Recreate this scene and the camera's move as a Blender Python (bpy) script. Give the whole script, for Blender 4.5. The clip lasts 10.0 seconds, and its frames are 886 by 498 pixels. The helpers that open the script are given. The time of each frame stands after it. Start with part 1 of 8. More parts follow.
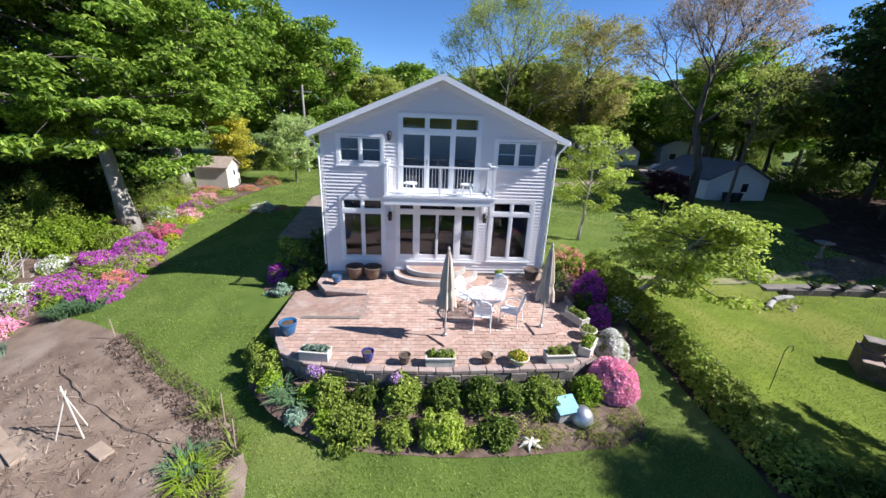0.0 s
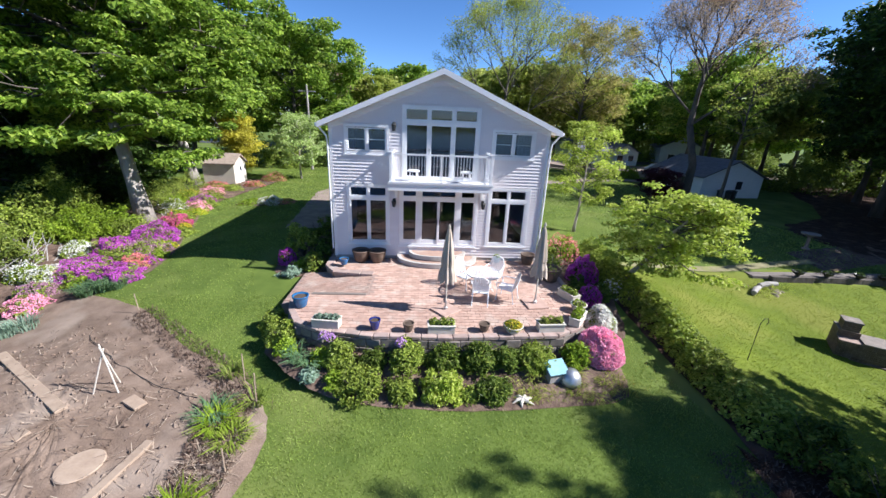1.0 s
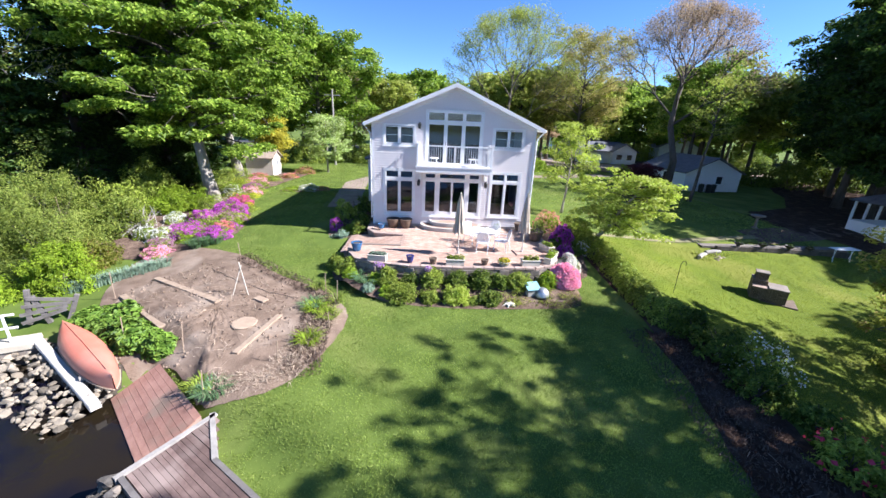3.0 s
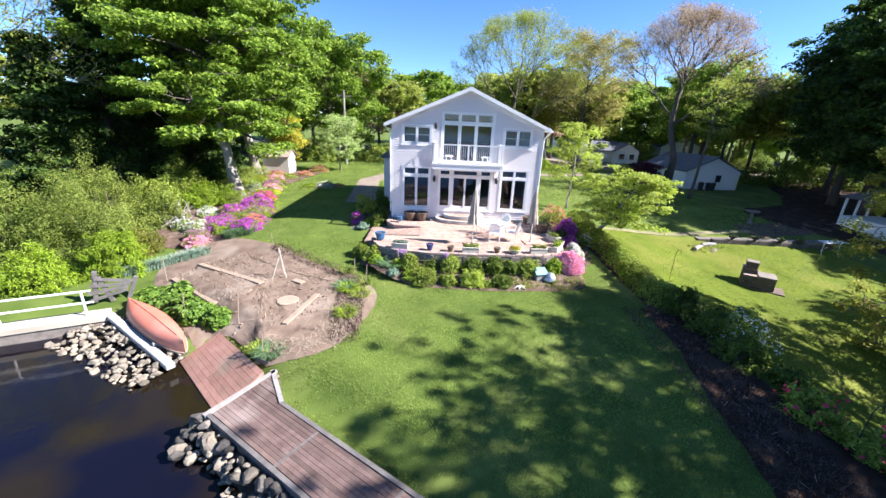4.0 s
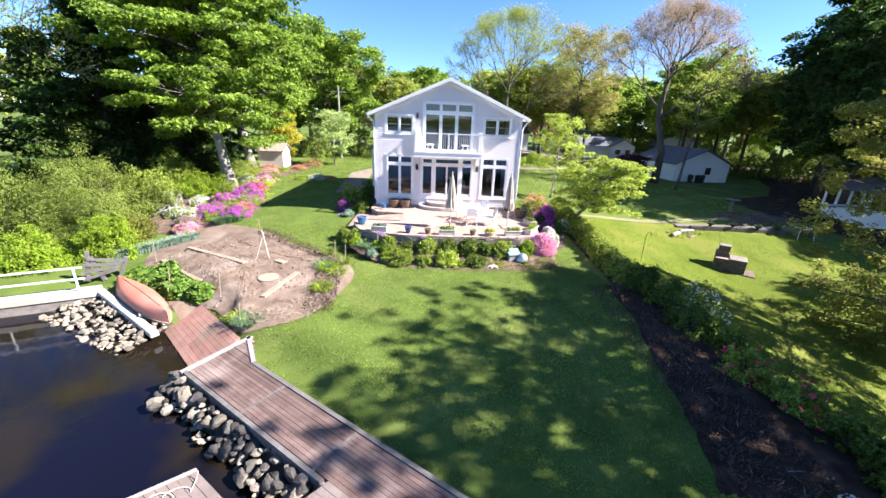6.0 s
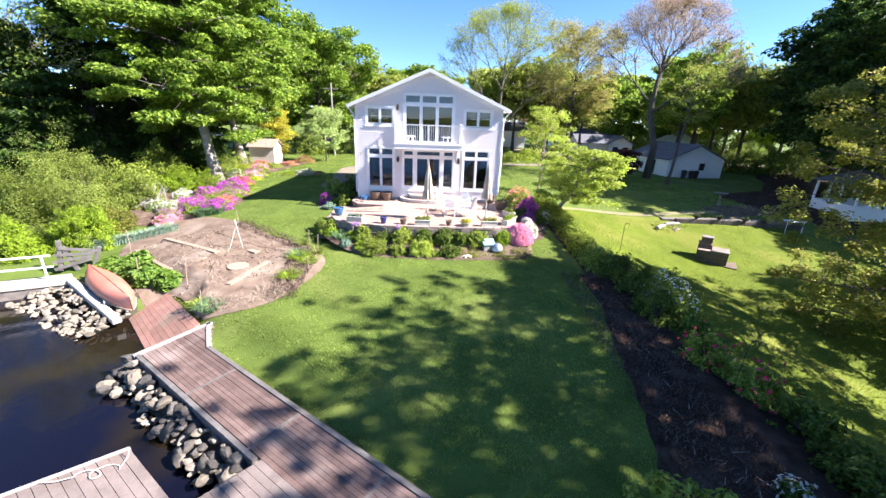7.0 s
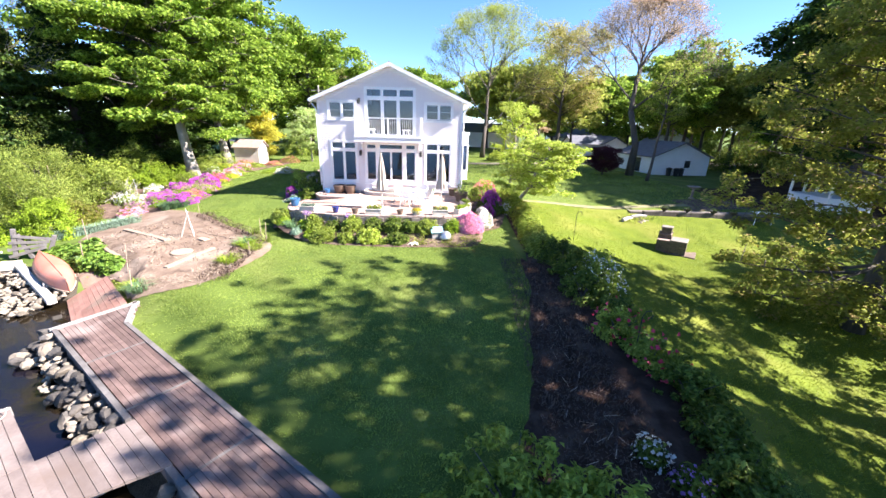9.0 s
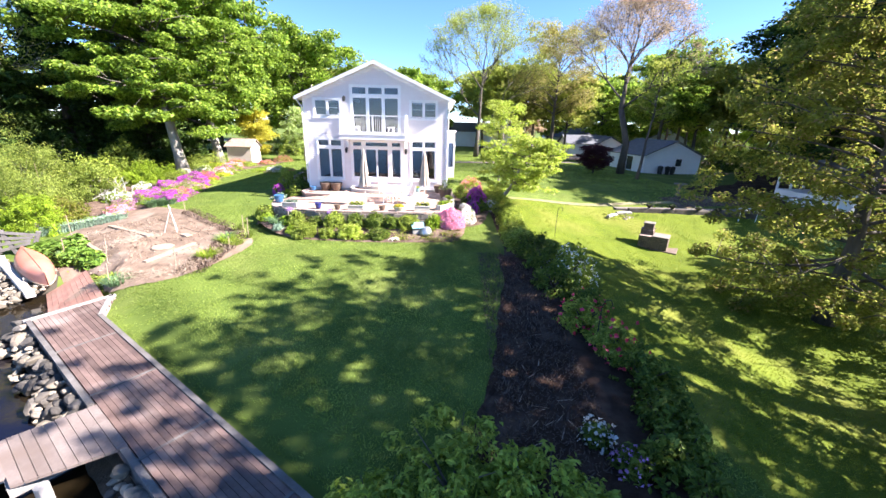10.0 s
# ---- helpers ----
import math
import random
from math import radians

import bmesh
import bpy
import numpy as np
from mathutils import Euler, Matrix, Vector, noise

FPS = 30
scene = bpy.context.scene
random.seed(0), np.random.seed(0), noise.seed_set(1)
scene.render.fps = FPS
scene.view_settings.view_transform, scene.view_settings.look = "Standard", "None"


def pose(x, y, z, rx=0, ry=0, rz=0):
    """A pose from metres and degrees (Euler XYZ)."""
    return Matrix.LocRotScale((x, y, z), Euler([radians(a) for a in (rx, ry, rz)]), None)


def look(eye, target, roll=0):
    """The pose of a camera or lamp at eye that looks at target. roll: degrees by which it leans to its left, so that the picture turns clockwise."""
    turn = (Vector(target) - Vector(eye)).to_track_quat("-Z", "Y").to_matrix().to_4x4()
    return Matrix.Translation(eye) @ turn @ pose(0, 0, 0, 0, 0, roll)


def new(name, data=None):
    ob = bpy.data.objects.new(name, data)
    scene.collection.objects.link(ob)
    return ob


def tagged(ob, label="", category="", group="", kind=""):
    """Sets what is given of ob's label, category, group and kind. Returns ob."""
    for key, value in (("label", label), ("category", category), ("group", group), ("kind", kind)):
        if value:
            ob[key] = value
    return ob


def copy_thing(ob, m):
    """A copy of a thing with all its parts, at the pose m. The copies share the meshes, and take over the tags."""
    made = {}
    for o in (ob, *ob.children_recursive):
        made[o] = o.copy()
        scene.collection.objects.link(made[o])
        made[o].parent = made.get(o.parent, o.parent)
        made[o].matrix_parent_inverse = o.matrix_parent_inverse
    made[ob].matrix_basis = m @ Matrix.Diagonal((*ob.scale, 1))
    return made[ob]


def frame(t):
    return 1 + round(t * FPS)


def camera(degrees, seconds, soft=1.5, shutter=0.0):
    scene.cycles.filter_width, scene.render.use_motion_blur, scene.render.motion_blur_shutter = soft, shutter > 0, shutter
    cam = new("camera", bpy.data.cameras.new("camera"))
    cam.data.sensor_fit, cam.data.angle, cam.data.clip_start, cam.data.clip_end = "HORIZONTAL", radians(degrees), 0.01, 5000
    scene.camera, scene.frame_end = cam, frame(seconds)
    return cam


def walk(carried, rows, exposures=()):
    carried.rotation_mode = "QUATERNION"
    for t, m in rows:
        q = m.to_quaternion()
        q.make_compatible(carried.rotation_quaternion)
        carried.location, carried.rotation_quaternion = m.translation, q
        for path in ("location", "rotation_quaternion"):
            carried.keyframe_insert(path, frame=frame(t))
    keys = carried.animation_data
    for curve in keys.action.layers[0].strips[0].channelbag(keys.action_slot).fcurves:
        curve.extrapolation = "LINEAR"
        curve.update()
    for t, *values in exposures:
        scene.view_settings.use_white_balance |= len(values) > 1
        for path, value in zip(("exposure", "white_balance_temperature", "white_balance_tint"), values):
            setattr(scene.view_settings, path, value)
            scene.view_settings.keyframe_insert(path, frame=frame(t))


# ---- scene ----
# camera: seconds, place, yaw, pitch, lean to the right
cam = camera(99.99, 10.0, soft=1.5)
PATH = [
    (0.0, -0.654, -14.082, 5.811, -3.75, -19.52, -2.40),
    (0.5, -0.667, -14.329, 5.580, -3.67, -19.27, -2.49),
    (1.0, -0.700, -15.094, 5.442, -3.63, -19.15, -2.50),
    (1.5, -0.798, -16.112, 5.533, -3.55, -19.35, -2.58),
    (2.0, -0.929, -17.358, 5.496, -3.31, -19.27, -2.59),
    (2.5, -1.038, -18.831, 5.406, -2.89, -19.01, -2.56),
    (4.0, -1.894, -21.688, 5.447, -2.18, -19.12, -2.63),
    (4.5, -2.219, -22.113, 5.535, -2.17, -19.19, -2.47),
    (5.0, -1.908, -22.355, 5.583, -2.11, -19.38, -2.50),
    (5.5, -1.364, -22.550, 5.323, -1.96, -19.28, -2.39),
    (7.0, 0.479, -22.687, 4.601, -1.37, -19.26, -2.11),
    (7.5, 1.070, -22.857, 4.478, -1.09, -18.81, -1.89),
    (8.0, 1.686, -22.887, 4.368, -0.88, -18.88, -1.75),
    (8.5, 2.336, -22.937, 4.213, -0.67, -18.86, -1.69),
    (9.0, 3.019, -23.065, 3.990, -0.35, -18.46, -1.57),
    (9.5, 3.611, -23.106, 4.002, -0.32, -19.02, -1.57),
    (10.0, 3.861, -23.285, 3.847, -0.39, -18.39, -1.48),
]


def aim(x, y, z, yaw, pitch, lean):
    a, b = radians(yaw), radians(pitch)
    way = Vector((-math.sin(a) * math.cos(b), math.cos(a) * math.cos(b), math.sin(b)))
    return look((x, y, z), Vector((x, y, z)) + way, -lean)


walk(cam, [(t, aim(*row)) for t, *row in PATH], [(0.0, 1.09, 5850, 14), (1.5, 1.25, 5850, 15), (2.5, 1.48, 5850, 16), (4.5, 1.82, 6100, 16), (7.5, 2.1, 6250, 18), (10.0, 2.34, 6350, 19)])


# ---- light ----
SUN_EL, SUN_AZ = radians(38.5), radians(8.5)  # azimuth: from +x towards -y
to_sun = Vector((math.cos(SUN_EL) * math.cos(SUN_AZ), -math.cos(SUN_EL) * math.sin(SUN_AZ), math.sin(SUN_EL)))
world = bpy.data.worlds.new("world")
scene.world = world
world.use_nodes = True
wn = world.node_tree
sky = wn.nodes.new("ShaderNodeTexSky")
sky.sky_type, sky.sun_disc = "NISHITA", False
sky.sun_elevation, sky.sun_rotation = SUN_EL, radians(90) + SUN_AZ
sky.air_density, sky.dust_density, sky.ozone_density = 1.0, 0.0, 4.5
sky.altitude = 3000
back = wn.nodes["Background"]
back.inputs["Strength"].default_value = 0.075
clear = wn.nodes.new("ShaderNodeHueSaturation")  # very clear, deep blue air
clear.inputs["Saturation"].default_value = 1.1
wn.links.new(sky.outputs[0], clear.inputs["Color"])
wn.links.new(clear.outputs[0], back.inputs[0])
sun_data = bpy.data.lights.new("sun", "SUN")
sun_data.energy, sun_data.angle, sun_data.color = 5.0, radians(0.53), (1.0, 0.95, 0.86)
sun = new("sun", sun_data)
sun.matrix_world = look(to_sun * 60, (0, 0, 0))


# ---- helpers of this scene ----
rng = np.random.default_rng(7)


def sm(u):
    u = np.clip(u, 0, 1)
    return u * u * (3 - 2 * u)


# the lake's shore, by x
SHORE_X = [-400, -80, -16, -12.8, -9.5, -7.4, -7.0, 0.2, 6, 20, 60, 400]
SHORE_Y = [-80, -38, -11.6, -10.3, -11.9, -13.9, -14.75, -19.45, -23.4, -32.5, -60, -120]
WATER_Z = -1.95


def land(x, y):
    """Height of the dry land, before the shore's drop."""
    z = -0.35 - 0.6 * sm((2 - y) / 10) - 0.25 * sm((-9 - y) / 8)
    z = z - sm((x - 7) / 8) * 1.3 * sm((6 - y) / 10) - 0.6 * sm((x - 16) / 15)
    z = z - 0.7 * sm((y - 26) / 34) * sm((x - 8) / 20)
    z = z - sm((-8 - x) / 8) * (0.25 + 0.5 * sm((2 - y) / 8))
    return z


def ground_z(x, y):
    x, y = np.asarray(x, float), np.asarray(y, float)
    d = np.interp(x, SHORE_X, SHORE_Y) - y
    far = sm((-420 - y) / 60)
    out, along = -0.65 * (x + 8.4) - 0.76 * (y + 11.3), 0.76 * (x + 8.4) - 0.65 * (y + 11.3)
    ramp_dip = 0.75 * sm((out + 0.3) / 0.9) * sm((along + 1.0) / 0.6) * sm((3.1 - along) / 0.35)  # the boat ramp's cut
    return land(x, y) - ramp_dip - 0.34 * sm((d + 3.3) / 1.3) * sm((4 - x) / 3) - sm((d + 0.15) / 1.5) * 2.4 * (1 - far)


def gz(x, y):
    return float(ground_z(x, y))


def bed_z(x, y):
    """Height of the front bed, heaped up towards the patio wall."""
    return ground_z(x, y) + 0.36 * sm((np.asarray(y) + 8.0) / 1.2) * sm((5.1 - np.abs(np.asarray(x))) / 0.9)


def thing(name, label, category, at=(0, 0, 0), group="", kind="", turn=0.0):
    ob = new(name)
    ob.empty_display_size = 0.2
    ob.matrix_basis = pose(*at, 0, 0, turn)
    return tagged(ob, label, category, group, kind)


def put(ob, parent, label=""):
    if parent is not None:
        ob.parent = parent
    return tagged(ob, label)


def part(name, bm, material, parent, label="", smooth=False):
    me = bpy.data.meshes.new(name)
    bmesh.ops.recalc_face_normals(bm, faces=bm.faces)
    bm.to_mesh(me)
    bm.free()
    me.materials.append(material)
    if smooth:
        me.shade_smooth()
    return put(new(name, me), parent, label)


def mesh_from(name, verts, faces, material, smooth=False):
    """A mesh from arrays: verts n x 3, faces m x k with one k."""
    verts, faces = np.asarray(verts, np.float32), np.asarray(faces, np.int32)
    me = bpy.data.meshes.new(name)
    k = faces.shape[1]
    me.vertices.add(len(verts))
    me.vertices.foreach_set("co", verts.ravel())
    me.loops.add(faces.size)
    me.loops.foreach_set("vertex_index", faces.ravel())
    me.polygons.add(len(faces))
    me.polygons.foreach_set("loop_start", np.arange(len(faces), dtype=np.int32) * k)
    me.materials.append(material)
    me.update(calc_edges=True)
    me.validate()
    if smooth:
        me.shade_smooth()
    else:
        me.shade_flat()
    return me


def box(bm, x0, x1, y0, y1, z0, z1, m=None, bevel=0.0):
    vs = [bm.verts.new(((m @ Vector(p)) if m else p)) for p in
          ((x0, y0, z0), (x1, y0, z0), (x1, y1, z0), (x0, y1, z0), (x0, y0, z1), (x1, y0, z1), (x1, y1, z1), (x0, y1, z1))]
    fs = [bm.faces.new([vs[i] for i in f]) for f in ((3, 2, 1, 0), (4, 5, 6, 7), (0, 1, 5, 4), (1, 2, 6, 5), (2, 3, 7, 6), (3, 0, 4, 7))]
    if bevel:
        edges = {e for f in fs for e in f.edges}
        bmesh.ops.bevel(bm, geom=list(edges), offset=bevel, segments=1, affect="EDGES")


def boxes(rows, bevel=0.0):
    bm = bmesh.new()
    for r in rows:
        box(bm, *r, bevel=bevel)
    return bm


def tube(bm, points, radii, n=7, caps=True):
    """A tube along points; radii one number or one for each point."""
    points = [Vector(p) for p in points]
    radii = [radii] * len(points) if isinstance(radii, (int, float)) else radii
    rings = []
    for i, p in enumerate(points):
        d = (points[min(i + 1, len(points) - 1)] - points[max(i - 1, 0)]).normalized()
        u = d.orthogonal().normalized() if not rings else (last - d * last.dot(d)).normalized()
        last = u
        v = d.cross(u)
        rings.append([bm.verts.new(p + radii[i] * (u * math.cos(2 * math.pi * k / n) + v * math.sin(2 * math.pi * k / n))) for k in range(n)])
    for a, b in zip(rings, rings[1:]):
        for k in range(n):
            bm.faces.new((a[k], a[(k + 1) % n], b[(k + 1) % n], b[k]))
    if caps:
        bm.faces.new(rings[0][::-1])
        bm.faces.new(rings[-1])


def lathe(bm, profile, n=20, at=(0, 0, 0), close=True):
    """A turned body: profile rows of radius and height."""
    rings = []
    for r, z in profile:
        rings.append([bm.verts.new((at[0] + r * math.cos(2 * math.pi * k / n), at[1] + r * math.sin(2 * math.pi * k / n), at[2] + z)) for k in range(n)])
    for a, b in zip(rings, rings[1:]):
        for k in range(n):
            bm.faces.new((a[k], a[(k + 1) % n], b[(k + 1) % n], b[k]))
    if close:
        bm.faces.new(rings[0][::-1])
        bm.faces.new(rings[-1])


def leaf_quads(p, nrm, size, slim=0.55):
    """Folded leaves at p with normals near nrm: arrays of verts and faces."""
    n = len(p)
    nrm = nrm / (np.linalg.norm(nrm, axis=1, keepdims=True) + 1e-9)
    a = rng.normal(size=(n, 3))
    a -= nrm * (a * nrm).sum(1, keepdims=True)
    a /= np.linalg.norm(a, axis=1, keepdims=True) + 1e-9
    b = np.cross(nrm, a)
    s = np.asarray(size, float).reshape(-1, 1) * np.ones((n, 1))
    fold = nrm * s * 0.18
    v = np.stack([p - a * s * 0.5, p + b * s * slim * 0.5 + fold, p + a * s * 0.5, p - b * s * slim * 0.5 + fold], 1).reshape(-1, 3)
    f = np.arange(4 * n).reshape(n, 4)
    return v, f


def unit_rand(n):
    v = rng.normal(size=(n, 3))
    return v / np.linalg.norm(v, axis=1, keepdims=True)


def ribbon(points, width_l, width_r, lift, step=0.4, cross=4):
    """A strip draped over the ground along points, with ragged sides: verts and faces."""
    pts = [Vector((*p, 0)) for p in points]
    line = []
    for a, b in zip(pts, pts[1:]):
        k = max(1, int((b - a).length / step))
        line += [a.lerp(b, i / k) for i in range(k)]
    line.append(pts[-1])
    rows = []
    for i, p in enumerate(line):
        d = (line[min(i + 1, len(line) - 1)] - line[max(i - 1, 0)]).normalized()
        s = Vector((-d.y, d.x, 0))
        wl = width_l * (1 + 0.12 * noise.noise(p * 1.7))
        wr = width_r * (1 + 0.12 * noise.noise(p * 1.9 + Vector((5, 3, 1))))
        rows.append([p + s * (wl + (-wr - wl) * j / cross) for j in range(cross + 1)])
    v = np.array([(q.x, q.y, gz(q.x, q.y) + lift) for r in rows for q in r])
    c = cross + 1
    f = [(i * c + j, i * c + j + 1, (i + 1) * c + j + 1, (i + 1) * c + j) for i in range(len(rows) - 1) for j in range(cross)]
    return v, np.array(f)


def patch(outline, lift, rings=14, ragged=0.06, bumps=0.0, per=6):
    """A sheet draped over the ground inside a round outline: verts and faces."""
    o = np.array(outline, float)
    n = len(o)
    i = np.arange(n * per) / per
    j = i.astype(int)
    u = (i - j)[:, None]
    p0, p1, p2, p3 = o[(j - 1) % n], o[j % n], o[(j + 1) % n], o[(j + 2) % n]
    edge = 0.5 * ((2 * p1) + (p2 - p0) * u + (2 * p0 - 5 * p1 + 4 * p2 - p3) * u ** 2 + (3 * p1 - p0 - 3 * p2 + p3) * u ** 3)
    edge += rng.normal(size=edge.shape) * ragged
    mid = edge.mean(0)
    m = len(edge)
    v = [[*mid, 0]]
    for r in range(1, rings + 1):
        q = mid + (edge - mid) * (r / rings)
        v += [[x, y, 0] for x, y in q]
    v = np.array(v)
    v[:, 2] = ground_z(v[:, 0], v[:, 1]) + lift
    if bumps:
        inner = np.arange(len(v)) < len(v) - m
        v[inner, 2] += bumps * rng.random(inner.sum())
    tri = [(0, 1 + k, 1 + (k + 1) % m) for k in range(m)]
    for r in range(rings - 1):
        b = 1 + r * m
        for k in range(m):
            a, c, d, e = b + k, b + (k + 1) % m, b + m + (k + 1) % m, b + m + k
            tri += [(a, e, d), (a, d, c)]
    return v, np.array(tri)


# ---- materials ----
def nodes_of(name):
    m = bpy.data.materials.new(name)
    m.use_nodes = True
    nt = m.node_tree
    return m, nt, nt.nodes["Principled BSDF"]


def surface(name, c1, c2, scale=3.0, rough=0.8, bump=0.3, fine=40.0, bump_size=0.01, metal=0.0, piece=0.0, island=0.0, c3=None, stretch=(1, 1, 1), spec=0.3):
    """Two colours mixed by noise in two sizes, with fine relief. piece, island: how far whole pieces differ in brightness. c3: sparse stains."""
    m, nt, b = nodes_of(name)
    N, L = nt.nodes.new, nt.links.new
    geo = N("ShaderNodeNewGeometry")
    mp = N("ShaderNodeMapping")
    mp.inputs["Scale"].default_value = stretch
    L(geo.outputs["Position"], mp.inputs[0])
    n1, n2 = N("ShaderNodeTexNoise"), N("ShaderNodeTexNoise")
    n1.inputs["Scale"].default_value, n1.inputs["Detail"].default_value = scale, 5
    n2.inputs["Scale"].default_value, n2.inputs["Detail"].default_value = fine, 4
    L(mp.outputs[0], n1.inputs[0]), L(mp.outputs[0], n2.inputs[0])
    add = N("ShaderNodeMath")
    add.operation = "MULTIPLY_ADD"
    L(n2.outputs[0], add.inputs[0])
    add.inputs[1].default_value = 0.5
    L(n1.outputs[0], add.inputs[2])
    rmp = N("ShaderNodeMapRange")
    rmp.inputs[1].default_value, rmp.inputs[2].default_value = 0.5, 1.0
    L(add.outputs[0], rmp.inputs[0])
    mix = N("ShaderNodeMix")
    mix.data_type = "RGBA"
    mix.inputs[6].default_value, mix.inputs[7].default_value = (*c1, 1), (*c2, 1)
    L(rmp.outputs[0], mix.inputs[0])
    col = mix.outputs[2]
    if c3:
        n3 = N("ShaderNodeTexNoise")
        n3.inputs["Scale"].default_value, n3.inputs["Detail"].default_value = scale * 0.37, 6
        L(geo.outputs["Position"], n3.inputs[0])
        r3 = N("ShaderNodeMapRange")
        r3.inputs[1].default_value, r3.inputs[2].default_value = 0.52, 0.7
        L(n3.outputs[0], r3.inputs[0])
        mx = N("ShaderNodeMix")
        mx.data_type = "RGBA"
        mx.inputs[7].default_value = (*c3, 1)
        L(r3.outputs[0], mx.inputs[0]), L(col, mx.inputs[6])
        col = mx.outputs[2]
    for amount, out in ((piece, "obj"), (island, "isl")):
        if amount:
            src = N("ShaderNodeObjectInfo").outputs["Random"] if out == "obj" else geo.outputs["Random Per Island"]
            r = N("ShaderNodeMapRange")
            r.inputs[3].default_value, r.inputs[4].default_value = 1 - amount, 1 + amount
            L(src, r.inputs[0])
            hs = N("ShaderNodeHueSaturation")
            L(col, hs.inputs["Color"]), L(r.outputs[0], hs.inputs["Value"])
            col = hs.outputs[0]
    L(col, b.inputs["Base Color"])
    b.inputs["Roughness"].default_value, b.inputs["Metallic"].default_value = rough, metal
    b.inputs["Specular IOR Level"].default_value = spec
    if bump:
        bp = N("ShaderNodeBump")
        bp.inputs["Strength"].default_value, bp.inputs["Distance"].default_value = bump, bump_size
        L(add.outputs[0], bp.inputs["Height"])
        L(bp.outputs[0], b.inputs["Normal"])
    return m


def foliage(name, c1, c2, c3=None, glow=0.4, rough=0.5, spread=0.25, gloss=0.25):
    """Leaves: each its own shade between c1 and c2, some c3; light passes through."""
    m, nt, b = nodes_of(name)
    N, L = nt.nodes.new, nt.links.new
    geo = N("ShaderNodeNewGeometry")
    ramp = N("ShaderNodeValToRGB")
    e = ramp.color_ramp.elements
    e[0].color, e[1].color = (*c1, 1), (*c2, 1)
    if c3:
        e[1].position = 0.8
        x = e.new(0.98)
        x.color = (*c3, 1)
    L(geo.outputs["Random Per Island"], ramp.inputs[0])
    n1 = N("ShaderNodeTexNoise")
    n1.inputs["Scale"].default_value = 0.6
    L(geo.outputs["Position"], n1.inputs[0])
    r = N("ShaderNodeMapRange")
    r.inputs[1].default_value, r.inputs[2].default_value = 0.3, 0.7
    r.inputs[3].default_value, r.inputs[4].default_value = 1 - spread, 1 + spread
    L(n1.outputs[0], r.inputs[0])
    hs = N("ShaderNodeHueSaturation")
    L(ramp.outputs[0], hs.inputs["Color"]), L(r.outputs[0], hs.inputs["Value"])
    L(hs.outputs[0], b.inputs["Base Color"])
    b.inputs["Roughness"].default_value, b.inputs["Specular IOR Level"].default_value = rough, gloss
    tr = N("ShaderNodeBsdfTranslucent")
    L(hs.outputs[0], tr.inputs[0])
    mx = N("ShaderNodeMixShader")
    mx.inputs[0].default_value = glow
    L(b.outputs[0], mx.inputs[1]), L(tr.outputs[0], mx.inputs[2])
    L(mx.outputs[0], nt.nodes["Material Output"].inputs[0])
    return m


def pane_material(name, tint=(1, 1, 1), gloss=1.0):
    m, nt, b = nodes_of(name)
    N, L = nt.nodes.new, nt.links.new
    fr, gl, tr, mx = N("ShaderNodeFresnel"), N("ShaderNodeBsdfGlossy"), N("ShaderNodeBsdfTransparent"), N("ShaderNodeMixShader")
    fr.inputs[0].default_value = 1.75  # double glazing
    gl.inputs["Roughness"].default_value = 0.01
    tr.inputs[0].default_value = (*tint, 1)
    L(fr.outputs[0], mx.inputs[0]), L(tr.outputs[0], mx.inputs[1]), L(gl.outputs[0], mx.inputs[2])
    L(mx.outputs[0], nt.nodes["Material Output"].inputs[0])
    return m


def water_material():
    m, nt, b = nodes_of("lake_water")
    N, L = nt.nodes.new, nt.links.new
    b.inputs["Roughness"].default_value, b.inputs["IOR"].default_value = 0.06, 1.33
    geo = N("ShaderNodeNewGeometry")
    n1, n2 = N("ShaderNodeTexNoise"), N("ShaderNodeTexNoise")
    n1.inputs["Scale"].default_value, n1.inputs["Detail"].default_value = 0.9, 3
    n2.inputs["Scale"].default_value, n2.inputs["Detail"].default_value = 5.0, 3
    L(geo.outputs["Position"], n1.inputs[0]), L(geo.outputs["Position"], n2.inputs[0])
    add = N("ShaderNodeMath")
    add.operation = "MULTIPLY_ADD"
    add.inputs[1].default_value = 0.25
    L(n2.outputs[0], add.inputs[0]), L(n1.outputs[0], add.inputs[2])
    bp = N("ShaderNodeBump")
    bp.inputs["Strength"].default_value, bp.inputs["Distance"].default_value = 0.25, 0.05
    L(add.outputs[0], bp.inputs["Height"]), L(bp.outputs[0], b.inputs["Normal"])
    n3, r3, mix = N("ShaderNodeTexNoise"), N("ShaderNodeMapRange"), N("ShaderNodeMix")
    n3.inputs["Scale"].default_value = 0.35
    L(geo.outputs["Position"], n3.inputs[0])
    r3.inputs[1].default_value, r3.inputs[2].default_value = 0.48, 0.62
    L(n3.outputs[0], r3.inputs[0])
    mix.data_type = "RGBA"
    mix.inputs[6].default_value, mix.inputs[7].default_value = (0.004, 0.004, 0.010, 1), (0.014, 0.010, 0.005, 1)
    L(r3.outputs[0], mix.inputs[0]), L(mix.outputs[2], b.inputs["Base Color"])
    return m


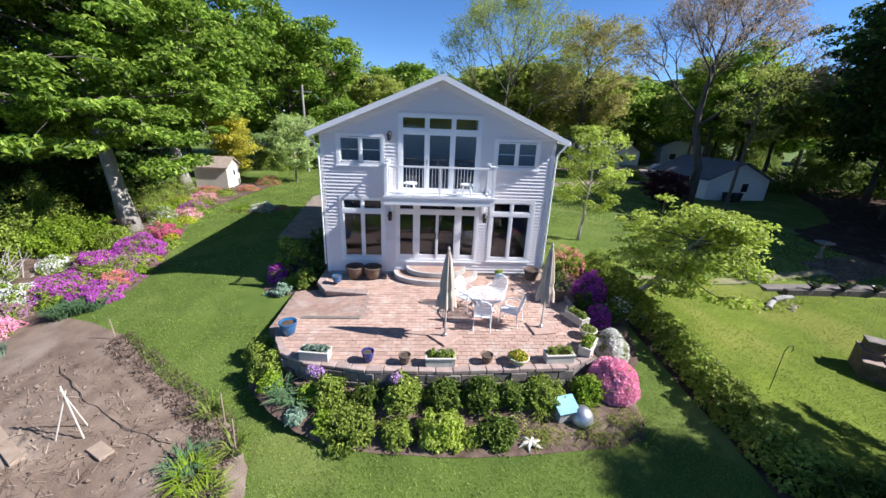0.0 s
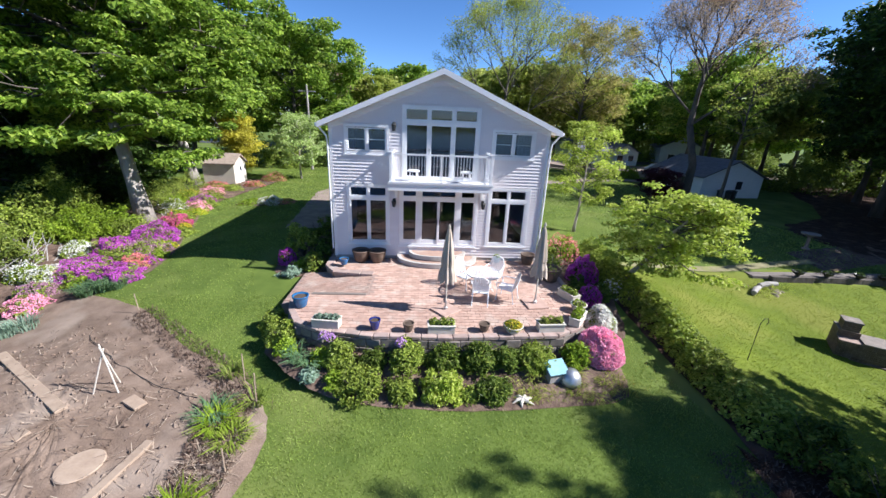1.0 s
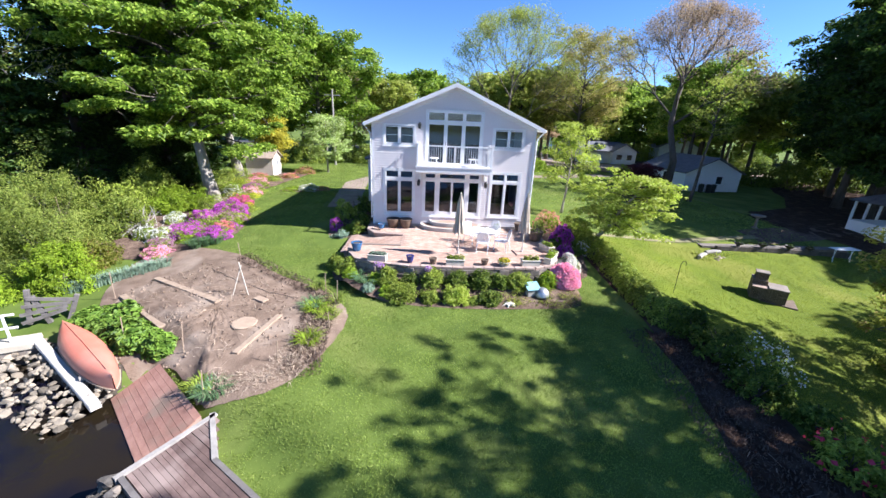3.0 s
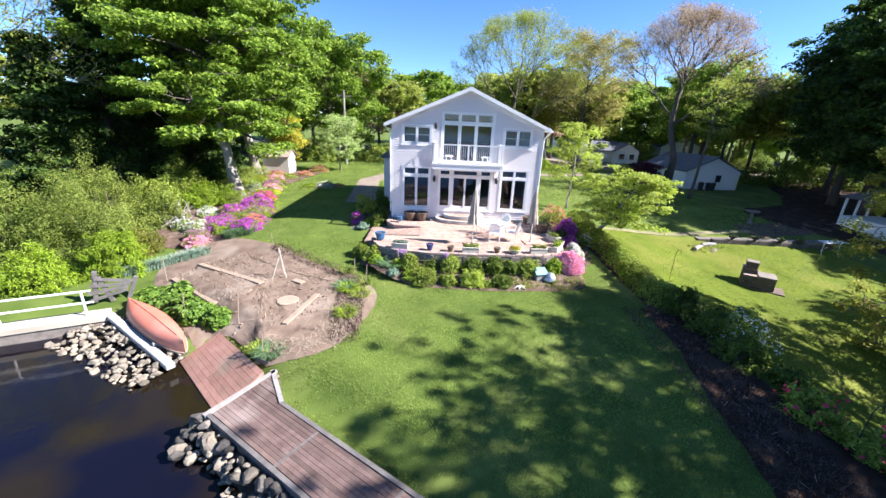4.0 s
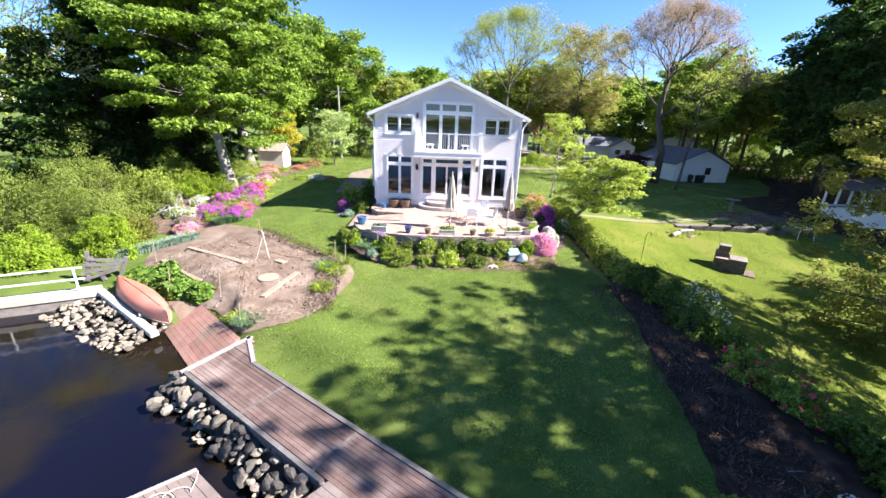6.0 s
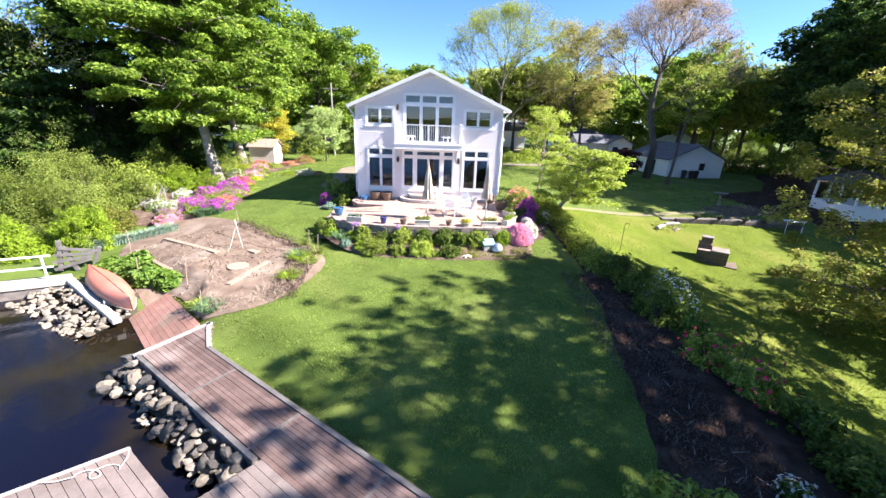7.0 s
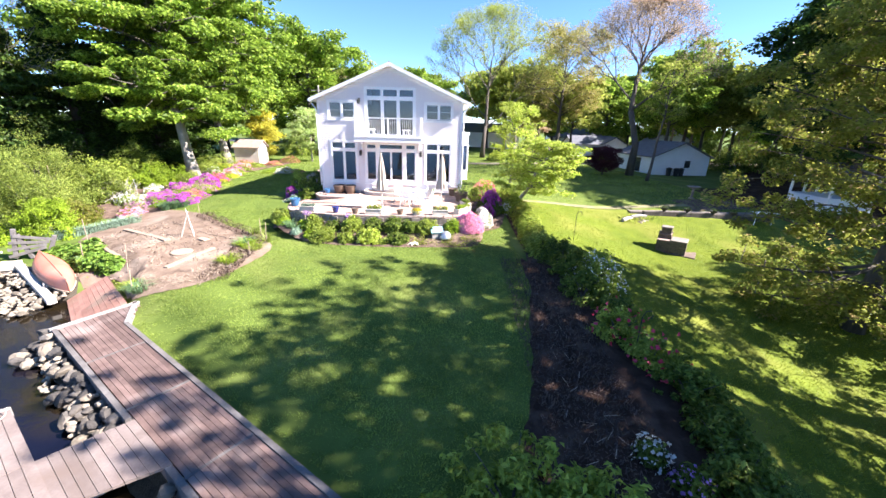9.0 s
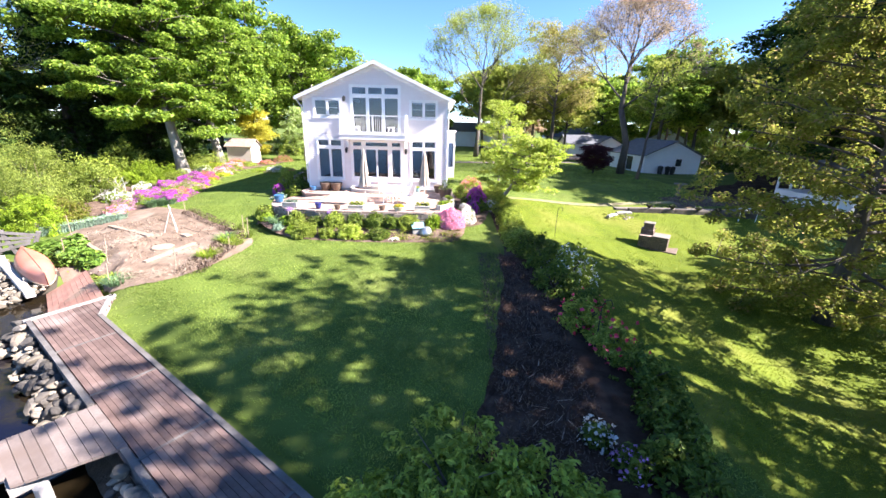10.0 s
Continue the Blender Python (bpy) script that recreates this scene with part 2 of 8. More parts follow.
M_LAWN = surface("lawn", (0.064, 0.098, 0.019), (0.122, 0.168, 0.034), 0.9, 0.9, 0.08, 70, 0.01, c3=(0.155, 0.185, 0.048), spec=0.1)
M_WORN = surface("worn_earth", (0.16, 0.15, 0.075), (0.27, 0.24, 0.14), 2.5, 0.95, 0.5, 30, 0.015, c3=(0.20, 0.21, 0.07), spec=0.1)
M_SIDELAWN = surface("yellowish_lawn", (0.075, 0.108, 0.012), (0.135, 0.172, 0.02), 1.1, 0.9, 0.5, 26, 0.02, c3=(0.16, 0.175, 0.032), spec=0.1)
M_SOIL = surface("garden_soil", (0.135, 0.095, 0.07), (0.25, 0.185, 0.14), 1.6, 0.95, 0.8, 30, 0.03, c3=(0.30, 0.24, 0.19), spec=0.1)
M_MULCH = surface("bark_mulch", (0.07, 0.045, 0.035), (0.18, 0.125, 0.095), 4, 0.95, 1.0, 45, 0.04, c3=(0.23, 0.165, 0.125), spec=0.1)
# bark mulch again, with deep shade put into the colour
M_SHADEDMULCH = surface("shaded_bark_mulch", (0.028, 0.016, 0.011), (0.072, 0.043, 0.030), 4, 0.95, 1.0, 45, 0.04, c3=(0.11, 0.072, 0.052), spec=0.1)
M_BANK = surface("wet_bank", (0.035, 0.028, 0.020), (0.085, 0.070, 0.052), 5, 0.7, 1.0, 30, 0.05, spec=0.3)
M_GRAVEL = surface("gravel_drive", (0.20, 0.155, 0.13), (0.31, 0.25, 0.21), 2, 0.95, 0.6, 60, 0.02, spec=0.1)
M_ROAD = surface("asphalt", (0.045, 0.045, 0.048), (0.075, 0.073, 0.072), 1.2, 0.9, 0.4, 80, 0.01)
M_WATER = water_material()
M_SIDING = surface("grey_vinyl_siding", (0.74, 0.69, 0.675), (0.79, 0.745, 0.73), 0.8, 0.55, 0.08, 25, 0.004, stretch=(0.3, 0.3, 2))
M_WHITE = surface("white_paint", (0.76, 0.76, 0.77), (0.82, 0.82, 0.81), 2, 0.45, 0.05, 30, 0.003)
M_VINYL = surface("white_vinyl", (0.78, 0.78, 0.78), (0.84, 0.84, 0.83), 3, 0.35, 0.03, 20, 0.002)
M_ROOF = surface("grey_shingle", (0.10, 0.105, 0.125), (0.17, 0.175, 0.20), 3, 0.9, 0.6, 40, 0.01, island=0.15)
M_GLASS = pane_material("window_glass", (0.62, 0.68, 0.78))
# wall colour darkened in place of dim room light
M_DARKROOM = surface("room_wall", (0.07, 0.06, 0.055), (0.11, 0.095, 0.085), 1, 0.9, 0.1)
M_FLOORWOOD = surface("room_floor", (0.16, 0.09, 0.05), (0.24, 0.14, 0.08), 2, 0.4, 0.1, stretch=(0.4, 4, 1))
M_PAVER = surface("brick_paver", (0.345, 0.22, 0.168), (0.475, 0.33, 0.262), 5, 0.85, 0.4, 50, 0.006, piece=0.12, island=0.12, c3=(0.47, 0.37, 0.305))
M_JOINT = surface("sand_joint", (0.28, 0.20, 0.165), (0.36, 0.27, 0.22), 8, 0.95, 0.5, 60, 0.006)
M_COPING = surface("pinkish_coping", (0.27, 0.195, 0.165), (0.40, 0.305, 0.265), 5, 0.85, 0.4, 50, 0.006, piece=0.15, c3=(0.32, 0.27, 0.24))
M_STONE = surface("limestone", (0.13, 0.11, 0.095), (0.25, 0.215, 0.185), 4, 0.85, 0.6, 30, 0.02, piece=0.15, island=0.12, c3=(0.18, 0.16, 0.14))
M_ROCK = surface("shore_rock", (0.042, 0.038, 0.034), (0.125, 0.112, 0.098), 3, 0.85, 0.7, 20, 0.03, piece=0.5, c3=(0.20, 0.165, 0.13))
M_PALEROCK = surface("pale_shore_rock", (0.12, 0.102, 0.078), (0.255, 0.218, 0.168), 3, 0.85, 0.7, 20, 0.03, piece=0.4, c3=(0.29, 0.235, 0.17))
M_CONCRETE = surface("pale_concrete", (0.38, 0.36, 0.33), (0.52, 0.49, 0.45), 1.5, 0.85, 0.3, 30, 0.01, c3=(0.32, 0.29, 0.25))
M_DECK = surface("weathered_deck_board", (0.14, 0.109, 0.096), (0.22, 0.178, 0.16), 3, 0.8, 0.5, 25, 0.006, piece=0.16, stretch=(1, 1, 1), c3=(0.16, 0.12, 0.10))
M_CAP = surface("cream_concrete_cap", (0.40, 0.355, 0.28), (0.54, 0.485, 0.39), 1.5, 0.85, 0.3, 30, 0.01, c3=(0.34, 0.29, 0.22))
M_REDDECK = surface("red_brown_deck_board", (0.094, 0.06, 0.052), (0.166, 0.113, 0.098), 3, 0.8, 0.6, 25, 0.008, piece=0.24, c3=(0.23, 0.175, 0.155))
M_RAMP = surface("red_ramp_board", (0.27, 0.135, 0.10), (0.40, 0.225, 0.17), 3, 0.8, 0.6, 25, 0.008, piece=0.14, c3=(0.26, 0.19, 0.14))
M_EDGING = surface("grey_edging_timber", (0.095, 0.085, 0.08), (0.185, 0.17, 0.16), 4, 0.85, 0.6, 30, 0.008, c3=(0.10, 0.09, 0.085))
M_GREYWOOD = surface("silvered_wood", (0.22, 0.205, 0.19), (0.36, 0.335, 0.31), 4, 0.85, 0.5, 30, 0.006, piece=0.12, stretch=(1, 1, 0.3))
M_PLANK = surface("pale_plank", (0.27, 0.20, 0.145), (0.37, 0.285, 0.21), 4, 0.8, 0.4, 30, 0.006, piece=0.08)
M_CANOE = surface("red_canoe_hull", (0.48, 0.15, 0.10), (0.56, 0.20, 0.14), 1.5, 0.45, 0.1, 20, 0.003, c3=(0.50, 0.24, 0.18))
M_BARK = surface("grey_bark", (0.22, 0.195, 0.17), (0.41, 0.37, 0.325), 3, 0.9, 1.0, 14, 0.05, stretch=(1, 1, 0.25))
M_DARKBARK = surface("dark_bark", (0.06, 0.05, 0.042), (0.13, 0.11, 0.095), 3, 0.9, 1.0, 14, 0.05, stretch=(1, 1, 0.25))
M_BLUEPOT = surface("blue_glazed_pot", (0.02, 0.09, 0.22), (0.03, 0.14, 0.30), 4, 0.15, 0.05, 20, 0.003, spec=0.6)
M_NAVYPOT = surface("navy_glazed_pot", (0.012, 0.02, 0.12), (0.02, 0.035, 0.19), 4, 0.15, 0.05, 20, 0.003, spec=0.6)
M_BROWNPOT = surface("brown_planter", (0.10, 0.07, 0.05), (0.17, 0.12, 0.09), 6, 0.7, 0.3, 30, 0.006)
M_PLANTER = surface("pale_planter_box", (0.46, 0.42, 0.355), (0.58, 0.535, 0.46), 5, 0.75, 0.3, 30, 0.006)
M_POTSOIL = surface("potting_soil", (0.05, 0.035, 0.025), (0.11, 0.08, 0.06), 8, 0.95, 0.8, 60, 0.01)
M_CANVAS = surface("taupe_canvas", (0.43, 0.355, 0.285), (0.55, 0.465, 0.38), 3, 0.9, 0.2, 60, 0.004)
M_METALWHITE = surface("white_enamel", (0.80, 0.80, 0.80), (0.86, 0.86, 0.85), 4, 0.35, 0.03)
M_METAL = surface("grey_metal", (0.42, 0.43, 0.44), (0.55, 0.56, 0.57), 5, 0.4, 0.05, metal=0.8)
M_BLACK = surface("black_metal", (0.02, 0.02, 0.02), (0.04, 0.04, 0.04), 5, 0.5, 0.1)
M_BRICK = surface("old_grey_brick", (0.085, 0.064, 0.052), (0.18, 0.135, 0.105), 4, 0.9, 0.7, 30, 0.015, piece=0.2)
M_SHED = surface("shed_wall", (0.55, 0.50, 0.42), (0.66, 0.60, 0.51), 1.5, 0.8, 0.2, 20, 0.006)
M_SHEDROOF = surface("brown_shed_roof", (0.24, 0.19, 0.15), (0.36, 0.29, 0.235), 3, 0.9, 0.5, 40, 0.01)
M_GARAGE = surface("white_garage_siding", (0.74, 0.75, 0.76), (0.82, 0.82, 0.82), 1.2, 0.7, 0.1, 20, 0.006)
M_TEAL = surface("teal_board", (0.16, 0.33, 0.36), (0.25, 0.43, 0.46), 4, 0.6, 0.1)
M_CAR = surface("pale_car_paint", (0.50, 0.52, 0.55), (0.56, 0.58, 0.60), 2, 0.25, 0.0, spec=0.6)

L_MAPLE = foliage("maple_leaf", (0.085, 0.155, 0.022), (0.32, 0.46, 0.058), (0.46, 0.57, 0.10), glow=0.55)
# dark green leaf, deepened further so the wood's shade is in its colour
L_DARK = foliage("dark_leaf_shaded", (0.020, 0.042, 0.009), (0.068, 0.125, 0.020), (0.12, 0.19, 0.035), glow=0.4)
L_WOOD = foliage("wood_leaf", (0.20, 0.255, 0.045), (0.40, 0.45, 0.085), (0.48, 0.48, 0.13), glow=0.55)
L_YOUNG = foliage("young_leaf", (0.27, 0.36, 0.04), (0.46, 0.54, 0.09), (0.56, 0.60, 0.18), glow=0.5)
L_BRONZE = foliage("bronze_leaf", (0.30, 0.21, 0.125), (0.48, 0.37, 0.23), (0.50, 0.40, 0.34), glow=0.45)
L_OLIVE = foliage("olive_bronze_leaf", (0.17, 0.20, 0.034), (0.31, 0.33, 0.062), (0.37, 0.27, 0.12), glow=0.65)
L_WILLOW = foliage("shrub_leaf", (0.13, 0.185, 0.032), (0.25, 0.31, 0.055), (0.34, 0.38, 0.09), glow=0.45)
L_LIME = foliage("lime_leaf", (0.18, 0.28, 0.02), (0.33, 0.44, 0.035))
L_PEONY = foliage("peony_leaf", (0.14, 0.20, 0.030), (0.34, 0.42, 0.062), (0.47, 0.53, 0.11))
L_RHUBARB = foliage("rhubarb_leaf", (0.07, 0.14, 0.02), (0.17, 0.28, 0.04), (0.24, 0.34, 0.06), glow=0.35)
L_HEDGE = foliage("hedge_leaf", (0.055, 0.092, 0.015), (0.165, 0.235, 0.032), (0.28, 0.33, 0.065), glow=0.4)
# hedge leaf with sunlight put into its colour
L_HEDGE_SUNLIT = foliage("hedge_leaf_sunlit", (0.16, 0.23, 0.034), (0.38, 0.46, 0.07), (0.49, 0.55, 0.12), glow=0.6)
L_SILVER = foliage("silver_leaf", (0.16, 0.24, 0.17), (0.28, 0.37, 0.27), glow=0.25)
L_GOLD = foliage("gold_leaf", (0.40, 0.36, 0.03), (0.56, 0.52, 0.07), glow=0.4)
L_PURPLE = foliage("purple_leaf", (0.035, 0.010, 0.018), (0.09, 0.022, 0.035), glow=0.3)
L_BLUEGRASS = foliage("iris_blade", (0.09, 0.17, 0.08), (0.18, 0.28, 0.12), glow=0.3)
L_BUD = foliage("budding_leaf", (0.22, 0.21, 0.055), (0.42, 0.39, 0.11), (0.50, 0.38, 0.20), glow=0.5)
F_PINK = foliage("pink_petal", (0.80, 0.27, 0.42), (0.91, 0.50, 0.62), glow=0.35, spread=0.12)
F_MAGENTA = foliage("magenta_petal", (0.40, 0.05, 0.38), (0.62, 0.16, 0.58), glow=0.35, spread=0.12)
F_ROSE = foliage("rose_petal", (0.56, 0.06, 0.20), (0.76, 0.20, 0.36), glow=0.35, spread=0.12)
F_FADED = foliage("faded_petal", (0.34, 0.17, 0.27), (0.50, 0.30, 0.36), glow=0.35, spread=0.12)
F_LILAC = foliage("lilac_petal", (0.42, 0.22, 0.52), (0.60, 0.38, 0.66), glow=0.35, spread=0.12)
F_WHITE = foliage("white_petal", (0.66, 0.65, 0.58), (0.82, 0.81, 0.76), glow=0.35, spread=0.08)
F_CORAL = foliage("coral_petal", (0.58, 0.15, 0.16), (0.76, 0.32, 0.29), glow=0.35, spread=0.12)
F_RED = foliage("red_petal", (0.50, 0.03, 0.07), (0.70, 0.08, 0.16), glow=0.35, spread=0.12)
F_YELLOW = foliage("yellow_petal", (0.60, 0.46, 0.03), (0.72, 0.60, 0.06), glow=0.35, spread=0.12)


# ---- ground, lake, beds ----
def axis(lo, hi, step, reach):
    inner = list(np.arange(lo, hi + 1e-6, step))
    out, s, a, b = [], step, lo, hi
    while a > -reach:
        s *= 1.45
        a, b = a - s, b + s
        out += [a, b]
    return np.array(sorted(inner + out))


xs, ys = axis(-34, 38, 0.4, 1500), axis(-28, 44, 0.4, 1500)
gx, gy = np.meshgrid(xs, ys)
gv = np.stack([gx, gy, ground_z(gx, gy)], -1).reshape(-1, 3)
near = (np.abs(gv[:, 0]) < 36) & (np.abs(gv[:, 1]) < 40)
gv[:, 2] += near * rng.normal(size=len(gv)) * 0.004
w = len(xs)
ii, jj = np.meshgrid(np.arange(len(ys) - 1), np.arange(w - 1), indexing="ij")
a = (ii * w + jj).ravel()
ground = new("ground", mesh_from("ground", gv, np.stack([a, a + 1, a + w + 1, a + w], 1), M_LAWN, True))
tagged(ground, "sunlit green mown lawn sloping to the lake", "lawn", kind="structure")

wx = np.linspace(-390, 390, 601)
wy = np.interp(wx, SHORE_X, SHORE_Y)
wv = np.concatenate([np.stack([wx, wy + 0.6, wx * 0 + WATER_Z], 1), np.stack([wx, wx * 0 - 460, wx * 0 + WATER_Z], 1)])
wf = np.stack([np.arange(600), np.arange(600) + 601, np.arange(600) + 602, np.arange(600) + 1], 1)
water = new("water", mesh_from("water", wv, wf, M_WATER))
tagged(water, "dark still lake water along the shore", "water", kind="structure")


def sheet(name, vf, material, label, category):
    ob = new(name, mesh_from(name, *vf, material, True))
    return tagged(ob, label, category, kind="structure")


GARDEN_OUT = [(-12.6, -2.6), (-9.6, -3.9), (-7.4, -5.7), (-5.2, -7.0), (-4.1, -8.2), (-3.8, -9.4), (-4.1, -11.0), (-4.9, -12.45),
                            (-6.1, -12.75), (-6.7, -12.55), (-8.2, -11.25), (-9.3, -11.3), (-10.5, -10.3), (-12.6, -8.2), (-14.0, -6.0), (-14.4, -3.6)]
sheet("garden_soil", patch(GARDEN_OUT, 0.015, 26, 0.016, 0.05),
      M_SOIL, "bare brown vegetable garden soil with pale path boards", "soil")
FRONT_OUT = [(-5.1, -5.0), (-4.8, -6.3), (-3.8, -7.3), (-2.2, -7.95), (0.2, -8.2), (2.5, -8.1), (4.3, -7.9), (4.75, -7.4), (4.95, -6.4), (5.0, -4.5), (3, -3.5), (0, -3.2), (-3.5, -3.5)]
front_v, front_f = patch(FRONT_OUT, 0.016, 22, 0.014, 0.04)
front_v[:, 2] += bed_z(front_v[:, 0], front_v[:, 1]) - ground_z(front_v[:, 0], front_v[:, 1])
sheet("front_bed", (front_v, front_f),
      M_MULCH, "brown bark mulch bed in front of the patio wall", "flower bed")
SIDE_OUT = [(8.0, -8.8), (7.9, -3.0), (8.3, 0.0), (12.0, 0.6), (16.5, 1.2), (21.0, 1.4), (25.0, -1.0), (26.5, -8.0), (24.0, -16.0), (18.0, -22.0), (12.0, -23.5), (9.2, -21.0), (8.9, -16.0), (8.6, -12.0)]
sheet("side_lawn", patch(SIDE_OUT, 0.012, 40, 0.01, 0.006), M_SIDELAWN, "sunlit yellow-green lawn beyond the hedge", "lawn")
sheet("hedge_bed", ribbon([(6.9, 1.5), (7.0, -4.0), (7.0, -8.0), (6.75, -10.5), (6.6, -13.0), (6.35, -16.0), (6.0, -18.6), (6.0, -21.0)], 1.0, 0.45, 0.016, 0.3, 6), M_SHADEDMULCH,
      "bark mulch strip under the hedge row, coloured dark for shade", "flower bed")
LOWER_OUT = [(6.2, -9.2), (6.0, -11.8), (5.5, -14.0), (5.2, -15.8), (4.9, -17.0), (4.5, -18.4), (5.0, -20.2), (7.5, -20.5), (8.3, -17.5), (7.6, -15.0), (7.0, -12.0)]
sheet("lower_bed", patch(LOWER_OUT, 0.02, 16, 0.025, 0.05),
      M_SHADEDMULCH, "bark mulch bed by the shrubs, shade put into its colour", "flower bed")
BORDER_OUT = [(-12.3, -2.75), (-11.4, -1.7), (-11.2, -0.5), (-11.5, 1.2), (-12.3, 3.0), (-12.9, 4.9), (-13.9, 7.2), (-14.5, 9.6), (-15.2, 12.5), (-15.5, 15.5), (-15.0, 18.0), (-13.8, 20.6), (-15.0, 21.4),
              (-18.4, 19.5), (-19.4, 14.0), (-19.0, 9.0), (-18.6, 5.0), (-18.2, 2.0), (-17.8, -1.0), (-16.6, -3.2), (-14.4, -3.5)]
sheet("left_border", patch(BORDER_OUT, 0.03, 24, 0.02, 0.04), M_MULCH, "mulched flower border under the maple", "flower bed")
sheet("house_side_bed", patch([(-4.4, -0.2), (-4.4, -1.3), (-5.1, -1.5), (-5.9, -1.7), (-6.45, -1.1), (-6.5, 0.2), (-6.2, 3.0), (-5.0, 4.0), (-4.4, 3.0)], 0.016, 10, 0.015, 0.03), M_MULCH,
      "mulched shrub bed beside the house wall", "flower bed")
sheet("right_side_bed", patch([(4.5, 0.5), (6.6, 1.2), (7.0, -1.0), (6.4, -3.4), (5.8, -5.2), (4.6, -5.4), (4.5, -2.5)], 0.016, 10, 0.015, 0.03), M_MULCH,
      "mulched shrub bed at the patio's end", "flower bed")
sheet("island_bed", patch([(-13.2, 10.2), (-11.4, 9.6), (-9.8, 10.0), (-9.4, 11.0), (-10.6, 11.8), (-12.6, 11.6)], 0.03, 8, 0.05, 0.03), M_MULCH, "small mulched bed in the lawn", "flower bed")
sheet("driveway", ribbon([(-6.9, 4.4), (-7.4, 9.0), (-7.9, 14.5), (-6.0, 19.5), (2, 22), (14, 24), (24, 30), (40, 34)], 1.0, 1.0, 0.035, 0.6, 4), M_GRAVEL,
      "pale pinkish paved drive beside the house", "driveway")
sheet("garden_path", ribbon([(7.9, 0.2), (10.5, 0.7), (13.5, 1.1), (16.5, 1.6), (20, 2.3)], 0.22, 0.22, 0.025, 0.4, 3), M_WORN, "narrow pale worn path across the lawn", "path")
sheet("dirt_track", ribbon([(19.5, 2.3), (24, 3.6), (30, 6.0), (38, 10.5), (48, 16)], 0.9, 1.1, 0.025, 0.5, 4), M_MULCH, "shaded brown dirt track under the trees", "track")
sheet("shore_bank", ribbon([(-14.2, -10.0), (-12.8, -10.35), (-9.6, -11.9), (-7.5, -13.9), (-7.1, -14.9), (0.2, -19.6), (6.5, -23.8)], 0.7, 1.5, 0.05, 0.3, 8), M_BANK, "dark wet gravel of the lake bank", "bank")
sheet("road", ribbon([(-60, 66), (-20, 62), (20, 60), (60, 66), (110, 80)], 3.2, 3.2, 0.04, 2, 4), M_ROAD, "grey asphalt road behind the trees", "road")

sheet("yard", patch([(16, 40), (24, 37), (36, 36), (50, 38), (60, 46), (56, 57), (40, 57), (24, 57), (15, 52)], 0.03, 14, 0.2, 0.02), M_GRAVEL, "worn gravel yard before the far houses", "yard")
# dark sheet laid over the lawn to stand for the trees' shade
sheet("wood_shade_floor", patch([(23.5, 5.0), (27, 1.5), (34, -4), (46, -8), (60, 0), (66, 20), (56, 32), (44, 28), (36, 17), (30, 12), (25, 9)], 0.02, 22, 0.15, 0.02), M_SHADEDMULCH, "dark ground sheet under the trees, coloured for their shade", "wood floor")

# the wood on the lake's far shore
n = 9000
x = rng.uniform(-620, 620, n)
p = np.stack([x, rng.uniform(-500, -452, n), rng.random(n) ** 0.8 * (5.5 + 2 * np.sin(x / 37) + 1.2 * np.sin(x / 11)) - 1.5], 1)
far_wood = new("far_wood", mesh_from("far_wood", *leaf_quads(p, unit_rand(n) + np.array([0, 0.6, 0.3]), 3.0 + 2 * rng.random(n)), L_WOOD))
tagged(far_wood, "distant green wood on the far lake shore", "wood", kind="stuff")


# ---- house ----
HX, HD, Z0, ZE, ZA = 4.3, 11.0, -0.18, 5.16, 7.02  # half width, depth, base, eave, apex of the wall
HOUSE_AT, HOUSE_SIZE = Vector((-0.034, -0.7, 0.29)), 0.95
house = thing("house", "light grey clapboard gabled house with white trim and balcony", "house", HOUSE_AT)
house.scale = (HOUSE_SIZE,) * 3


def gable(x):
    return ZE + (ZA - ZE) * (1 - abs(x) / HX)


# openings of the front wall: x0, x1, z0, z1
OPEN = [(-3.74, -2.04, 4.05, 5.12), (2.04, 3.74, 4.05, 5.12), (-1.5, 1.5, 3.15, 5.88), (-3.72, -2.04, 0.36, 2.84), (2.06, 3.78, 0.36, 2.84), (-1.6, 1.6, 0.3, 2.76)]


def board_row(bm, z, h, x0, x1, y=0.0, side=-1.0):
    """One lapped board, thicker at its foot."""
    if x1 - x0 < 0.02:
        return
    b, t = side * 0.042, side * 0.004
    vs = [bm.verts.new(p) for p in ((x0, y, z), (x1, y, z), (x1, y + b, z), (x0, y + b, z), (x0, y, z + h), (x1, y, z + h), (x1, y + t, z + h), (x0, y + t, z + h))]
    for f in ((0, 1, 2, 3), (3, 2, 6, 7), (0, 3, 7, 4), (1, 5, 6, 2), (4, 7, 6, 5)):
        bm.faces.new([vs[i] for i in f])


bm = bmesh.new()
STEP = 0.128
z = Z0
while z < ZA - 0.1:
    top = HX if z + STEP < ZE else HX * (ZA - z - STEP) / (ZA - ZE)
    cuts = sorted((o[0], o[1]) for o in OPEN if o[2] - 0.03 < z + STEP / 2 < o[3] + 0.03)
    x = -top
    for c0, c1 in cuts:
        board_row(bm, z, STEP, x, min(c0, top))
        x = c1
    board_row(bm, z, STEP, x, top)
    z += STEP
part("siding", bm, M_SIDING, house, "light grey lapped clapboards")


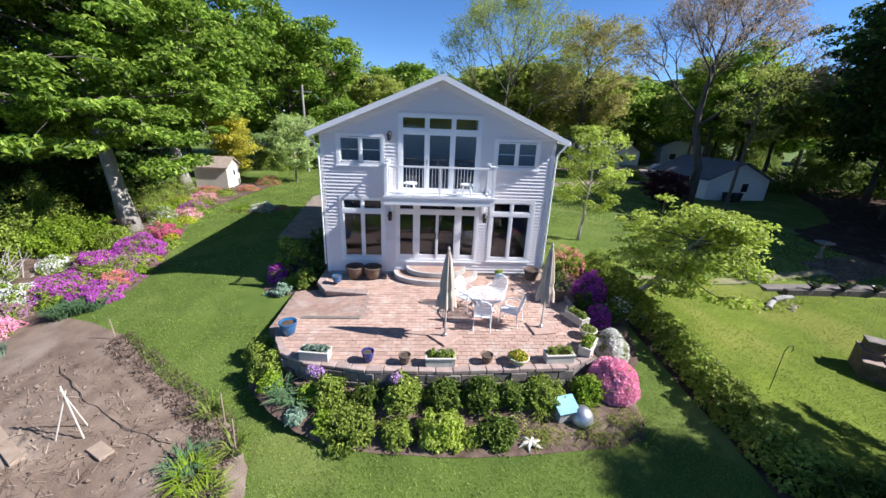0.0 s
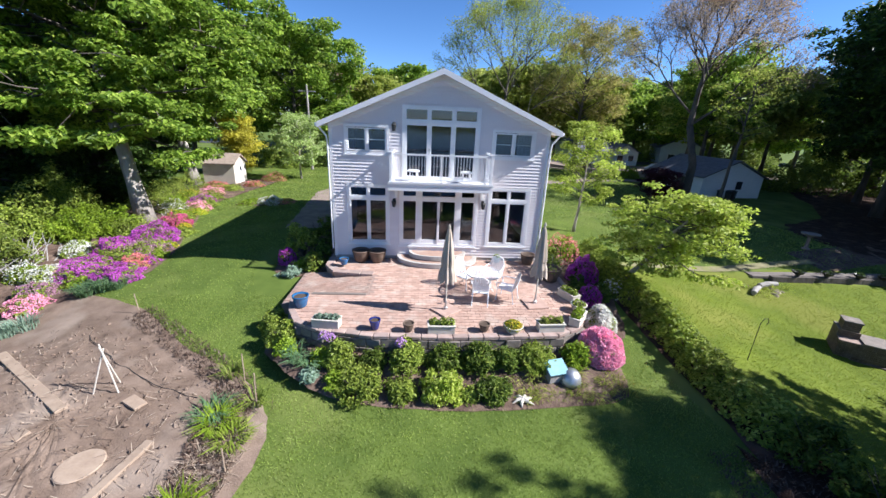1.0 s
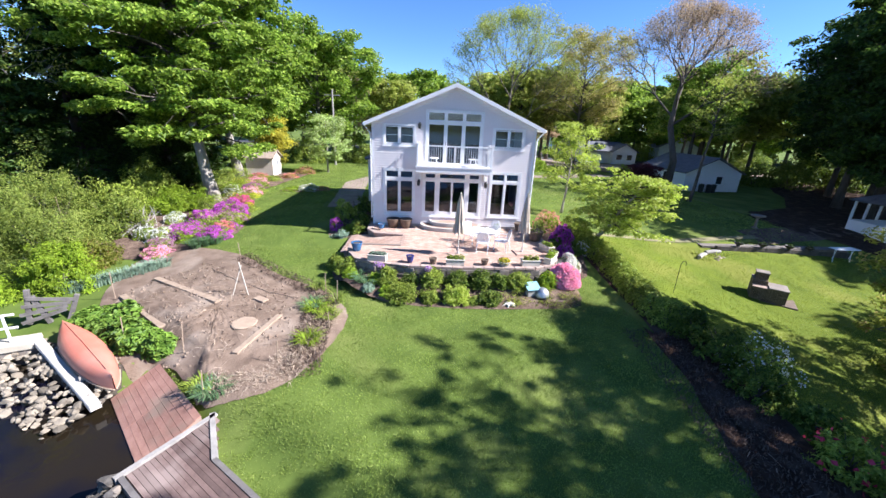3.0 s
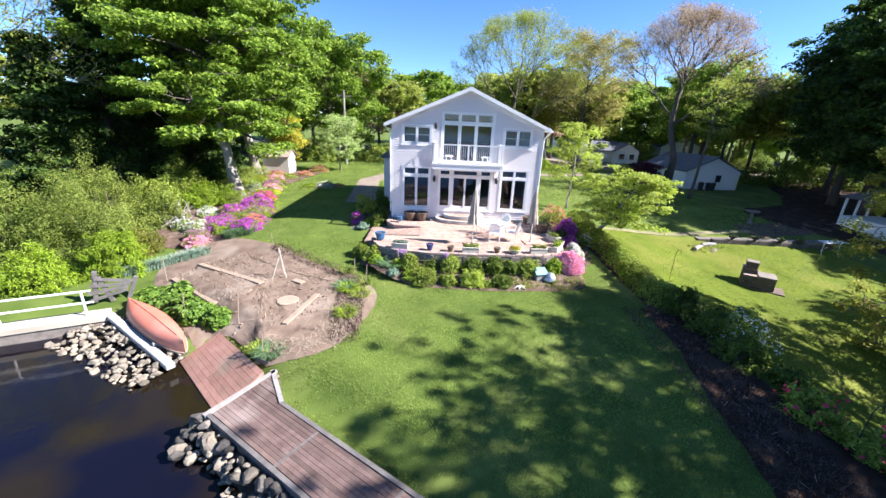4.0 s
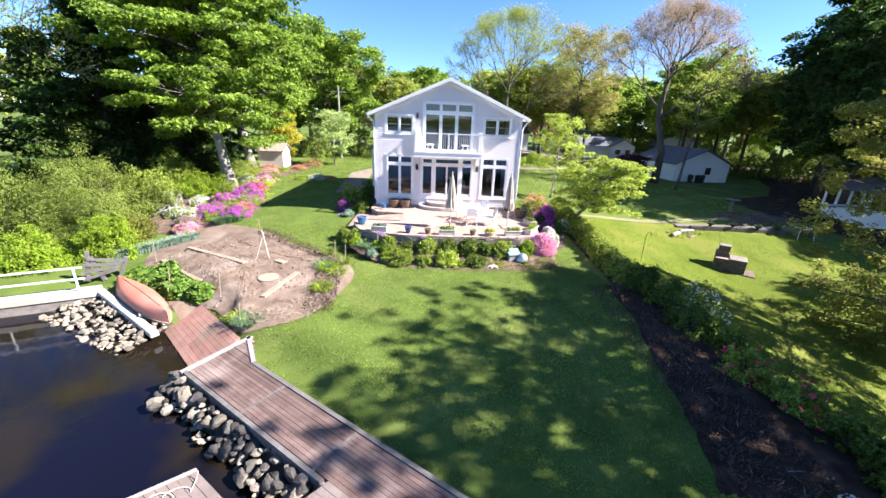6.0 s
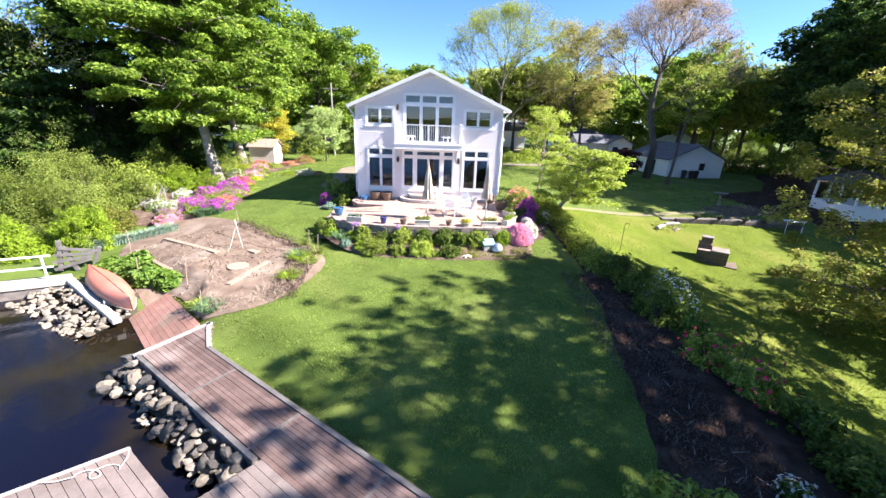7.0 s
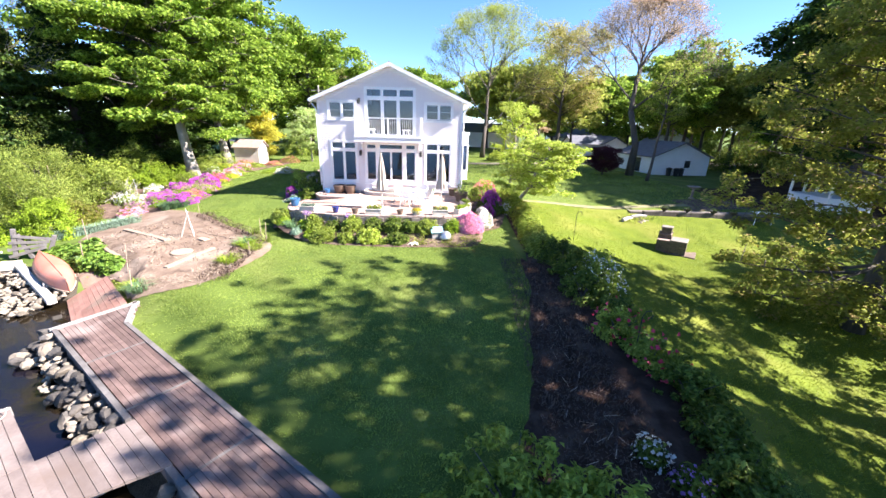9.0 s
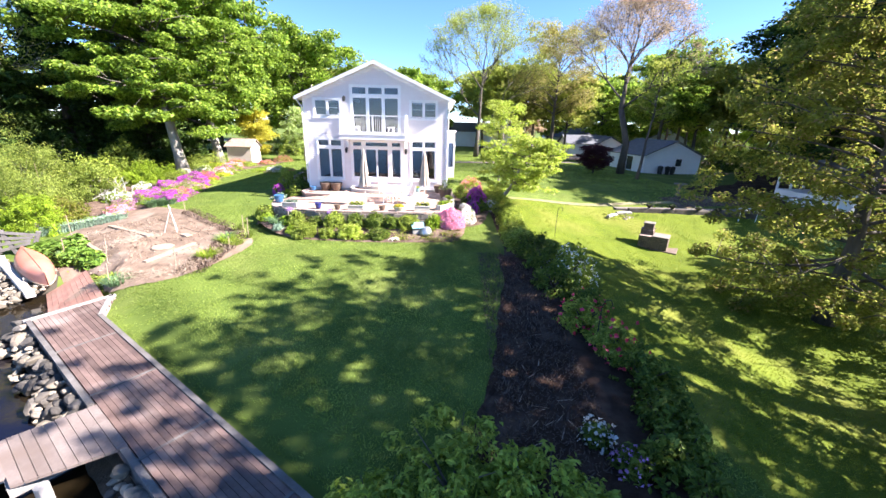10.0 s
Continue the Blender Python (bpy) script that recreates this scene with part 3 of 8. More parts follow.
def wall_with_openings(x0, x1, y0, y1, openings):
    """Solid wall behind the boards, cut through at the openings, gabled on top."""
    bm = bmesh.new()
    xs_ = sorted({x0, x1, 0.0, *[o[0] for o in openings], *[o[1] for o in openings]})
    for a, b in zip(xs_, xs_[1:]):
        holes = sorted((o[2], o[3]) for o in openings if o[0] <= a and o[1] >= b)
        lo = Z0 - 0.6
        for h0, h1 in holes + [(None, None)]:
            if h0 is None:
                vs = [bm.verts.new(p) for p in ((a, y0, lo), (b, y0, lo), (b, y1, lo), (a, y1, lo), (a, y0, gable(a)), (b, y0, gable(b)), (b, y1, gable(b)), (a, y1, gable(a)))]
                for f in ((3, 2, 1, 0), (4, 5, 6, 7), (0, 1, 5, 4), (1, 2, 6, 5), (2, 3, 7, 6), (3, 0, 4, 7)):
                    bm.faces.new([vs[i] for i in f])
            else:
                box(bm, a, b, y0, y1, lo, h0)
                lo = h1
    return bm


part("front_wall", wall_with_openings(-HX, HX, 0.0, 0.15, OPEN), M_SIDING, house)
part("back_wall", wall_with_openings(-HX, HX, HD - 0.15, HD, []), M_SIDING, house)
for sx, nm in ((-1, "side_wall"), (1, "side_wall")):
    bm = bmesh.new()
    box(bm, min(sx * HX, sx * (HX - 0.15)), max(sx * HX, sx * (HX - 0.15)), 0.15, HD - 0.15, Z0 - 0.6, ZE + 0.02)
    z = Z0
    while z < ZE - 0.05:
        vs = [bm.verts.new(p) for p in ((sx * HX, 0.15, z), (sx * HX, HD - 0.15, z), (sx * (HX + 0.022), HD - 0.15, z), (sx * (HX + 0.022), 0.15, z),
                                        (sx * HX, 0.15, z + STEP), (sx * HX, HD - 0.15, z + STEP), (sx * (HX + 0.006), HD - 0.15, z + STEP), (sx * (HX + 0.006), 0.15, z + STEP))]
        for f in ((0, 1, 2, 3), (3, 2, 6, 7), (0, 3, 7, 4), (1, 5, 6, 2), (4, 7, 6, 5)):
            bm.faces.new([vs[i] for i in f])
        z += STEP
    part(nm, bm, M_SIDING, house)
for x in (-HX, HX):
    s = 1 if x > 0 else -1
    bm = boxes([(x - 0.09 if s > 0 else x - 0.035, x + 0.035 if s > 0 else x + 0.09, -0.035, 0.0, Z0 - 0.05, ZE + 0.02), (x if s > 0 else x - 0.035, x + 0.035 if s > 0 else x, 0.0, 0.12, Z0 - 0.05, ZE - 0.02)])
    part("corner_board", bm, M_WHITE, house, "white corner board")
part("foundation", boxes([(-HX + 0.01, HX - 0.01, -0.012, 0.0, -0.9, Z0), (-HX - 0.012, -HX, 0, HD, -0.9, Z0), (HX, HX + 0.012, 0, HD, -0.9, Z0)]), M_CONCRETE, house, "pale concrete foundation")

# roof: two slabs, rake boards, fascia, soffit
OV, RV, TH = 0.36, 0.36, 0.16
slope = (ZA - ZE) / HX
for s in (-1, 1):
    bm = bmesh.new()
    rows = 26
    run = HX + OV
    for k in range(rows):  # shingle courses, each a thin lapped slab
        u0, u1 = run * k / rows, run * (k + 1) / rows
        za, zb = ZA + TH - slope * u0, ZA + TH - slope * u1
        vs = [bm.verts.new(p) for p in ((s * u0, -RV, za), (s * u0, HD + RV, za), (s * u1, HD + RV, zb + 0.012), (s * u1, -RV, zb + 0.012), (s * u1, HD + RV, zb - 0.01), (s * u1, -RV, zb - 0.01))]
        bm.faces.new([vs[i] for i in (0, 1, 2, 3)])
        bm.faces.new([vs[i] for i in (3, 2, 4, 5)])
    part("roof_slope", bm, M_ROOF, house, "grey shingle roof slope")
    bm = bmesh.new()
    e = [(0, ZA), (s * run, ZA - slope * run)]
    for y0, y1 in ((-RV + 0.02, HD + RV - 0.02),):
        vs = [bm.verts.new(p) for p in ((e[0][0], y0, e[0][1]), (e[1][0], y0, e[1][1]), (e[1][0], y1, e[1][1]), (e[0][0], y1, e[0][1]),
                                        (e[0][0], y0, e[0][1] + TH - 0.02), (e[1][0], y0, e[1][1] + TH - 0.02), (e[1][0], y1, e[1][1] + TH - 0.02), (e[0][0], y1, e[0][1] + TH - 0.02))]
        for f in ((3, 2, 1, 0), (4, 5, 6, 7), (0, 1, 5, 4), (1, 2, 6, 5), (2, 3, 7, 6), (3, 0, 4, 7)):
            bm.faces.new([vs[i] for i in f])
    part("soffit", bm, M_WHITE, house, "white soffit and roof edge")
    bm = bmesh.new()
    vs = []
    for y in (-RV - 0.025, -RV + 0.018):
        vs += [bm.verts.new(p) for p in ((0, y, ZA - 0.03), (s * (run + 0.02), y, ZA - slope * run - 0.03), (s * (run + 0.02), y, ZA - slope * run + TH + 0.005), (0, y, ZA + TH + 0.005))]
    for f in ((0, 1, 2, 3), (7, 6, 5, 4), (0, 4, 5, 1), (1, 5, 6, 2), (2, 6, 7, 3), (3, 7, 4, 0)):
        bm.faces.new([vs[i] for i in f])
    part("rake_board", bm, M_WHITE, house, "white rake board")
    bm = bmesh.new()
    vs = []
    for y in (-0.03, -0.004):
        vs += [bm.verts.new(p) for p in ((0, y, ZA - 0.24), (s * HX, y, ZE - 0.24), (s * HX, y, ZE - 0.02), (0, y, ZA - 0.02))]
    for f in ((0, 1, 2, 3), (7, 6, 5, 4), (0, 4, 5, 1), (1, 5, 6, 2), (2, 6, 7, 3), (3, 7, 4, 0)):
        bm.faces.new([vs[i] for i in f])
    part("frieze_board", bm, M_WHITE, house)
    ez = ZA - slope * run
    bm = bmesh.new()
    box(bm, min(s * run, s * (run + 0.1)), max(s * run, s * (run + 0.1)), -RV, HD + RV, ez + 0.0, ez + 0.13, bevel=0.02)
    part("gutter", bm, M_WHITE, house, "white gutter")
    bm = bmesh.new()
    tube(bm, [(s * (run + 0.05), -0.06, ez), (s * (HX + 0.12), -0.05, ez - 0.35), (s * (HX + 0.09), -0.05, ez - 0.6), (s * (HX + 0.09), -0.05, 0.1)], 0.035, 6)
    part("downspout", bm, M_WHITE, house, "white downspout")
bm = bmesh.new()
tube(bm, [(0, -RV, ZA + TH + 0.005), (0, HD + RV, ZA + TH + 0.005)], 0.05, 6)
part("ridge_cap", bm, M_ROOF, house)


def ring(bm, x0, x1, z0, z1, w, y0, y1):
    """A rectangular frame in the wall's plane."""
    box(bm, x0, x0 + w, y0, y1, z0, z1), box(bm, x1 - w, x1, y0, y1, z0, z1)
    box(bm, x0 + w, x1 - w, y0, y1, z1 - w, z1), box(bm, x0 + w, x1 - w, y0, y1, z0, z0 + w)


def window(name, o, lights, label, trim=0.1):
    """A trimmed opening with lights: x0, x1, z0, z1 of each sash's outside, and its glazing bars."""
    x0, x1, z0, z1 = o
    bm = bmesh.new()
    ring(bm, x0 - 0.02, x1 + 0.02, z0 - 0.02, z1 + 0.02, trim, -0.05, 0.1)
    box(bm, x0 - 0.06, x1 + 0.06, -0.075, 0.0, z0 - 0.06, z0 - 0.021)
    w_ = part(name, bm, M_VINYL, house, label)
    for a, b, c, d in lights:
        bm = bmesh.new()
        ring(bm, a, b, c, d, 0.045, -0.03, 0.06)
        if name == "window" and d - c > 0.75 and c > 3.5:
            part("meeting_rail", boxes([(a + 0.045, b - 0.045, -0.012, 0.03, (c + d) / 2 - 0.012, (c + d) / 2 + 0.012)]), M_METAL, w_, "thin grey meeting rail")
        part("window_frame", bm, M_VINYL, w_)
        bm = bmesh.new()
        box(bm, a + 0.04, b - 0.04, 0.012, 0.02, c + 0.04, d - 0.04)
        p_ = part("pane", bm, M_GLASS, w_, "clear glass reflecting the sky")
        p_.visible_shadow = False
    # posts between the lights
    return w_


def fill_posts(w_, o, lights, trim=0.08):
    x0, x1, z0, z1 = o
    zs = sorted({(c, d) for a, b, c, d in lights})
    bars = [(x0 + trim - 0.02, x1 - trim + 0.02, d, c2) for (c, d), (c2, d2) in zip(zs, zs[1:]) if c2 > d]
    for c, d in zs:
        edge = x0 + trim - 0.02
        for a, b in sorted((a, b) for a, b, cc, dd in lights if (cc, dd) == (c, d)) + [(x1 - trim + 0.02, 0)]:
            if a - edge > 0.004:
                bars.append((edge, a, c, d))
            edge = b
    for a, b, c, d in bars:
        part("mullion", boxes([(a, b, -0.045, 0.09, c, d)]), M_VINYL, w_)


UL = [(-3.64, -2.92, 4.15, 5.02), (-2.86, -2.14, 4.15, 5.02)]
LLW = [(-3.62, -2.91, 0.46, 2.24), (-2.85, -2.14, 0.46, 2.24), (-3.62, -2.91, 2.36, 2.76), (-2.85, -2.14, 2.36, 2.76)]
UDL = [(-1.38, -0.52, 3.2, 5.22), (-0.42, 0.42, 3.2, 5.22), (0.52, 1.38, 3.2, 5.22), (-1.4, -0.52, 5.36, 5.8), (-0.44, 0.44, 5.36, 5.8), (0.52, 1.4, 5.36, 5.8)]
LCD = [(-1.5, -0.9, 0.36, 2.26), (-0.72, -0.01, 0.36, 2.26), (0.01, 0.72, 0.36, 2.26), (0.9, 1.5, 0.36, 2.26), (-1.5, -0.9, 2.38, 2.68), (-0.72, 0.72, 2.38, 2.68), (0.9, 1.5, 2.38, 2.68)]
for o, l, nm, lab in ((OPEN[0], UL, "window", "white double window with dark glass"), (OPEN[1], [(-b, -a, c, d) for a, b, c, d in UL], "window", "white double window with dark glass"),
                      (OPEN[3], LLW, "tall_window", "tall white window with transom lights"), (OPEN[4], [(-b + 0.02, -a + 0.02, c, d) for a, b, c, d in LLW], "tall_window", "tall white window with transom lights"),
                      (OPEN[2], UDL, "balcony_door", "white balcony doors with transom lights"), (OPEN[5], LCD, "patio_door", "white french patio doors with side lights")):
    fill_posts(window(nm, o, l, lab), o, l)
for x, z in ((-0.05, 1.35), (0.05, 1.35), (-0.46, 4.2)):
    bm = bmesh.new()
    box(bm, x - 0.012, x + 0.012, -0.075, -0.028, z - 0.12, z + 0.12, bevel=0.005)
    part("door_handle", bm, M_BLACK, house, "dark door handle")
# panels at the foot of the patio doors
bm = bmesh.new()
for a, b, c, d in LCD[:4]:
    box(bm, a + 0.05, b - 0.05, -0.02, 0.03, c + 0.04, c + 0.2)
part("door_panel", bm, M_VINYL, house)

# rooms behind the glass, dimness put into their dark wall colour
bm = bmesh.new()
box(bm, -HX + 0.16, HX - 0.16, 0.16, HD - 0.2, 0.1, 0.2)
part("room_floor", bm, M_FLOORWOOD, house)
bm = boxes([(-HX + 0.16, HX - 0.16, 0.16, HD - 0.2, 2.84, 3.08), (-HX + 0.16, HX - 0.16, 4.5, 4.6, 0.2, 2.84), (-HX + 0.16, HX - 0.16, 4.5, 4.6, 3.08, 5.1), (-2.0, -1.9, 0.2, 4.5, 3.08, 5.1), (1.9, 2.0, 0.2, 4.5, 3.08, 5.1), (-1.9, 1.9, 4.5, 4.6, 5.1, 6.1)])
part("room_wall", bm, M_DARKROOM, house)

# balcony
BX, BY = 1.93, -1.15
bm = boxes([(-BX, BX, BY, -0.03, 2.98, 3.14)], 0.012)
part("balcony_deck", bm, M_WHITE, house, "white balcony deck")
bm = boxes([(-BX - 0.03, BX + 0.03, BY - 0.03, BY, 2.84, 3.16), (-BX - 0.03, -BX, BY, -0.03, 2.84, 3.16), (BX, BX + 0.03, BY, -0.03, 2.84, 3.16), (-BX - 0.06, BX + 0.06, BY - 0.06, BY - 0.031, 3.1, 3.17)])
part("balcony_fascia", bm, M_WHITE, house, "white balcony fascia")
for x in (-BX + 0.05, BX - 0.05):
    for y in (BY + 0.05, -0.1):
        bm = boxes([(x - 0.055, x + 0.055, y - 0.055, y + 0.055, 3.15, 4.22), (x - 0.075, x + 0.075, y - 0.075, y + 0.075, 4.22, 4.27)], 0.006)
        part("balcony_post", bm, M_WHITE, house)
bm = boxes([(-0.03, 0.03, BY + 0.02, BY + 0.08, 3.15, 4.16)])
part("balcony_post", bm, M_WHITE, house)
part("balcony_rail", boxes([(-BX + 0.1, BX - 0.1, BY + 0.02, BY + 0.08, 4.14, 4.2)]), M_WHITE, house)
part("balcony_rail", boxes([(-BX + 0.1, BX - 0.1, BY + 0.03, BY + 0.07, 3.24, 3.28)]), M_WHITE, house)
for x in (-BX + 0.05, BX - 0.05):
    part("balcony_rail", boxes([(x - 0.03, x + 0.03, BY + 0.1, -0.15, 4.14, 4.2)]), M_WHITE, house)
    part("balcony_rail", boxes([(x - 0.02, x + 0.02, BY + 0.1, -0.15, 3.24, 3.28)]), M_WHITE, house)
bm = bmesh.new()
box(bm, -0.009, 0.009, -0.009, 0.009, 3.28, 4.14)
me_bal = bpy.data.meshes.new("baluster")
bm.to_mesh(me_bal)
bm.free()
me_bal.materials.append(M_WHITE)
for k in range(32):
    x = -BX + 0.2 + k * (2 * BX - 0.4) / 31
    b_ = put(new("baluster", me_bal), house)
    b_.location = (x, BY + 0.05, 0)
for s in (-1, 1):
    for k in range(8):
        b_ = put(new("baluster", me_bal), house)
        b_.location = (s * (BX - 0.05), BY + 0.2 + k * 0.105, 0)
# brackets under the balcony
for x in (-1.75, 1.75):
    bm = boxes([(x - 0.06, x + 0.06, -0.5, -0.02, 2.7, 2.84), (x - 0.06, x + 0.06, -0.12, -0.02, 2.35, 2.7)], 0.01)
    part("balcony_bracket", bm, M_WHITE, house)


def wall_lamp(x, z):
    lamp = thing("wall_lamp", "small black lantern on the house wall", "lamp", HOUSE_AT + Vector((x, -0.03, z)) * HOUSE_SIZE, "wall lanterns")
    bm = boxes([(-0.06, 0.06, -0.025, 0.0, -0.1, 0.1)], 0.008)
    tube(bm, [(0, -0.02, 0.06), (0, -0.1, 0.12), (0, -0.16, 0.08)], 0.014, 6)
    part("bracket", bm, M_BLACK, lamp)
    bm = bmesh.new()
    lathe(bm, [(0.03, -0.2), (0.06, -0.19), (0.085, 0.0), (0.1, 0.01), (0.05, 0.06), (0.01, 0.09)], 8, (0, -0.16, 0))
    part("lantern", bm, M_BLACK, lamp)
    bm = bmesh.new()
    lathe(bm, [(0.045, -0.17), (0.07, -0.02)], 8, (0, -0.16, 0.0))
    part("lantern_glass", bm, M_PLANTER, lamp)


for x, z in ((-1.83, 5.15), (-1.83, 2.2), (1.83, 2.2)):
    wall_lamp(x, z)

# bay on the side wall, a low wing behind on the other side
bm = boxes([(HX, HX + 0.6, 2.6, 5.0, 0.3, 3.3)])
part("bay", bm, M_SIDING, house, "white and grey side bay")
part("bay_trim", boxes([(HX + 0.02, HX + 0.62, 2.58, 2.6, 0.9, 2.7), (HX, HX + 0.68, 2.5, 5.1, 3.3, 3.42)]), M_WHITE, house)
bm = boxes([(HX + 0.1, HX + 0.52, 2.55, 2.578, 1.0, 2.6)])
part("bay_pane", bm, M_GLASS, house)
part("side_wing", boxes([(-HX - 1.3, -HX - 0.02, 6.5, 10.2, -1.0, 2.6)]), M_SIDING, house, "grey side entry")
part("side_wing_roof", boxes([(-HX - 1.5, -HX, 6.3, 10.4, 2.6, 2.75)], 0.02), M_ROOF, house)


# ---- patio ----
RAMP_OUT = [(-2.4, -4.1), (-2.4, -2.5), (-3.85, -2.3), (-4.3, -1.64), (-5.15, -1.55), (-5.15, -4.1)]
PATIO_OUT = [(-4.35, 0.0), (-4.3, -1.62), (-3.85, -2.3), (-2.4, -2.5), (-2.4, -4.12), (-4.7, -4.12), (-4.62, -4.7), (-4.45, -5.25), (-4.1, -5.85), (-3.4, -6.25), (-1.9, -6.52), (0.2, -6.58), (3.1, -6.42), (3.9, -6.0), (4.35, -5.1), (4.5, -3.8), (4.5, -2.3), (4.4, 0.0)]


def inside(x, y, poly):
    hit, n = False, len(poly)
    for i in range(n):
        (x1, y1), (x2, y2) = poly[i], poly[i - 1]
        if (y1 > y) != (y2 > y) and x < (x2 - x1) * (y - y1) / (y2 - y1) + x1:
            hit = not hit
    return hit


patio = thing("patio", "raised patio of pinkish brick pavers before the house", "patio", kind="structure")
bm = bmesh.new()
low, top = [], []
for x, y in PATIO_OUT:
    low.append(bm.verts.new((x, y, -1.1)))
    top.append(bm.verts.new((x, y, -0.014)))
bm.faces.new(top)
bm.faces.new(low[::-1])
for i in range(len(top)):
    bm.faces.new((low[i - 1], low[i], top[i], top[i - 1]))
part("patio_base", bm, M_JOINT, patio, "sand joints and patio bed")
bm = bmesh.new()
top = [bm.verts.new((x, y, -0.016 - 0.38 * (-2.4 - x) / 2.75)) for x, y in RAMP_OUT]
low = [bm.verts.new((x, y, -1.2)) for x, y in RAMP_OUT]
bm.faces.new(top)
bm.faces.new(low[::-1])
for i in range(len(top)):
    bm.faces.new((low[i - 1], low[i], top[i], top[i - 1]))
bmesh.ops.recalc_face_normals(bm, faces=bm.faces)
part("patio_ramp", bm, M_JOINT, patio)

# stone coping and the retaining wall round the patio's outer edge
edge = [Vector((*p, 0)) for p in PATIO_OUT[5:18]]
line = []
for a_, b_ in zip(edge, edge[1:]):
    n_ = max(1, round((b_ - a_).length / 0.42))
    line += [a_.lerp(b_, k / n_) for k in range(n_)]
line.append(edge[-1])
wall = thing("retaining_wall", "low grey stone retaining wall with pale coping", "wall", kind="structure")
for course in range(4):
    for i in range(len(line) - 1):
        p, q = line[i], line[i + 1]
        d = (q - p).normalized()
        nrm = Vector((d.y, -d.x, 0))
        if nrm.dot((p + q) / 2 - Vector((0, -3, 0))) < 0:
            nrm = -nrm
        shift = d * 0.2 * (course % 2)
        thick = 0.05 + 0.05 * rng.random()
        if course == 0:
            inn, out_, z0_, z1_ = -0.14, 0.05 + 0.02 * rng.random(), -0.075, 0.02 + 0.01 * rng.random()
        else:
            inn, out_, z0_, z1_ = -0.1, thick, -0.07 - course * 0.26, -0.09 - (course - 1) * 0.26
        g_ = 0.008
        bm = bmesh.new()
        c = [p + shift + d * g_ + nrm * inn, q + shift - d * g_ + nrm * inn, q + shift - d * g_ + nrm * out_, p + shift + d * g_ + nrm * out_]
        vs = [bm.verts.new((*v.xy, z0_)) for v in c] + [bm.verts.new((*v.xy, z1_)) for v in c]
        for f in ((3, 2, 1, 0), (4, 5, 6, 7), (0, 1, 5, 4), (1, 2, 6, 5), (2, 3, 7, 6), (3, 0, 4, 7)):
            bm.faces.new([vs[k] for k in f])
        bmesh.ops.bevel(bm, geom=[e for e in bm.edges], offset=0.012, segments=1, affect="EDGES")
        part("coping_stone" if course == 0 else "stone", bm, M_COPING if course == 0 else M_STONE, wall)

# the ramp's cheek wall and kerb
cope = thing("ramp_coping", "pale stone coping beside the patio ramp", "coping", kind="structure")
for (xa, ya), (xb, yb), n_ in (((-4.33, -0.8), (-4.33, -1.62), 2), ((-4.33, -1.66), (-3.88, -2.33), 2), ((-3.84, -2.36), (-2.42, -2.54), 3)):
    a_, b_ = Vector((xa, ya, 0)), Vector((xb, yb, 0))
    d = (b_ - a_).normalized()
    nrm = Vector((-d.y, d.x, 0))
    for k in range(n_):
        p, q = a_.lerp(b_, k / n_) + d * 0.006, a_.lerp(b_, (k + 1) / n_) - d * 0.006
        wide = 0.27 + 0.05 * rng.random()
        bm = bmesh.new()
        c = [p, q, q + nrm * wide, p + nrm * wide]
        zt = 0.03 + 0.008 * rng.random()
        vs = [bm.verts.new((*v.xy, -0.06)) for v in c] + [bm.verts.new((*v.xy, zt)) for v in c]
        for f in ((3, 2, 1, 0), (4, 5, 6, 7), (0, 1, 5, 4), (1, 2, 6, 5), (2, 3, 7, 6), (3, 0, 4, 7)):
            bm.faces.new([vs[i] for i in f])
        bmesh.ops.recalc_face_normals(bm, faces=bm.faces)
        bmesh.ops.bevel(bm, geom=list(bm.edges), offset=0.012, segments=1, affect="EDGES")
        part("coping_stone", bm, M_COPING, cope)
bm = boxes([(-4.15, -2.42, -4.17, -4.05, 0.0, 0.035)], 0.01)
tagged(part("ramp_kerb", bm, M_STONE, None), "thin pale stone kerb along the ramp", "kerb", kind="structure")

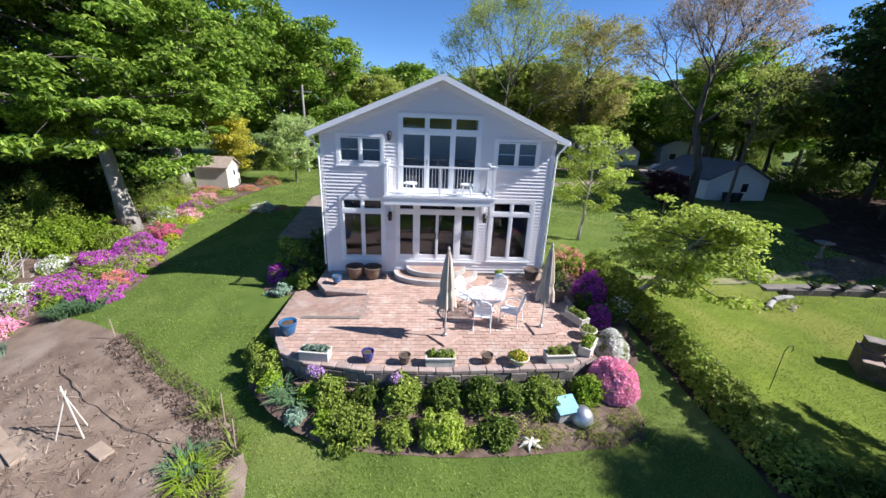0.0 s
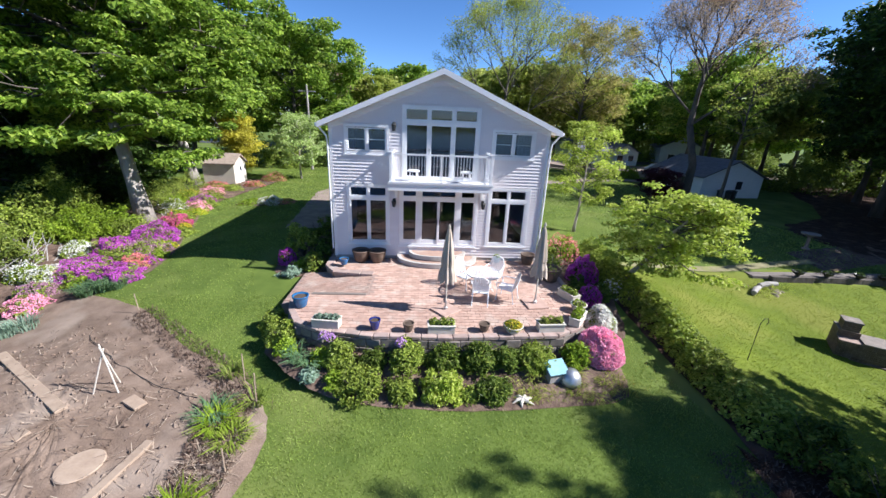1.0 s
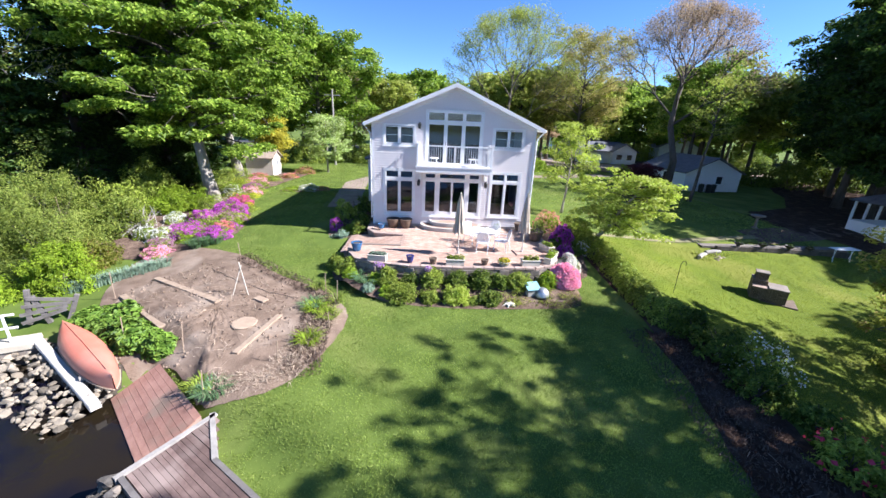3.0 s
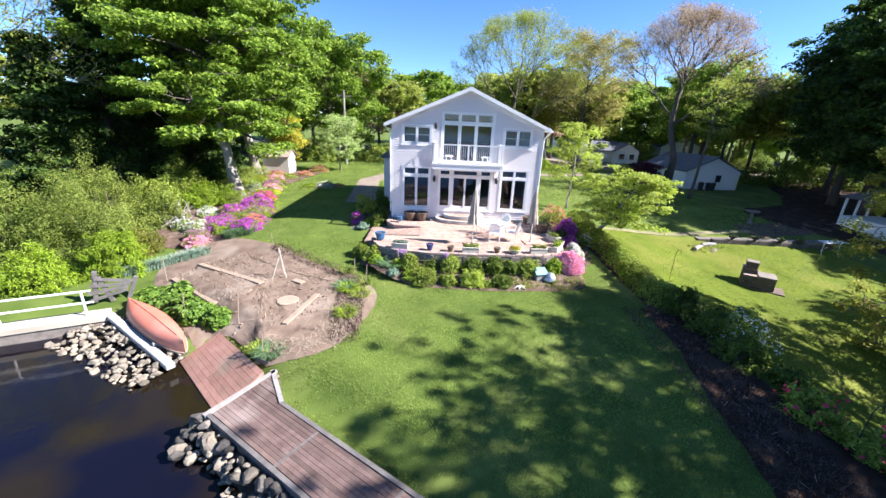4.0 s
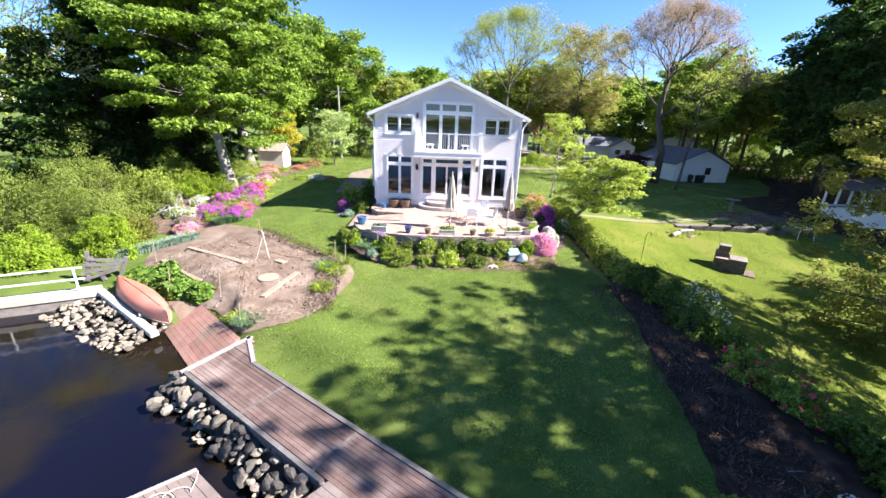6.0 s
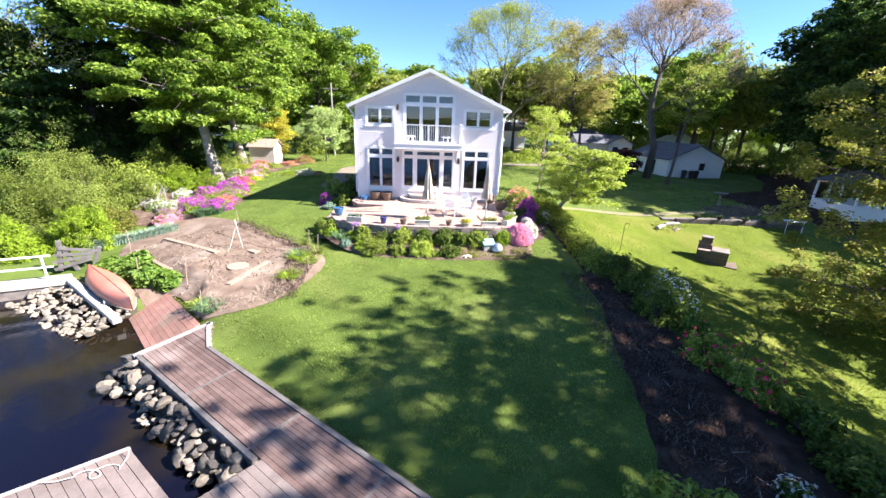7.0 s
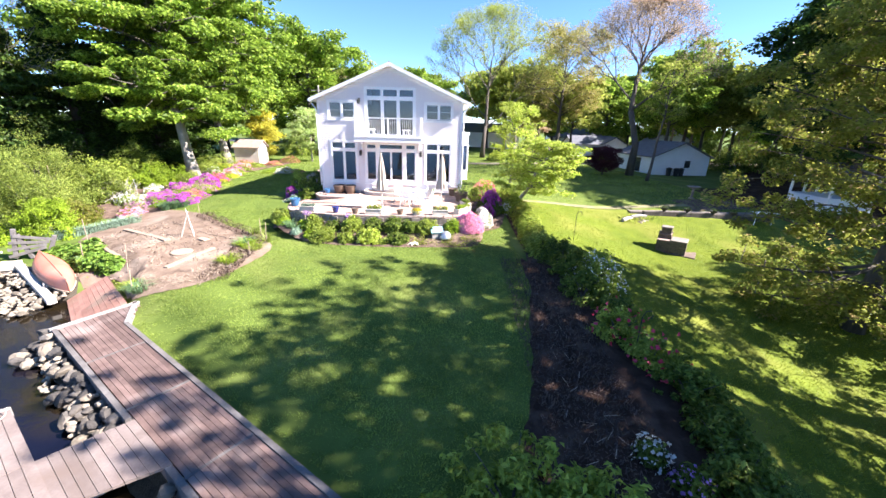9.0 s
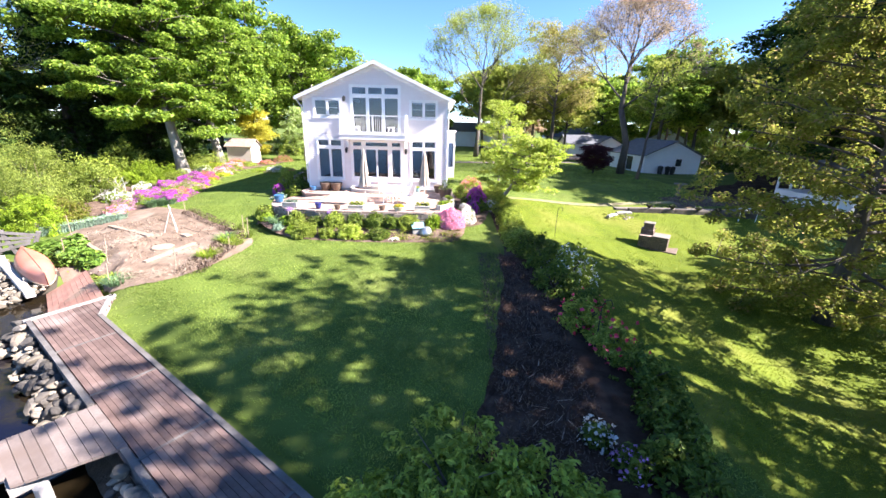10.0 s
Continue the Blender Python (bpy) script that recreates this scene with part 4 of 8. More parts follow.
# half-round steps at the door
steps = thing("door_steps", "two half-round brick steps with white stone edging", "steps", (-0.03, -0.72, 0), kind="structure")
for r, z0_, z1_ in ((1.62, 0.0, 0.19), (1.15, 0.19, 0.38)):
    bm = bmesh.new()
    n_ = 28
    ry = 1.12 * r / 1.62
    rim = [(-r * math.cos(math.pi * k / n_), -ry * math.sin(math.pi * k / n_) ** 0.8) for k in range(n_ + 1)]
    lo = [bm.verts.new((x * 0.97, y * 0.97, z0_)) for x, y in rim]
    hi = [bm.verts.new((x * 0.97, y * 0.97, z1_ - 0.01)) for x, y in rim]
    bm.faces.new(hi)
    for k in range(n_):
        bm.faces.new((lo[k], lo[k + 1], hi[k + 1], hi[k]))
    part("tread", bm, M_PAVER, steps, "brick tread")
    for k in range(0, n_, 2):
        bm = bmesh.new()
        (xa, ya), (xb, yb), (xm, ym) = rim[k], rim[min(k + 2, n_)], rim[k + 1]
        o, i_ = [(xa, ya), (xm, ym), (xb, yb)], [(x * 0.9, y * 0.9) for x, y in ((xa, ya), (xm, ym), (xb, yb))]
        mid = Vector((sum(p[0] for p in o + i_) / 6, sum(p[1] for p in o + i_) / 6))
        pts_ = [mid + (Vector(p) - mid) * 0.97 for p in o + i_[::-1]]
        lo = [bm.verts.new((*p, z0_ + 0.02)) for p in pts_]
        hi = [bm.verts.new((*p, z1_)) for p in pts_]
        bm.faces.new(hi)
        for a_ in range(6):
            bm.faces.new((lo[a_ - 1], lo[a_], hi[a_], hi[a_ - 1]))
        part("edging_stone", bm, M_CONCRETE, steps, "white edging stone")


# ---- trees ----
def clump_leaves(centres, radii, per, size, flat=0.5, up=0.9):
    """Leaves in flattened clumps round the centres."""
    c = np.repeat(np.asarray(centres), per, axis=0)
    r = np.repeat(np.asarray(radii), per)[:, None]
    d = unit_rand(len(c)) * (rng.random((len(c), 1)) ** 0.45)
    d[:, 2] *= flat
    p = c + d * r
    nrm = unit_rand(len(c)) * 0.8 + d * 0.5 + np.array([0, 0, up])
    s = size * (0.65 + 0.7 * rng.random(len(c)))
    return leaf_quads(p, nrm, s)


def crown_width(shape, u):
    if shape == "round":
        return math.sqrt(max(0.03, 1 - ((u - 0.42) / 0.6) ** 2))
    if shape == "cone":
        return max(0.06, 1.02 - u)
    if shape == "vase":
        return 0.25 + 0.75 * min(1, u * 1.25) if u < 0.85 else max(0.2, 1 - (u - 0.85) * 4)
    return math.sqrt(max(0.05, 1 - (2 * u - 1) ** 2))


def tree(name, label, at, height, spread, crown_from, leaf, bark, trunk_r=0.3, limbs=26, per=150, leaf_size=0.3, clump=1.1, shape="round", lean=(0, 0), group="", sub=4, flat=0.45, rise=0.25, bend=0.3, category="tree", inner=0.35):
    """A tapered, slightly crooked trunk, limbs that fork, and leaves in clumps along them."""
    x, y = at
    root = thing(name, label, category, (x, y, gz(x, y) - 0.1), group)
    bm = bmesh.new()
    n = 9
    wob = rng.normal(size=(n, 2)) * bend * 0.35
    spine = [Vector((lean[0] * (k / (n - 1)) ** 0.8 + wob[k][0] * (k > 0) * k / n, lean[1] * (k / (n - 1)) ** 0.8 + wob[k][1] * (k > 0) * k / n, height * 0.93 * k / (n - 1))) for k in range(n)]

    def on_trunk(u):
        f = u / 0.93 * (n - 1)
        i = min(int(f), n - 2)
        return spine[i].lerp(spine[i + 1], min(1.0, f - i))

    bl = bmesh.new()
    rad = [trunk_r * (1.35 if k == 0 else 1) * (1 - 0.9 * k / (n - 1)) + 0.015 for k in range(n)]
    tube(bm, spine, rad, 10)
    centres, sizes = [], []
    for i in range(limbs):
        u = (i + 0.5 * rng.random()) / limbs
        h = crown_from + (0.97 - crown_from) * u
        base = on_trunk(h * 0.97)
        az = i * 2.39996 + rng.normal() * 0.35
        reach = spread * crown_width(shape, u) * (0.75 + 0.4 * rng.random())
        out = Vector((math.cos(az), math.sin(az), 0))
        lift = reach * (rise + 0.35 * u + 0.12 * rng.normal())
        tip = base + out * reach + Vector((0, 0, lift))
        mid = base + out * reach * 0.5 + Vector((0, 0, lift * 0.65)) + Vector(rng.normal(size=3)) * reach * 0.05
        r0 = trunk_r * 0.25 * (1 - 0.6 * u) + 0.012
        curve = [base * (1 - q) ** 2 + (mid * 2 - (base + tip) * 0.5) * 2 * q * (1 - q) + tip * q * q for q in (0, 0.2, 0.4, 0.6, 0.8, 1)]
        tube(bl, curve, [r0, r0 * 0.8, r0 * 0.62, r0 * 0.46, r0 * 0.3, r0 * 0.15], 5, False)
        for s in range(sub):
            f = inner + (1 - inner) * (s + rng.random()) / sub
            p = base.lerp(mid, f * 2) if f < 0.5 else mid.lerp(tip, f * 2 - 1)
            side = Vector((-out.y, out.x, 0)) * max(-1.3, min(1.3, rng.normal())) * reach * 0.34
            e = p + side + Vector((0, 0, 0.12 * reach * rng.normal()))
            tube(bl, [p, p.lerp(e, 0.5) + Vector((0, 0, 0.05 * reach)), e], [r0 * 0.35, r0 * 0.22, r0 * 0.08], 4, False)
            centres.append(e)
            sizes.append(clump * (0.6 + 0.7 * rng.random()))
        centres.append(tip)
        sizes.append(clump * (0.5 + 0.5 * rng.random()))
    part("trunk", bm, bark, root, "", True)
    tagged(part("branchwork", bl, M_DARKBARK, root, "", True), "dark forking limbs", kind="stuff")
    v, f = clump_leaves(centres, sizes, per, leaf_size, flat)
    put(new("crown", mesh_from("crown", v, f, leaf)), root)
    return root


def forked_tree(name, label, at, height, fork, spread, leaf, bark, trunk_r, per, leaf_size, clump, depth=5, group="", upward=0.55, low=2, lean=0.25):
    """A trunk that forks again and again into a fan of fine twigs, with sparse leaves at the tips."""
    x, y = at
    root = thing(name, label, "tree", (x, y, gz(x, y) - 0.1), group)
    bm = bmesh.new()
    top = Vector((lean, 0.15, height * fork))
    tube(bm, [(0, 0, 0), (0.1, -0.05, height * fork * 0.5), top], [trunk_r * 1.25, trunk_r * 0.85, trunk_r * 0.7], 10)
    tips = []

    def grow(p, d, length, r, level):
        q = p + d * length
        mid = p.lerp(q, 0.5) + Vector(rng.normal(size=3)) * length * 0.06
        tube(bm, [p, mid, q], [r, r * 0.8, r * 0.62], 6 if level < 2 else 4, False)
        if level >= low:
            tips.append(q)
            tips.append(mid)
        if level == depth:
            return
        k = 3 if level < 4 else 2
        a0 = rng.random() * 6.283
        for i in range(k + (rng.random() < 0.4)):
            a = a0 + i * 6.283 / k + rng.normal() * 0.3
            e1 = d.orthogonal().normalized()
            e2 = d.cross(e1)
            open_ = spread * (0.6 + 0.5 * rng.random())
            n_ = (d + (e1 * math.cos(a) + e2 * math.sin(a)) * open_ + Vector((0, 0, upward * 0.22))).normalized()
            grow(q, n_, length * (0.66 + 0.16 * rng.random()), r * 0.58, level + 1)

    length = height * (1 - fork)
    lead = [top, top + Vector((0.1, 0.1, length * 0.3)), top + Vector((0.3, -0.1, length * 0.58))]
    tube(bm, lead, [trunk_r * 0.7, trunk_r * 0.45, trunk_r * 0.25], 8, False)
    for i in range(7):
        a = i * 2.4 + rng.normal() * 0.25
        u = i / 7
        grow(lead[0].lerp(lead[2], u), Vector((math.cos(a) * 0.62, math.sin(a) * 0.62, 0.55 + 0.5 * u)).normalized(), length * (0.3 - 0.1 * u), trunk_r * (0.34 - 0.14 * u), 1)
    grow(lead[2], Vector((0.05, 0.0, 1)), length * 0.16, trunk_r * 0.22, 1)
    part("trunk", bm, bark, root, "", True)
    v, f = clump_leaves([tuple(t) for t in tips], [clump * (0.6 + 0.6 * rng.random()) for t in tips], per, leaf_size, 0.7, 0.4)
    put(new("crown", mesh_from("crown", v, f, leaf)), root)
    return root


def again(src, x, y, turn, s, sz=None):
    return copy_thing(src, pose(x, y, gz(x, y) - 0.1, 0, 0, turn) @ Matrix.Diagonal((s, s, sz or s, 1)))


# the leaning maple and its neighbours
tree("maple_tree", "large leaning maple with pale grey trunk and fresh green layered leaves", (-16.1, 5.95), 17.8, 6.4, 0.31, L_MAPLE, M_BARK, 0.38, 70, 235, 0.28, 0.95, "round", (-2.4, 1.5), sub=6, flat=0.4, rise=-0.08, inner=0.08)
tree("maple_tree", "tall green maple standing beside a garden shed", (-19.95, 17.6), 17, 7.6, 0.4, L_MAPLE, M_BARK, 0.42, 54, 160, 0.42, 1.4, "round", (-1.8, 0.5), sub=6, flat=0.45, rise=-0.02, inner=0.2)
tree("maple_tree", "broad bright green maple beside the drive", (-17.0, 36), 15, 7.5, 0.24, L_MAPLE, M_DARKBARK, 0.4, 34, 180, 0.42, 1.8, "round", sub=5, flat=0.5)

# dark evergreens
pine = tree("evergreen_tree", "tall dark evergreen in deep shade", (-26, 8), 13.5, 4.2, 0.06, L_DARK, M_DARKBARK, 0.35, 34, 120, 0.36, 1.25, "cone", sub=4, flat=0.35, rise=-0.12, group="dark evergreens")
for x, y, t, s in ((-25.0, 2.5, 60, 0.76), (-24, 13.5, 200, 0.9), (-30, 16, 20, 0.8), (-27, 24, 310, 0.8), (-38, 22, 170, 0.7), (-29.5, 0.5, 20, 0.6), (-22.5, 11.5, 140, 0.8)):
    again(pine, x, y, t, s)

# trees behind the house
forked_tree("ash_tree", "tall slender tree with sparse pale green leaves", (8.6, 32), 18.4, 0.24, 0.52, L_WOOD, M_DARKBARK, 0.34, 10, 0.16, 0.8, 5, upward=0.6, low=1)
forked_tree("ash_tree", "tall pale green tree by the shore fence", (-31.5, 4.0), 15.5, 0.25, 0.5, L_WOOD, M_BARK, 0.3, 5, 0.17, 0.8, 5, upward=0.5, low=1)
forked_tree("bare_oak_tree", "tall tree with nearly bare crown of bronze buds", (22.8, 17.0), 16.4, 0.4, 0.58, L_BRONZE, M_DARKBARK, 0.36, 11, 0.12, 0.75, 5, upward=0.3, lean=-0.9)
tree("bare_oak_tree", "broad tree with yellow-green and bronze budding crown", (21.5, 40), 17.5, 7.5, 0.38, L_BUD, M_DARKBARK, 0.35, 34, 110, 0.26, 1.4, "round", sub=5, flat=0.6, rise=0.4)
tree("thin_tree", "slim dark-trunked tree with thin olive crown", (22.4, 12.6), 10.5, 2.2, 0.55, L_WOOD, M_DARKBARK, 0.13, 16, 22, 0.18, 0.8, "round", (0.9, 0.3), sub=4, rise=0.4)

wood = tree("wood_tree", "leafy yellow-green tree of the wood by the road", (14, 47), 13.5, 5.4, 0.42, L_WOOD, M_DARKBARK, 0.28, 26, 44, 0.64, 1.5, "round", group="wood by the road", sub=4, flat=0.5)
wood2 = tree("wood_tree", "leafy green tree of the wood by the road", (-4, 52), 13, 5.4, 0.26, L_MAPLE, M_DARKBARK, 0.28, 26, 44, 0.64, 1.5, "round", group="wood by the road", sub=4, flat=0.45)
wood3 = tree("wood_tree", "bronze-leaved tree of the wood by the road", (-13, 58), 13, 5.0, 0.2, L_BRONZE, M_DARKBARK, 0.28, 24, 48, 0.58, 1.5, "round", group="wood by the road", sub=4, flat=0.5)
k = 0
for x, y, s, src in ((19, 50, 1.05, wood), (25, 44, 0.9, wood), (22, 56, 1.1, wood), (47, 52, 1.05, wood), (12, 58, 1.0, wood), (2, 60, 0.95, wood2), (-22, 44, 1.05, wood2), (-30, 36, 1.1, wood2), (-18, 66, 1.1, wood),
                     (56, 60, 1.2, wood), (66, 50, 1.2, wood2), (30, 74, 1.2, wood2), (14, 76, 1.2, wood), (-2, 78, 1.15, wood2), (-30, 70, 1.3, wood), (46, 80, 1.3, wood), (62, 84, 1.3, wood2), (80, 78, 1.4, wood), (-46, 56, 1.3, wood2), (-8, 44, 0.8, wood), (22, 66, 1.05, wood3), (-60, 10, 0.9, wood2), (-46, -6, 0.75, wood), (-35, -5.5, 0.7, wood), (-42, 6, 0.75, wood), (-43, -14, 0.8, wood), (-52, 14, 0.8, wood2), (-49, 25, 0.75, wood), (-56, -2, 0.8, wood), (54, 66, 1.2, wood2), (41, 69, 1.2, wood2), (64, 62, 1.2, wood), (49, 74, 1.2, wood2), (41, 34, 0.95, wood), (47, 36, 1.0, wood), (42, 40, 1.1, wood), (36, 102, 1.3, wood2), (48, 104, 1.3, wood2), (58, 100, 1.3, wood2), (70, 96, 1.4, wood2), (82, 92, 1.3, wood2), (92, 84, 1.4, wood2), (100, 74, 1.3, wood2), (76, 66, 1.2, wood2), (64, 74, 1.2, wood2)):
    k += 1
    again(src, x, y, k * 77 % 360, s)

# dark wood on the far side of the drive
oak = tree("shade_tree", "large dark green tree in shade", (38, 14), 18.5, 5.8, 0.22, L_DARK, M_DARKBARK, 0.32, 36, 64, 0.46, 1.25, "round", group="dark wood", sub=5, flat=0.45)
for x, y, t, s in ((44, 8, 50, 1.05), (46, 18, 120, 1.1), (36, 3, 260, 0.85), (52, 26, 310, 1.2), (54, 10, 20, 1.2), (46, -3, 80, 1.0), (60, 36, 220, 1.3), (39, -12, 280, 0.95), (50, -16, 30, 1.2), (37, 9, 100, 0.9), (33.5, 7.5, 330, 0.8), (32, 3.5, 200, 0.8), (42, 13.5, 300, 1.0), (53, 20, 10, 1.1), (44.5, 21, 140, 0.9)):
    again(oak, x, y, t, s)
tree("maple_tree", "sunlit green maple by the garage", (34, 31), 14, 5.0, 0.42, L_MAPLE, M_DARKBARK, 0.3, 28, 150, 0.36, 1.4, "round", sub=4)

# small trees beside the house
tree("young_tree", "slender young tree with pale yellow-green leaves", (8.1, 5.2), 5.9, 1.9, 0.3, L_YOUNG, M_BARK, 0.07, 26, 60, 0.14, 0.42, "round", (0.2, 0.1), sub=4, flat=0.6, rise=0.4)
tree("dogwood_tree", "low spreading tree with layered bright green leaves", (6.95, -1.75), 3.9, 2.1, 0.4, L_YOUNG, M_BARK, 0.11, 34, 58, 0.15, 0.44, "round", (1.6, -1.5), sub=5, flat=0.32, rise=-0.1, inner=0.25)
tree("dogwood_tree", "small flowering tree with pale cream blossom", (-12.4, 21.8), 5.8, 2.1, 0.25, foliage("blossom_leaf", (0.28, 0.40, 0.10), (0.50, 0.60, 0.22), (0.66, 0.70, 0.42)), M_BARK, 0.09, 26, 70, 0.18, 0.7, "round", sub=4, flat=0.4)
tree("golden_tree", "small golden yellow tree beside a shed", (-19.4, 24.6), 5.8, 1.8, 0.12, L_GOLD, M_DARKBARK, 0.12, 24, 110, 0.2, 0.9, "round", sub=4)
tree("red_maple", "small round purple-leaved maple on the lawn", (19.2, 15.2), 2.2, 1.4, 0.15, L_PURPLE, M_DARKBARK, 0.07, 22, 90, 0.16, 0.5, "round", sub=4, rise=0.5)

# the shore tree whose shade lies on the lawn, and the shade trees beyond the view
shore_tree = tree("oak_tree", "large olive and bronze leaved tree on the lawn", (17.2, -11.8), 12.5, 4.2, 0.07, L_OLIVE, M_DARKBARK, 0.24, 72, 150, 0.135, 0.52, "round", sub=6, flat=0.7, rise=-0.05, bend=0.5, inner=0.25)
lake_oak = tree("oak_tree", "tall spreading oak standing near the lake", (18.3, -17.0), 15.5, 5.7, 0.58, L_OLIVE, M_DARKBARK, 0.45, 74, 54, 0.14, 0.29, "round", sub=7, flat=0.65, rise=0.12, bend=0.5, inner=0.15)
again(lake_oak, 17.9, -21.0, 130, 1.0)
again(lake_oak, 22.5, -25.5, 250, 1.1)
low_oak = tree("oak_tree", "young olive-leaved oak near the lake bank", (17.6, -21.8), 9.5, 3.4, 0.15, L_OLIVE, M_DARKBARK, 0.22, 54, 52, 0.14, 0.34, "round", sub=6, flat=0.6, rise=0.1, bend=0.4)
again(low_oak, 18.8, -18.2, 60, 0.9)


# ---- shrubs and flowers ----
def mound(n, rx, ry, h, rough=0.16, core=0.75):
    """Points and normals over an uneven mound."""
    d = unit_rand(n)
    d[:, 2] = np.abs(d[:, 2])
    seed = rng.random(3) * 50
    lump = np.array([noise.noise(Vector(q * 2.6 + seed)) for q in d])
    depth = core + (1 - core) * rng.random(n) ** 0.5
    r = (1 + rough * 1.6 * lump) * depth
    p = d * r[:, None] * np.array([rx, ry, h])
    return p, d


def shrub(name, label, x, y, rx, ry, h, leaf, n=900, size=0.1, flower=None, blooms=0.0, bloom_size=0.07, rough=0.18, category="shrub", group="", z=None, upright=0.3, lift=0.0, tuft=0.0, slim=0.55):
    root = thing(name, label, category, (x, y, (gz(x, y) if z is None else z) - 0.02), group)
    bm = bmesh.new()
    for k in range(6):
        a = k * 1.05 + rng.random()
        tube(bm, [(0, 0, 0), (rx * 0.3 * math.cos(a), ry * 0.3 * math.sin(a), h * 0.45), (rx * 0.6 * math.cos(a), ry * 0.6 * math.sin(a), h * 0.75)], [0.02 + 0.008 * h, 0.012, 0.005], 5, False)
    part("stem", bm, M_DARKBARK, root)
    if tuft:  # leaves gathered at the ends of the shoots
        m = max(8, n // 38)
        c, d = mound(m, rx - tuft * 0.6, ry - tuft * 0.6, h - tuft * 0.4, rough, 0.5)
        c, d = np.repeat(c, 38, 0), np.repeat(d, 38, 0)
        n = len(c)
        o = unit_rand(n) * rng.random((n, 1)) ** 0.5
        p, d = c + o * tuft * (0.6 + 0.7 * np.repeat(rng.random(m), 38)[:, None]), d * 0.4 + o * 0.8
        p[:, 2] = np.maximum(p[:, 2], 0.03)
    else:
        p, d = mound(n, rx, ry, h, rough)
    p[:, 2] += lift
    v, f = leaf_quads(p, d * 0.8 + unit_rand(n) * 0.6 + np.array([0, 0, upright]), size * (0.6 + 0.8 * rng.random(n)), slim)
    put(new("foliage", mesh_from("foliage", v, f, leaf)), root)
    if flower and blooms:
        m = int(n * blooms)
        p, d = mound(m, rx * 1.04, ry * 1.04, h * 1.05, rough, 0.93)
        p[:, 2] += lift
        v, f = leaf_quads(p, d + unit_rand(m) * 1.0, bloom_size * (0.6 + 0.8 * rng.random(m)), 0.95)
        put(new("blossom", mesh_from("blossom", v, f, flower)), root)
    return root


def blades(name, label, x, y, r, h, leaf, n=160, width=0.03, category="plant", group="", z=None, droop=0.35):
    """A tuft of long bending leaves."""
    root = thing(name, label, category, (x, y, gz(x, y) if z is None else z), group)
    vs, fs = [], []
    for k in range(n):
        a, q = rng.random() * 6.283, r * math.sqrt(rng.random())
        b = np.array([q * math.cos(a), q * math.sin(a), 0])
        o = np.array([math.cos(a + rng.normal() * 0.5), math.sin(a + rng.normal() * 0.5), 0])
        hh = h * (0.6 + 0.5 * rng.random())
        s = np.array([-o[1], o[0], 0]) * width * 0.5
        m_ = b + o * hh * droop * 0.35 + [0, 0, hh * 0.65]
        t_ = b + o * hh * droop * 1.3 + [0, 0, hh * (1 - droop * 0.4)]
        i = len(vs)
        vs += [b - s, b + s, m_ + s * 0.9, m_ - s * 0.9, t_ + s * 0.15, t_ - s * 0.15]
        fs += [(i, i + 1, i + 2, i + 3), (i + 3, i + 2, i + 4, i + 5)]
    put(new("blade", mesh_from("blade", vs, fs, leaf)), root)
    return root


G = "peonies in the front bed"
for x, y, rx, h, l in ((-5.0, -5.0, 0.52, 0.8, L_PEONY), (-4.45, -5.85, 0.52, 0.7, L_PEONY), (-4.2, -6.45, 0.34, 0.36, L_LIME), (-2.68, -6.86, 0.44, 0.72, L_PEONY), (-1.85, -6.92, 0.36, 0.5, L_HEDGE), (-0.98, -6.92, 0.54, 0.74, L_PEONY), (0.0, -6.92, 0.5, 0.68, L_HEDGE), (0.86, -6.92, 0.54, 0.72, L_HEDGE), (1.62, -6.92, 0.4, 0.66, L_HEDGE),
                       (2.4, -6.86, 0.56, 0.74, L_PEONY), (3.5, -6.84, 0.4, 0.62, L_LIME), (-2.1, -7.6, 0.62, 0.66, L_PEONY), (-2.75, -7.4, 0.34, 0.3, L_LIME), (-1.1, -7.68, 0.46, 0.46, L_PEONY), (-0.08, -7.66, 0.54, 0.7, L_YOUNG), (1.15, -7.68, 0.48, 0.54, L_HEDGE), (0.55, -7.75, 0.26, 0.26, L_PEONY), (-3.2, -6.8, 0.28, 0.35, L_LIME), (-3.35, -7.3, 0.24, 0.26, L_SILVER)):
    shrub("peony", "leafy green peony clump without blooms", x, y, rx * 1.04, rx * 1.04, h * 0.88, l, int(5200 * rx), 0.1, group=G, rough=0.2, upright=0.6, tuft=0.15, slim=0.42, z=float(bed_z(x, y)))
shrub("azalea", "round azalea covered in bright pink blooms", 4.3, -6.5, 0.64, 0.62, 0.8, L_PEONY, 1200, 0.08, F_PINK, 6.5, 0.062, category="azalea", rough=0.06, z=float(bed_z(4.3, -6.5)))
shrub("white_hydrangea", "white flowering shrub beside the patio", 5.05, -4.85, 0.55, 0.5, 0.8, L_PEONY, 900, 0.09, F_WHITE, 5.0, 0.075, rough=0.15)
for x, y in ((-3.15, -6.55), (-1.15, -6.85), (-3.0, -6.65)):
    shrub("allium", "round lilac allium flower heads on stems", x, y, 0.14, 0.14, 0.14, L_LIME, 40, 0.05, F_LILAC, 4, 0.045, category="flower", lift=0.55, z=float(bed_z(x, y)))
for x, y in ((-3.75, -6.9), (-3.45, -7.05), (-3.9, -6.6)):
    blades("iris", "grey-green iris blades in the mulch", x, y, 0.16, 0.36, L_BLUEGRASS, 60, 0.026, droop=0.7, z=float(bed_z(x, y)))
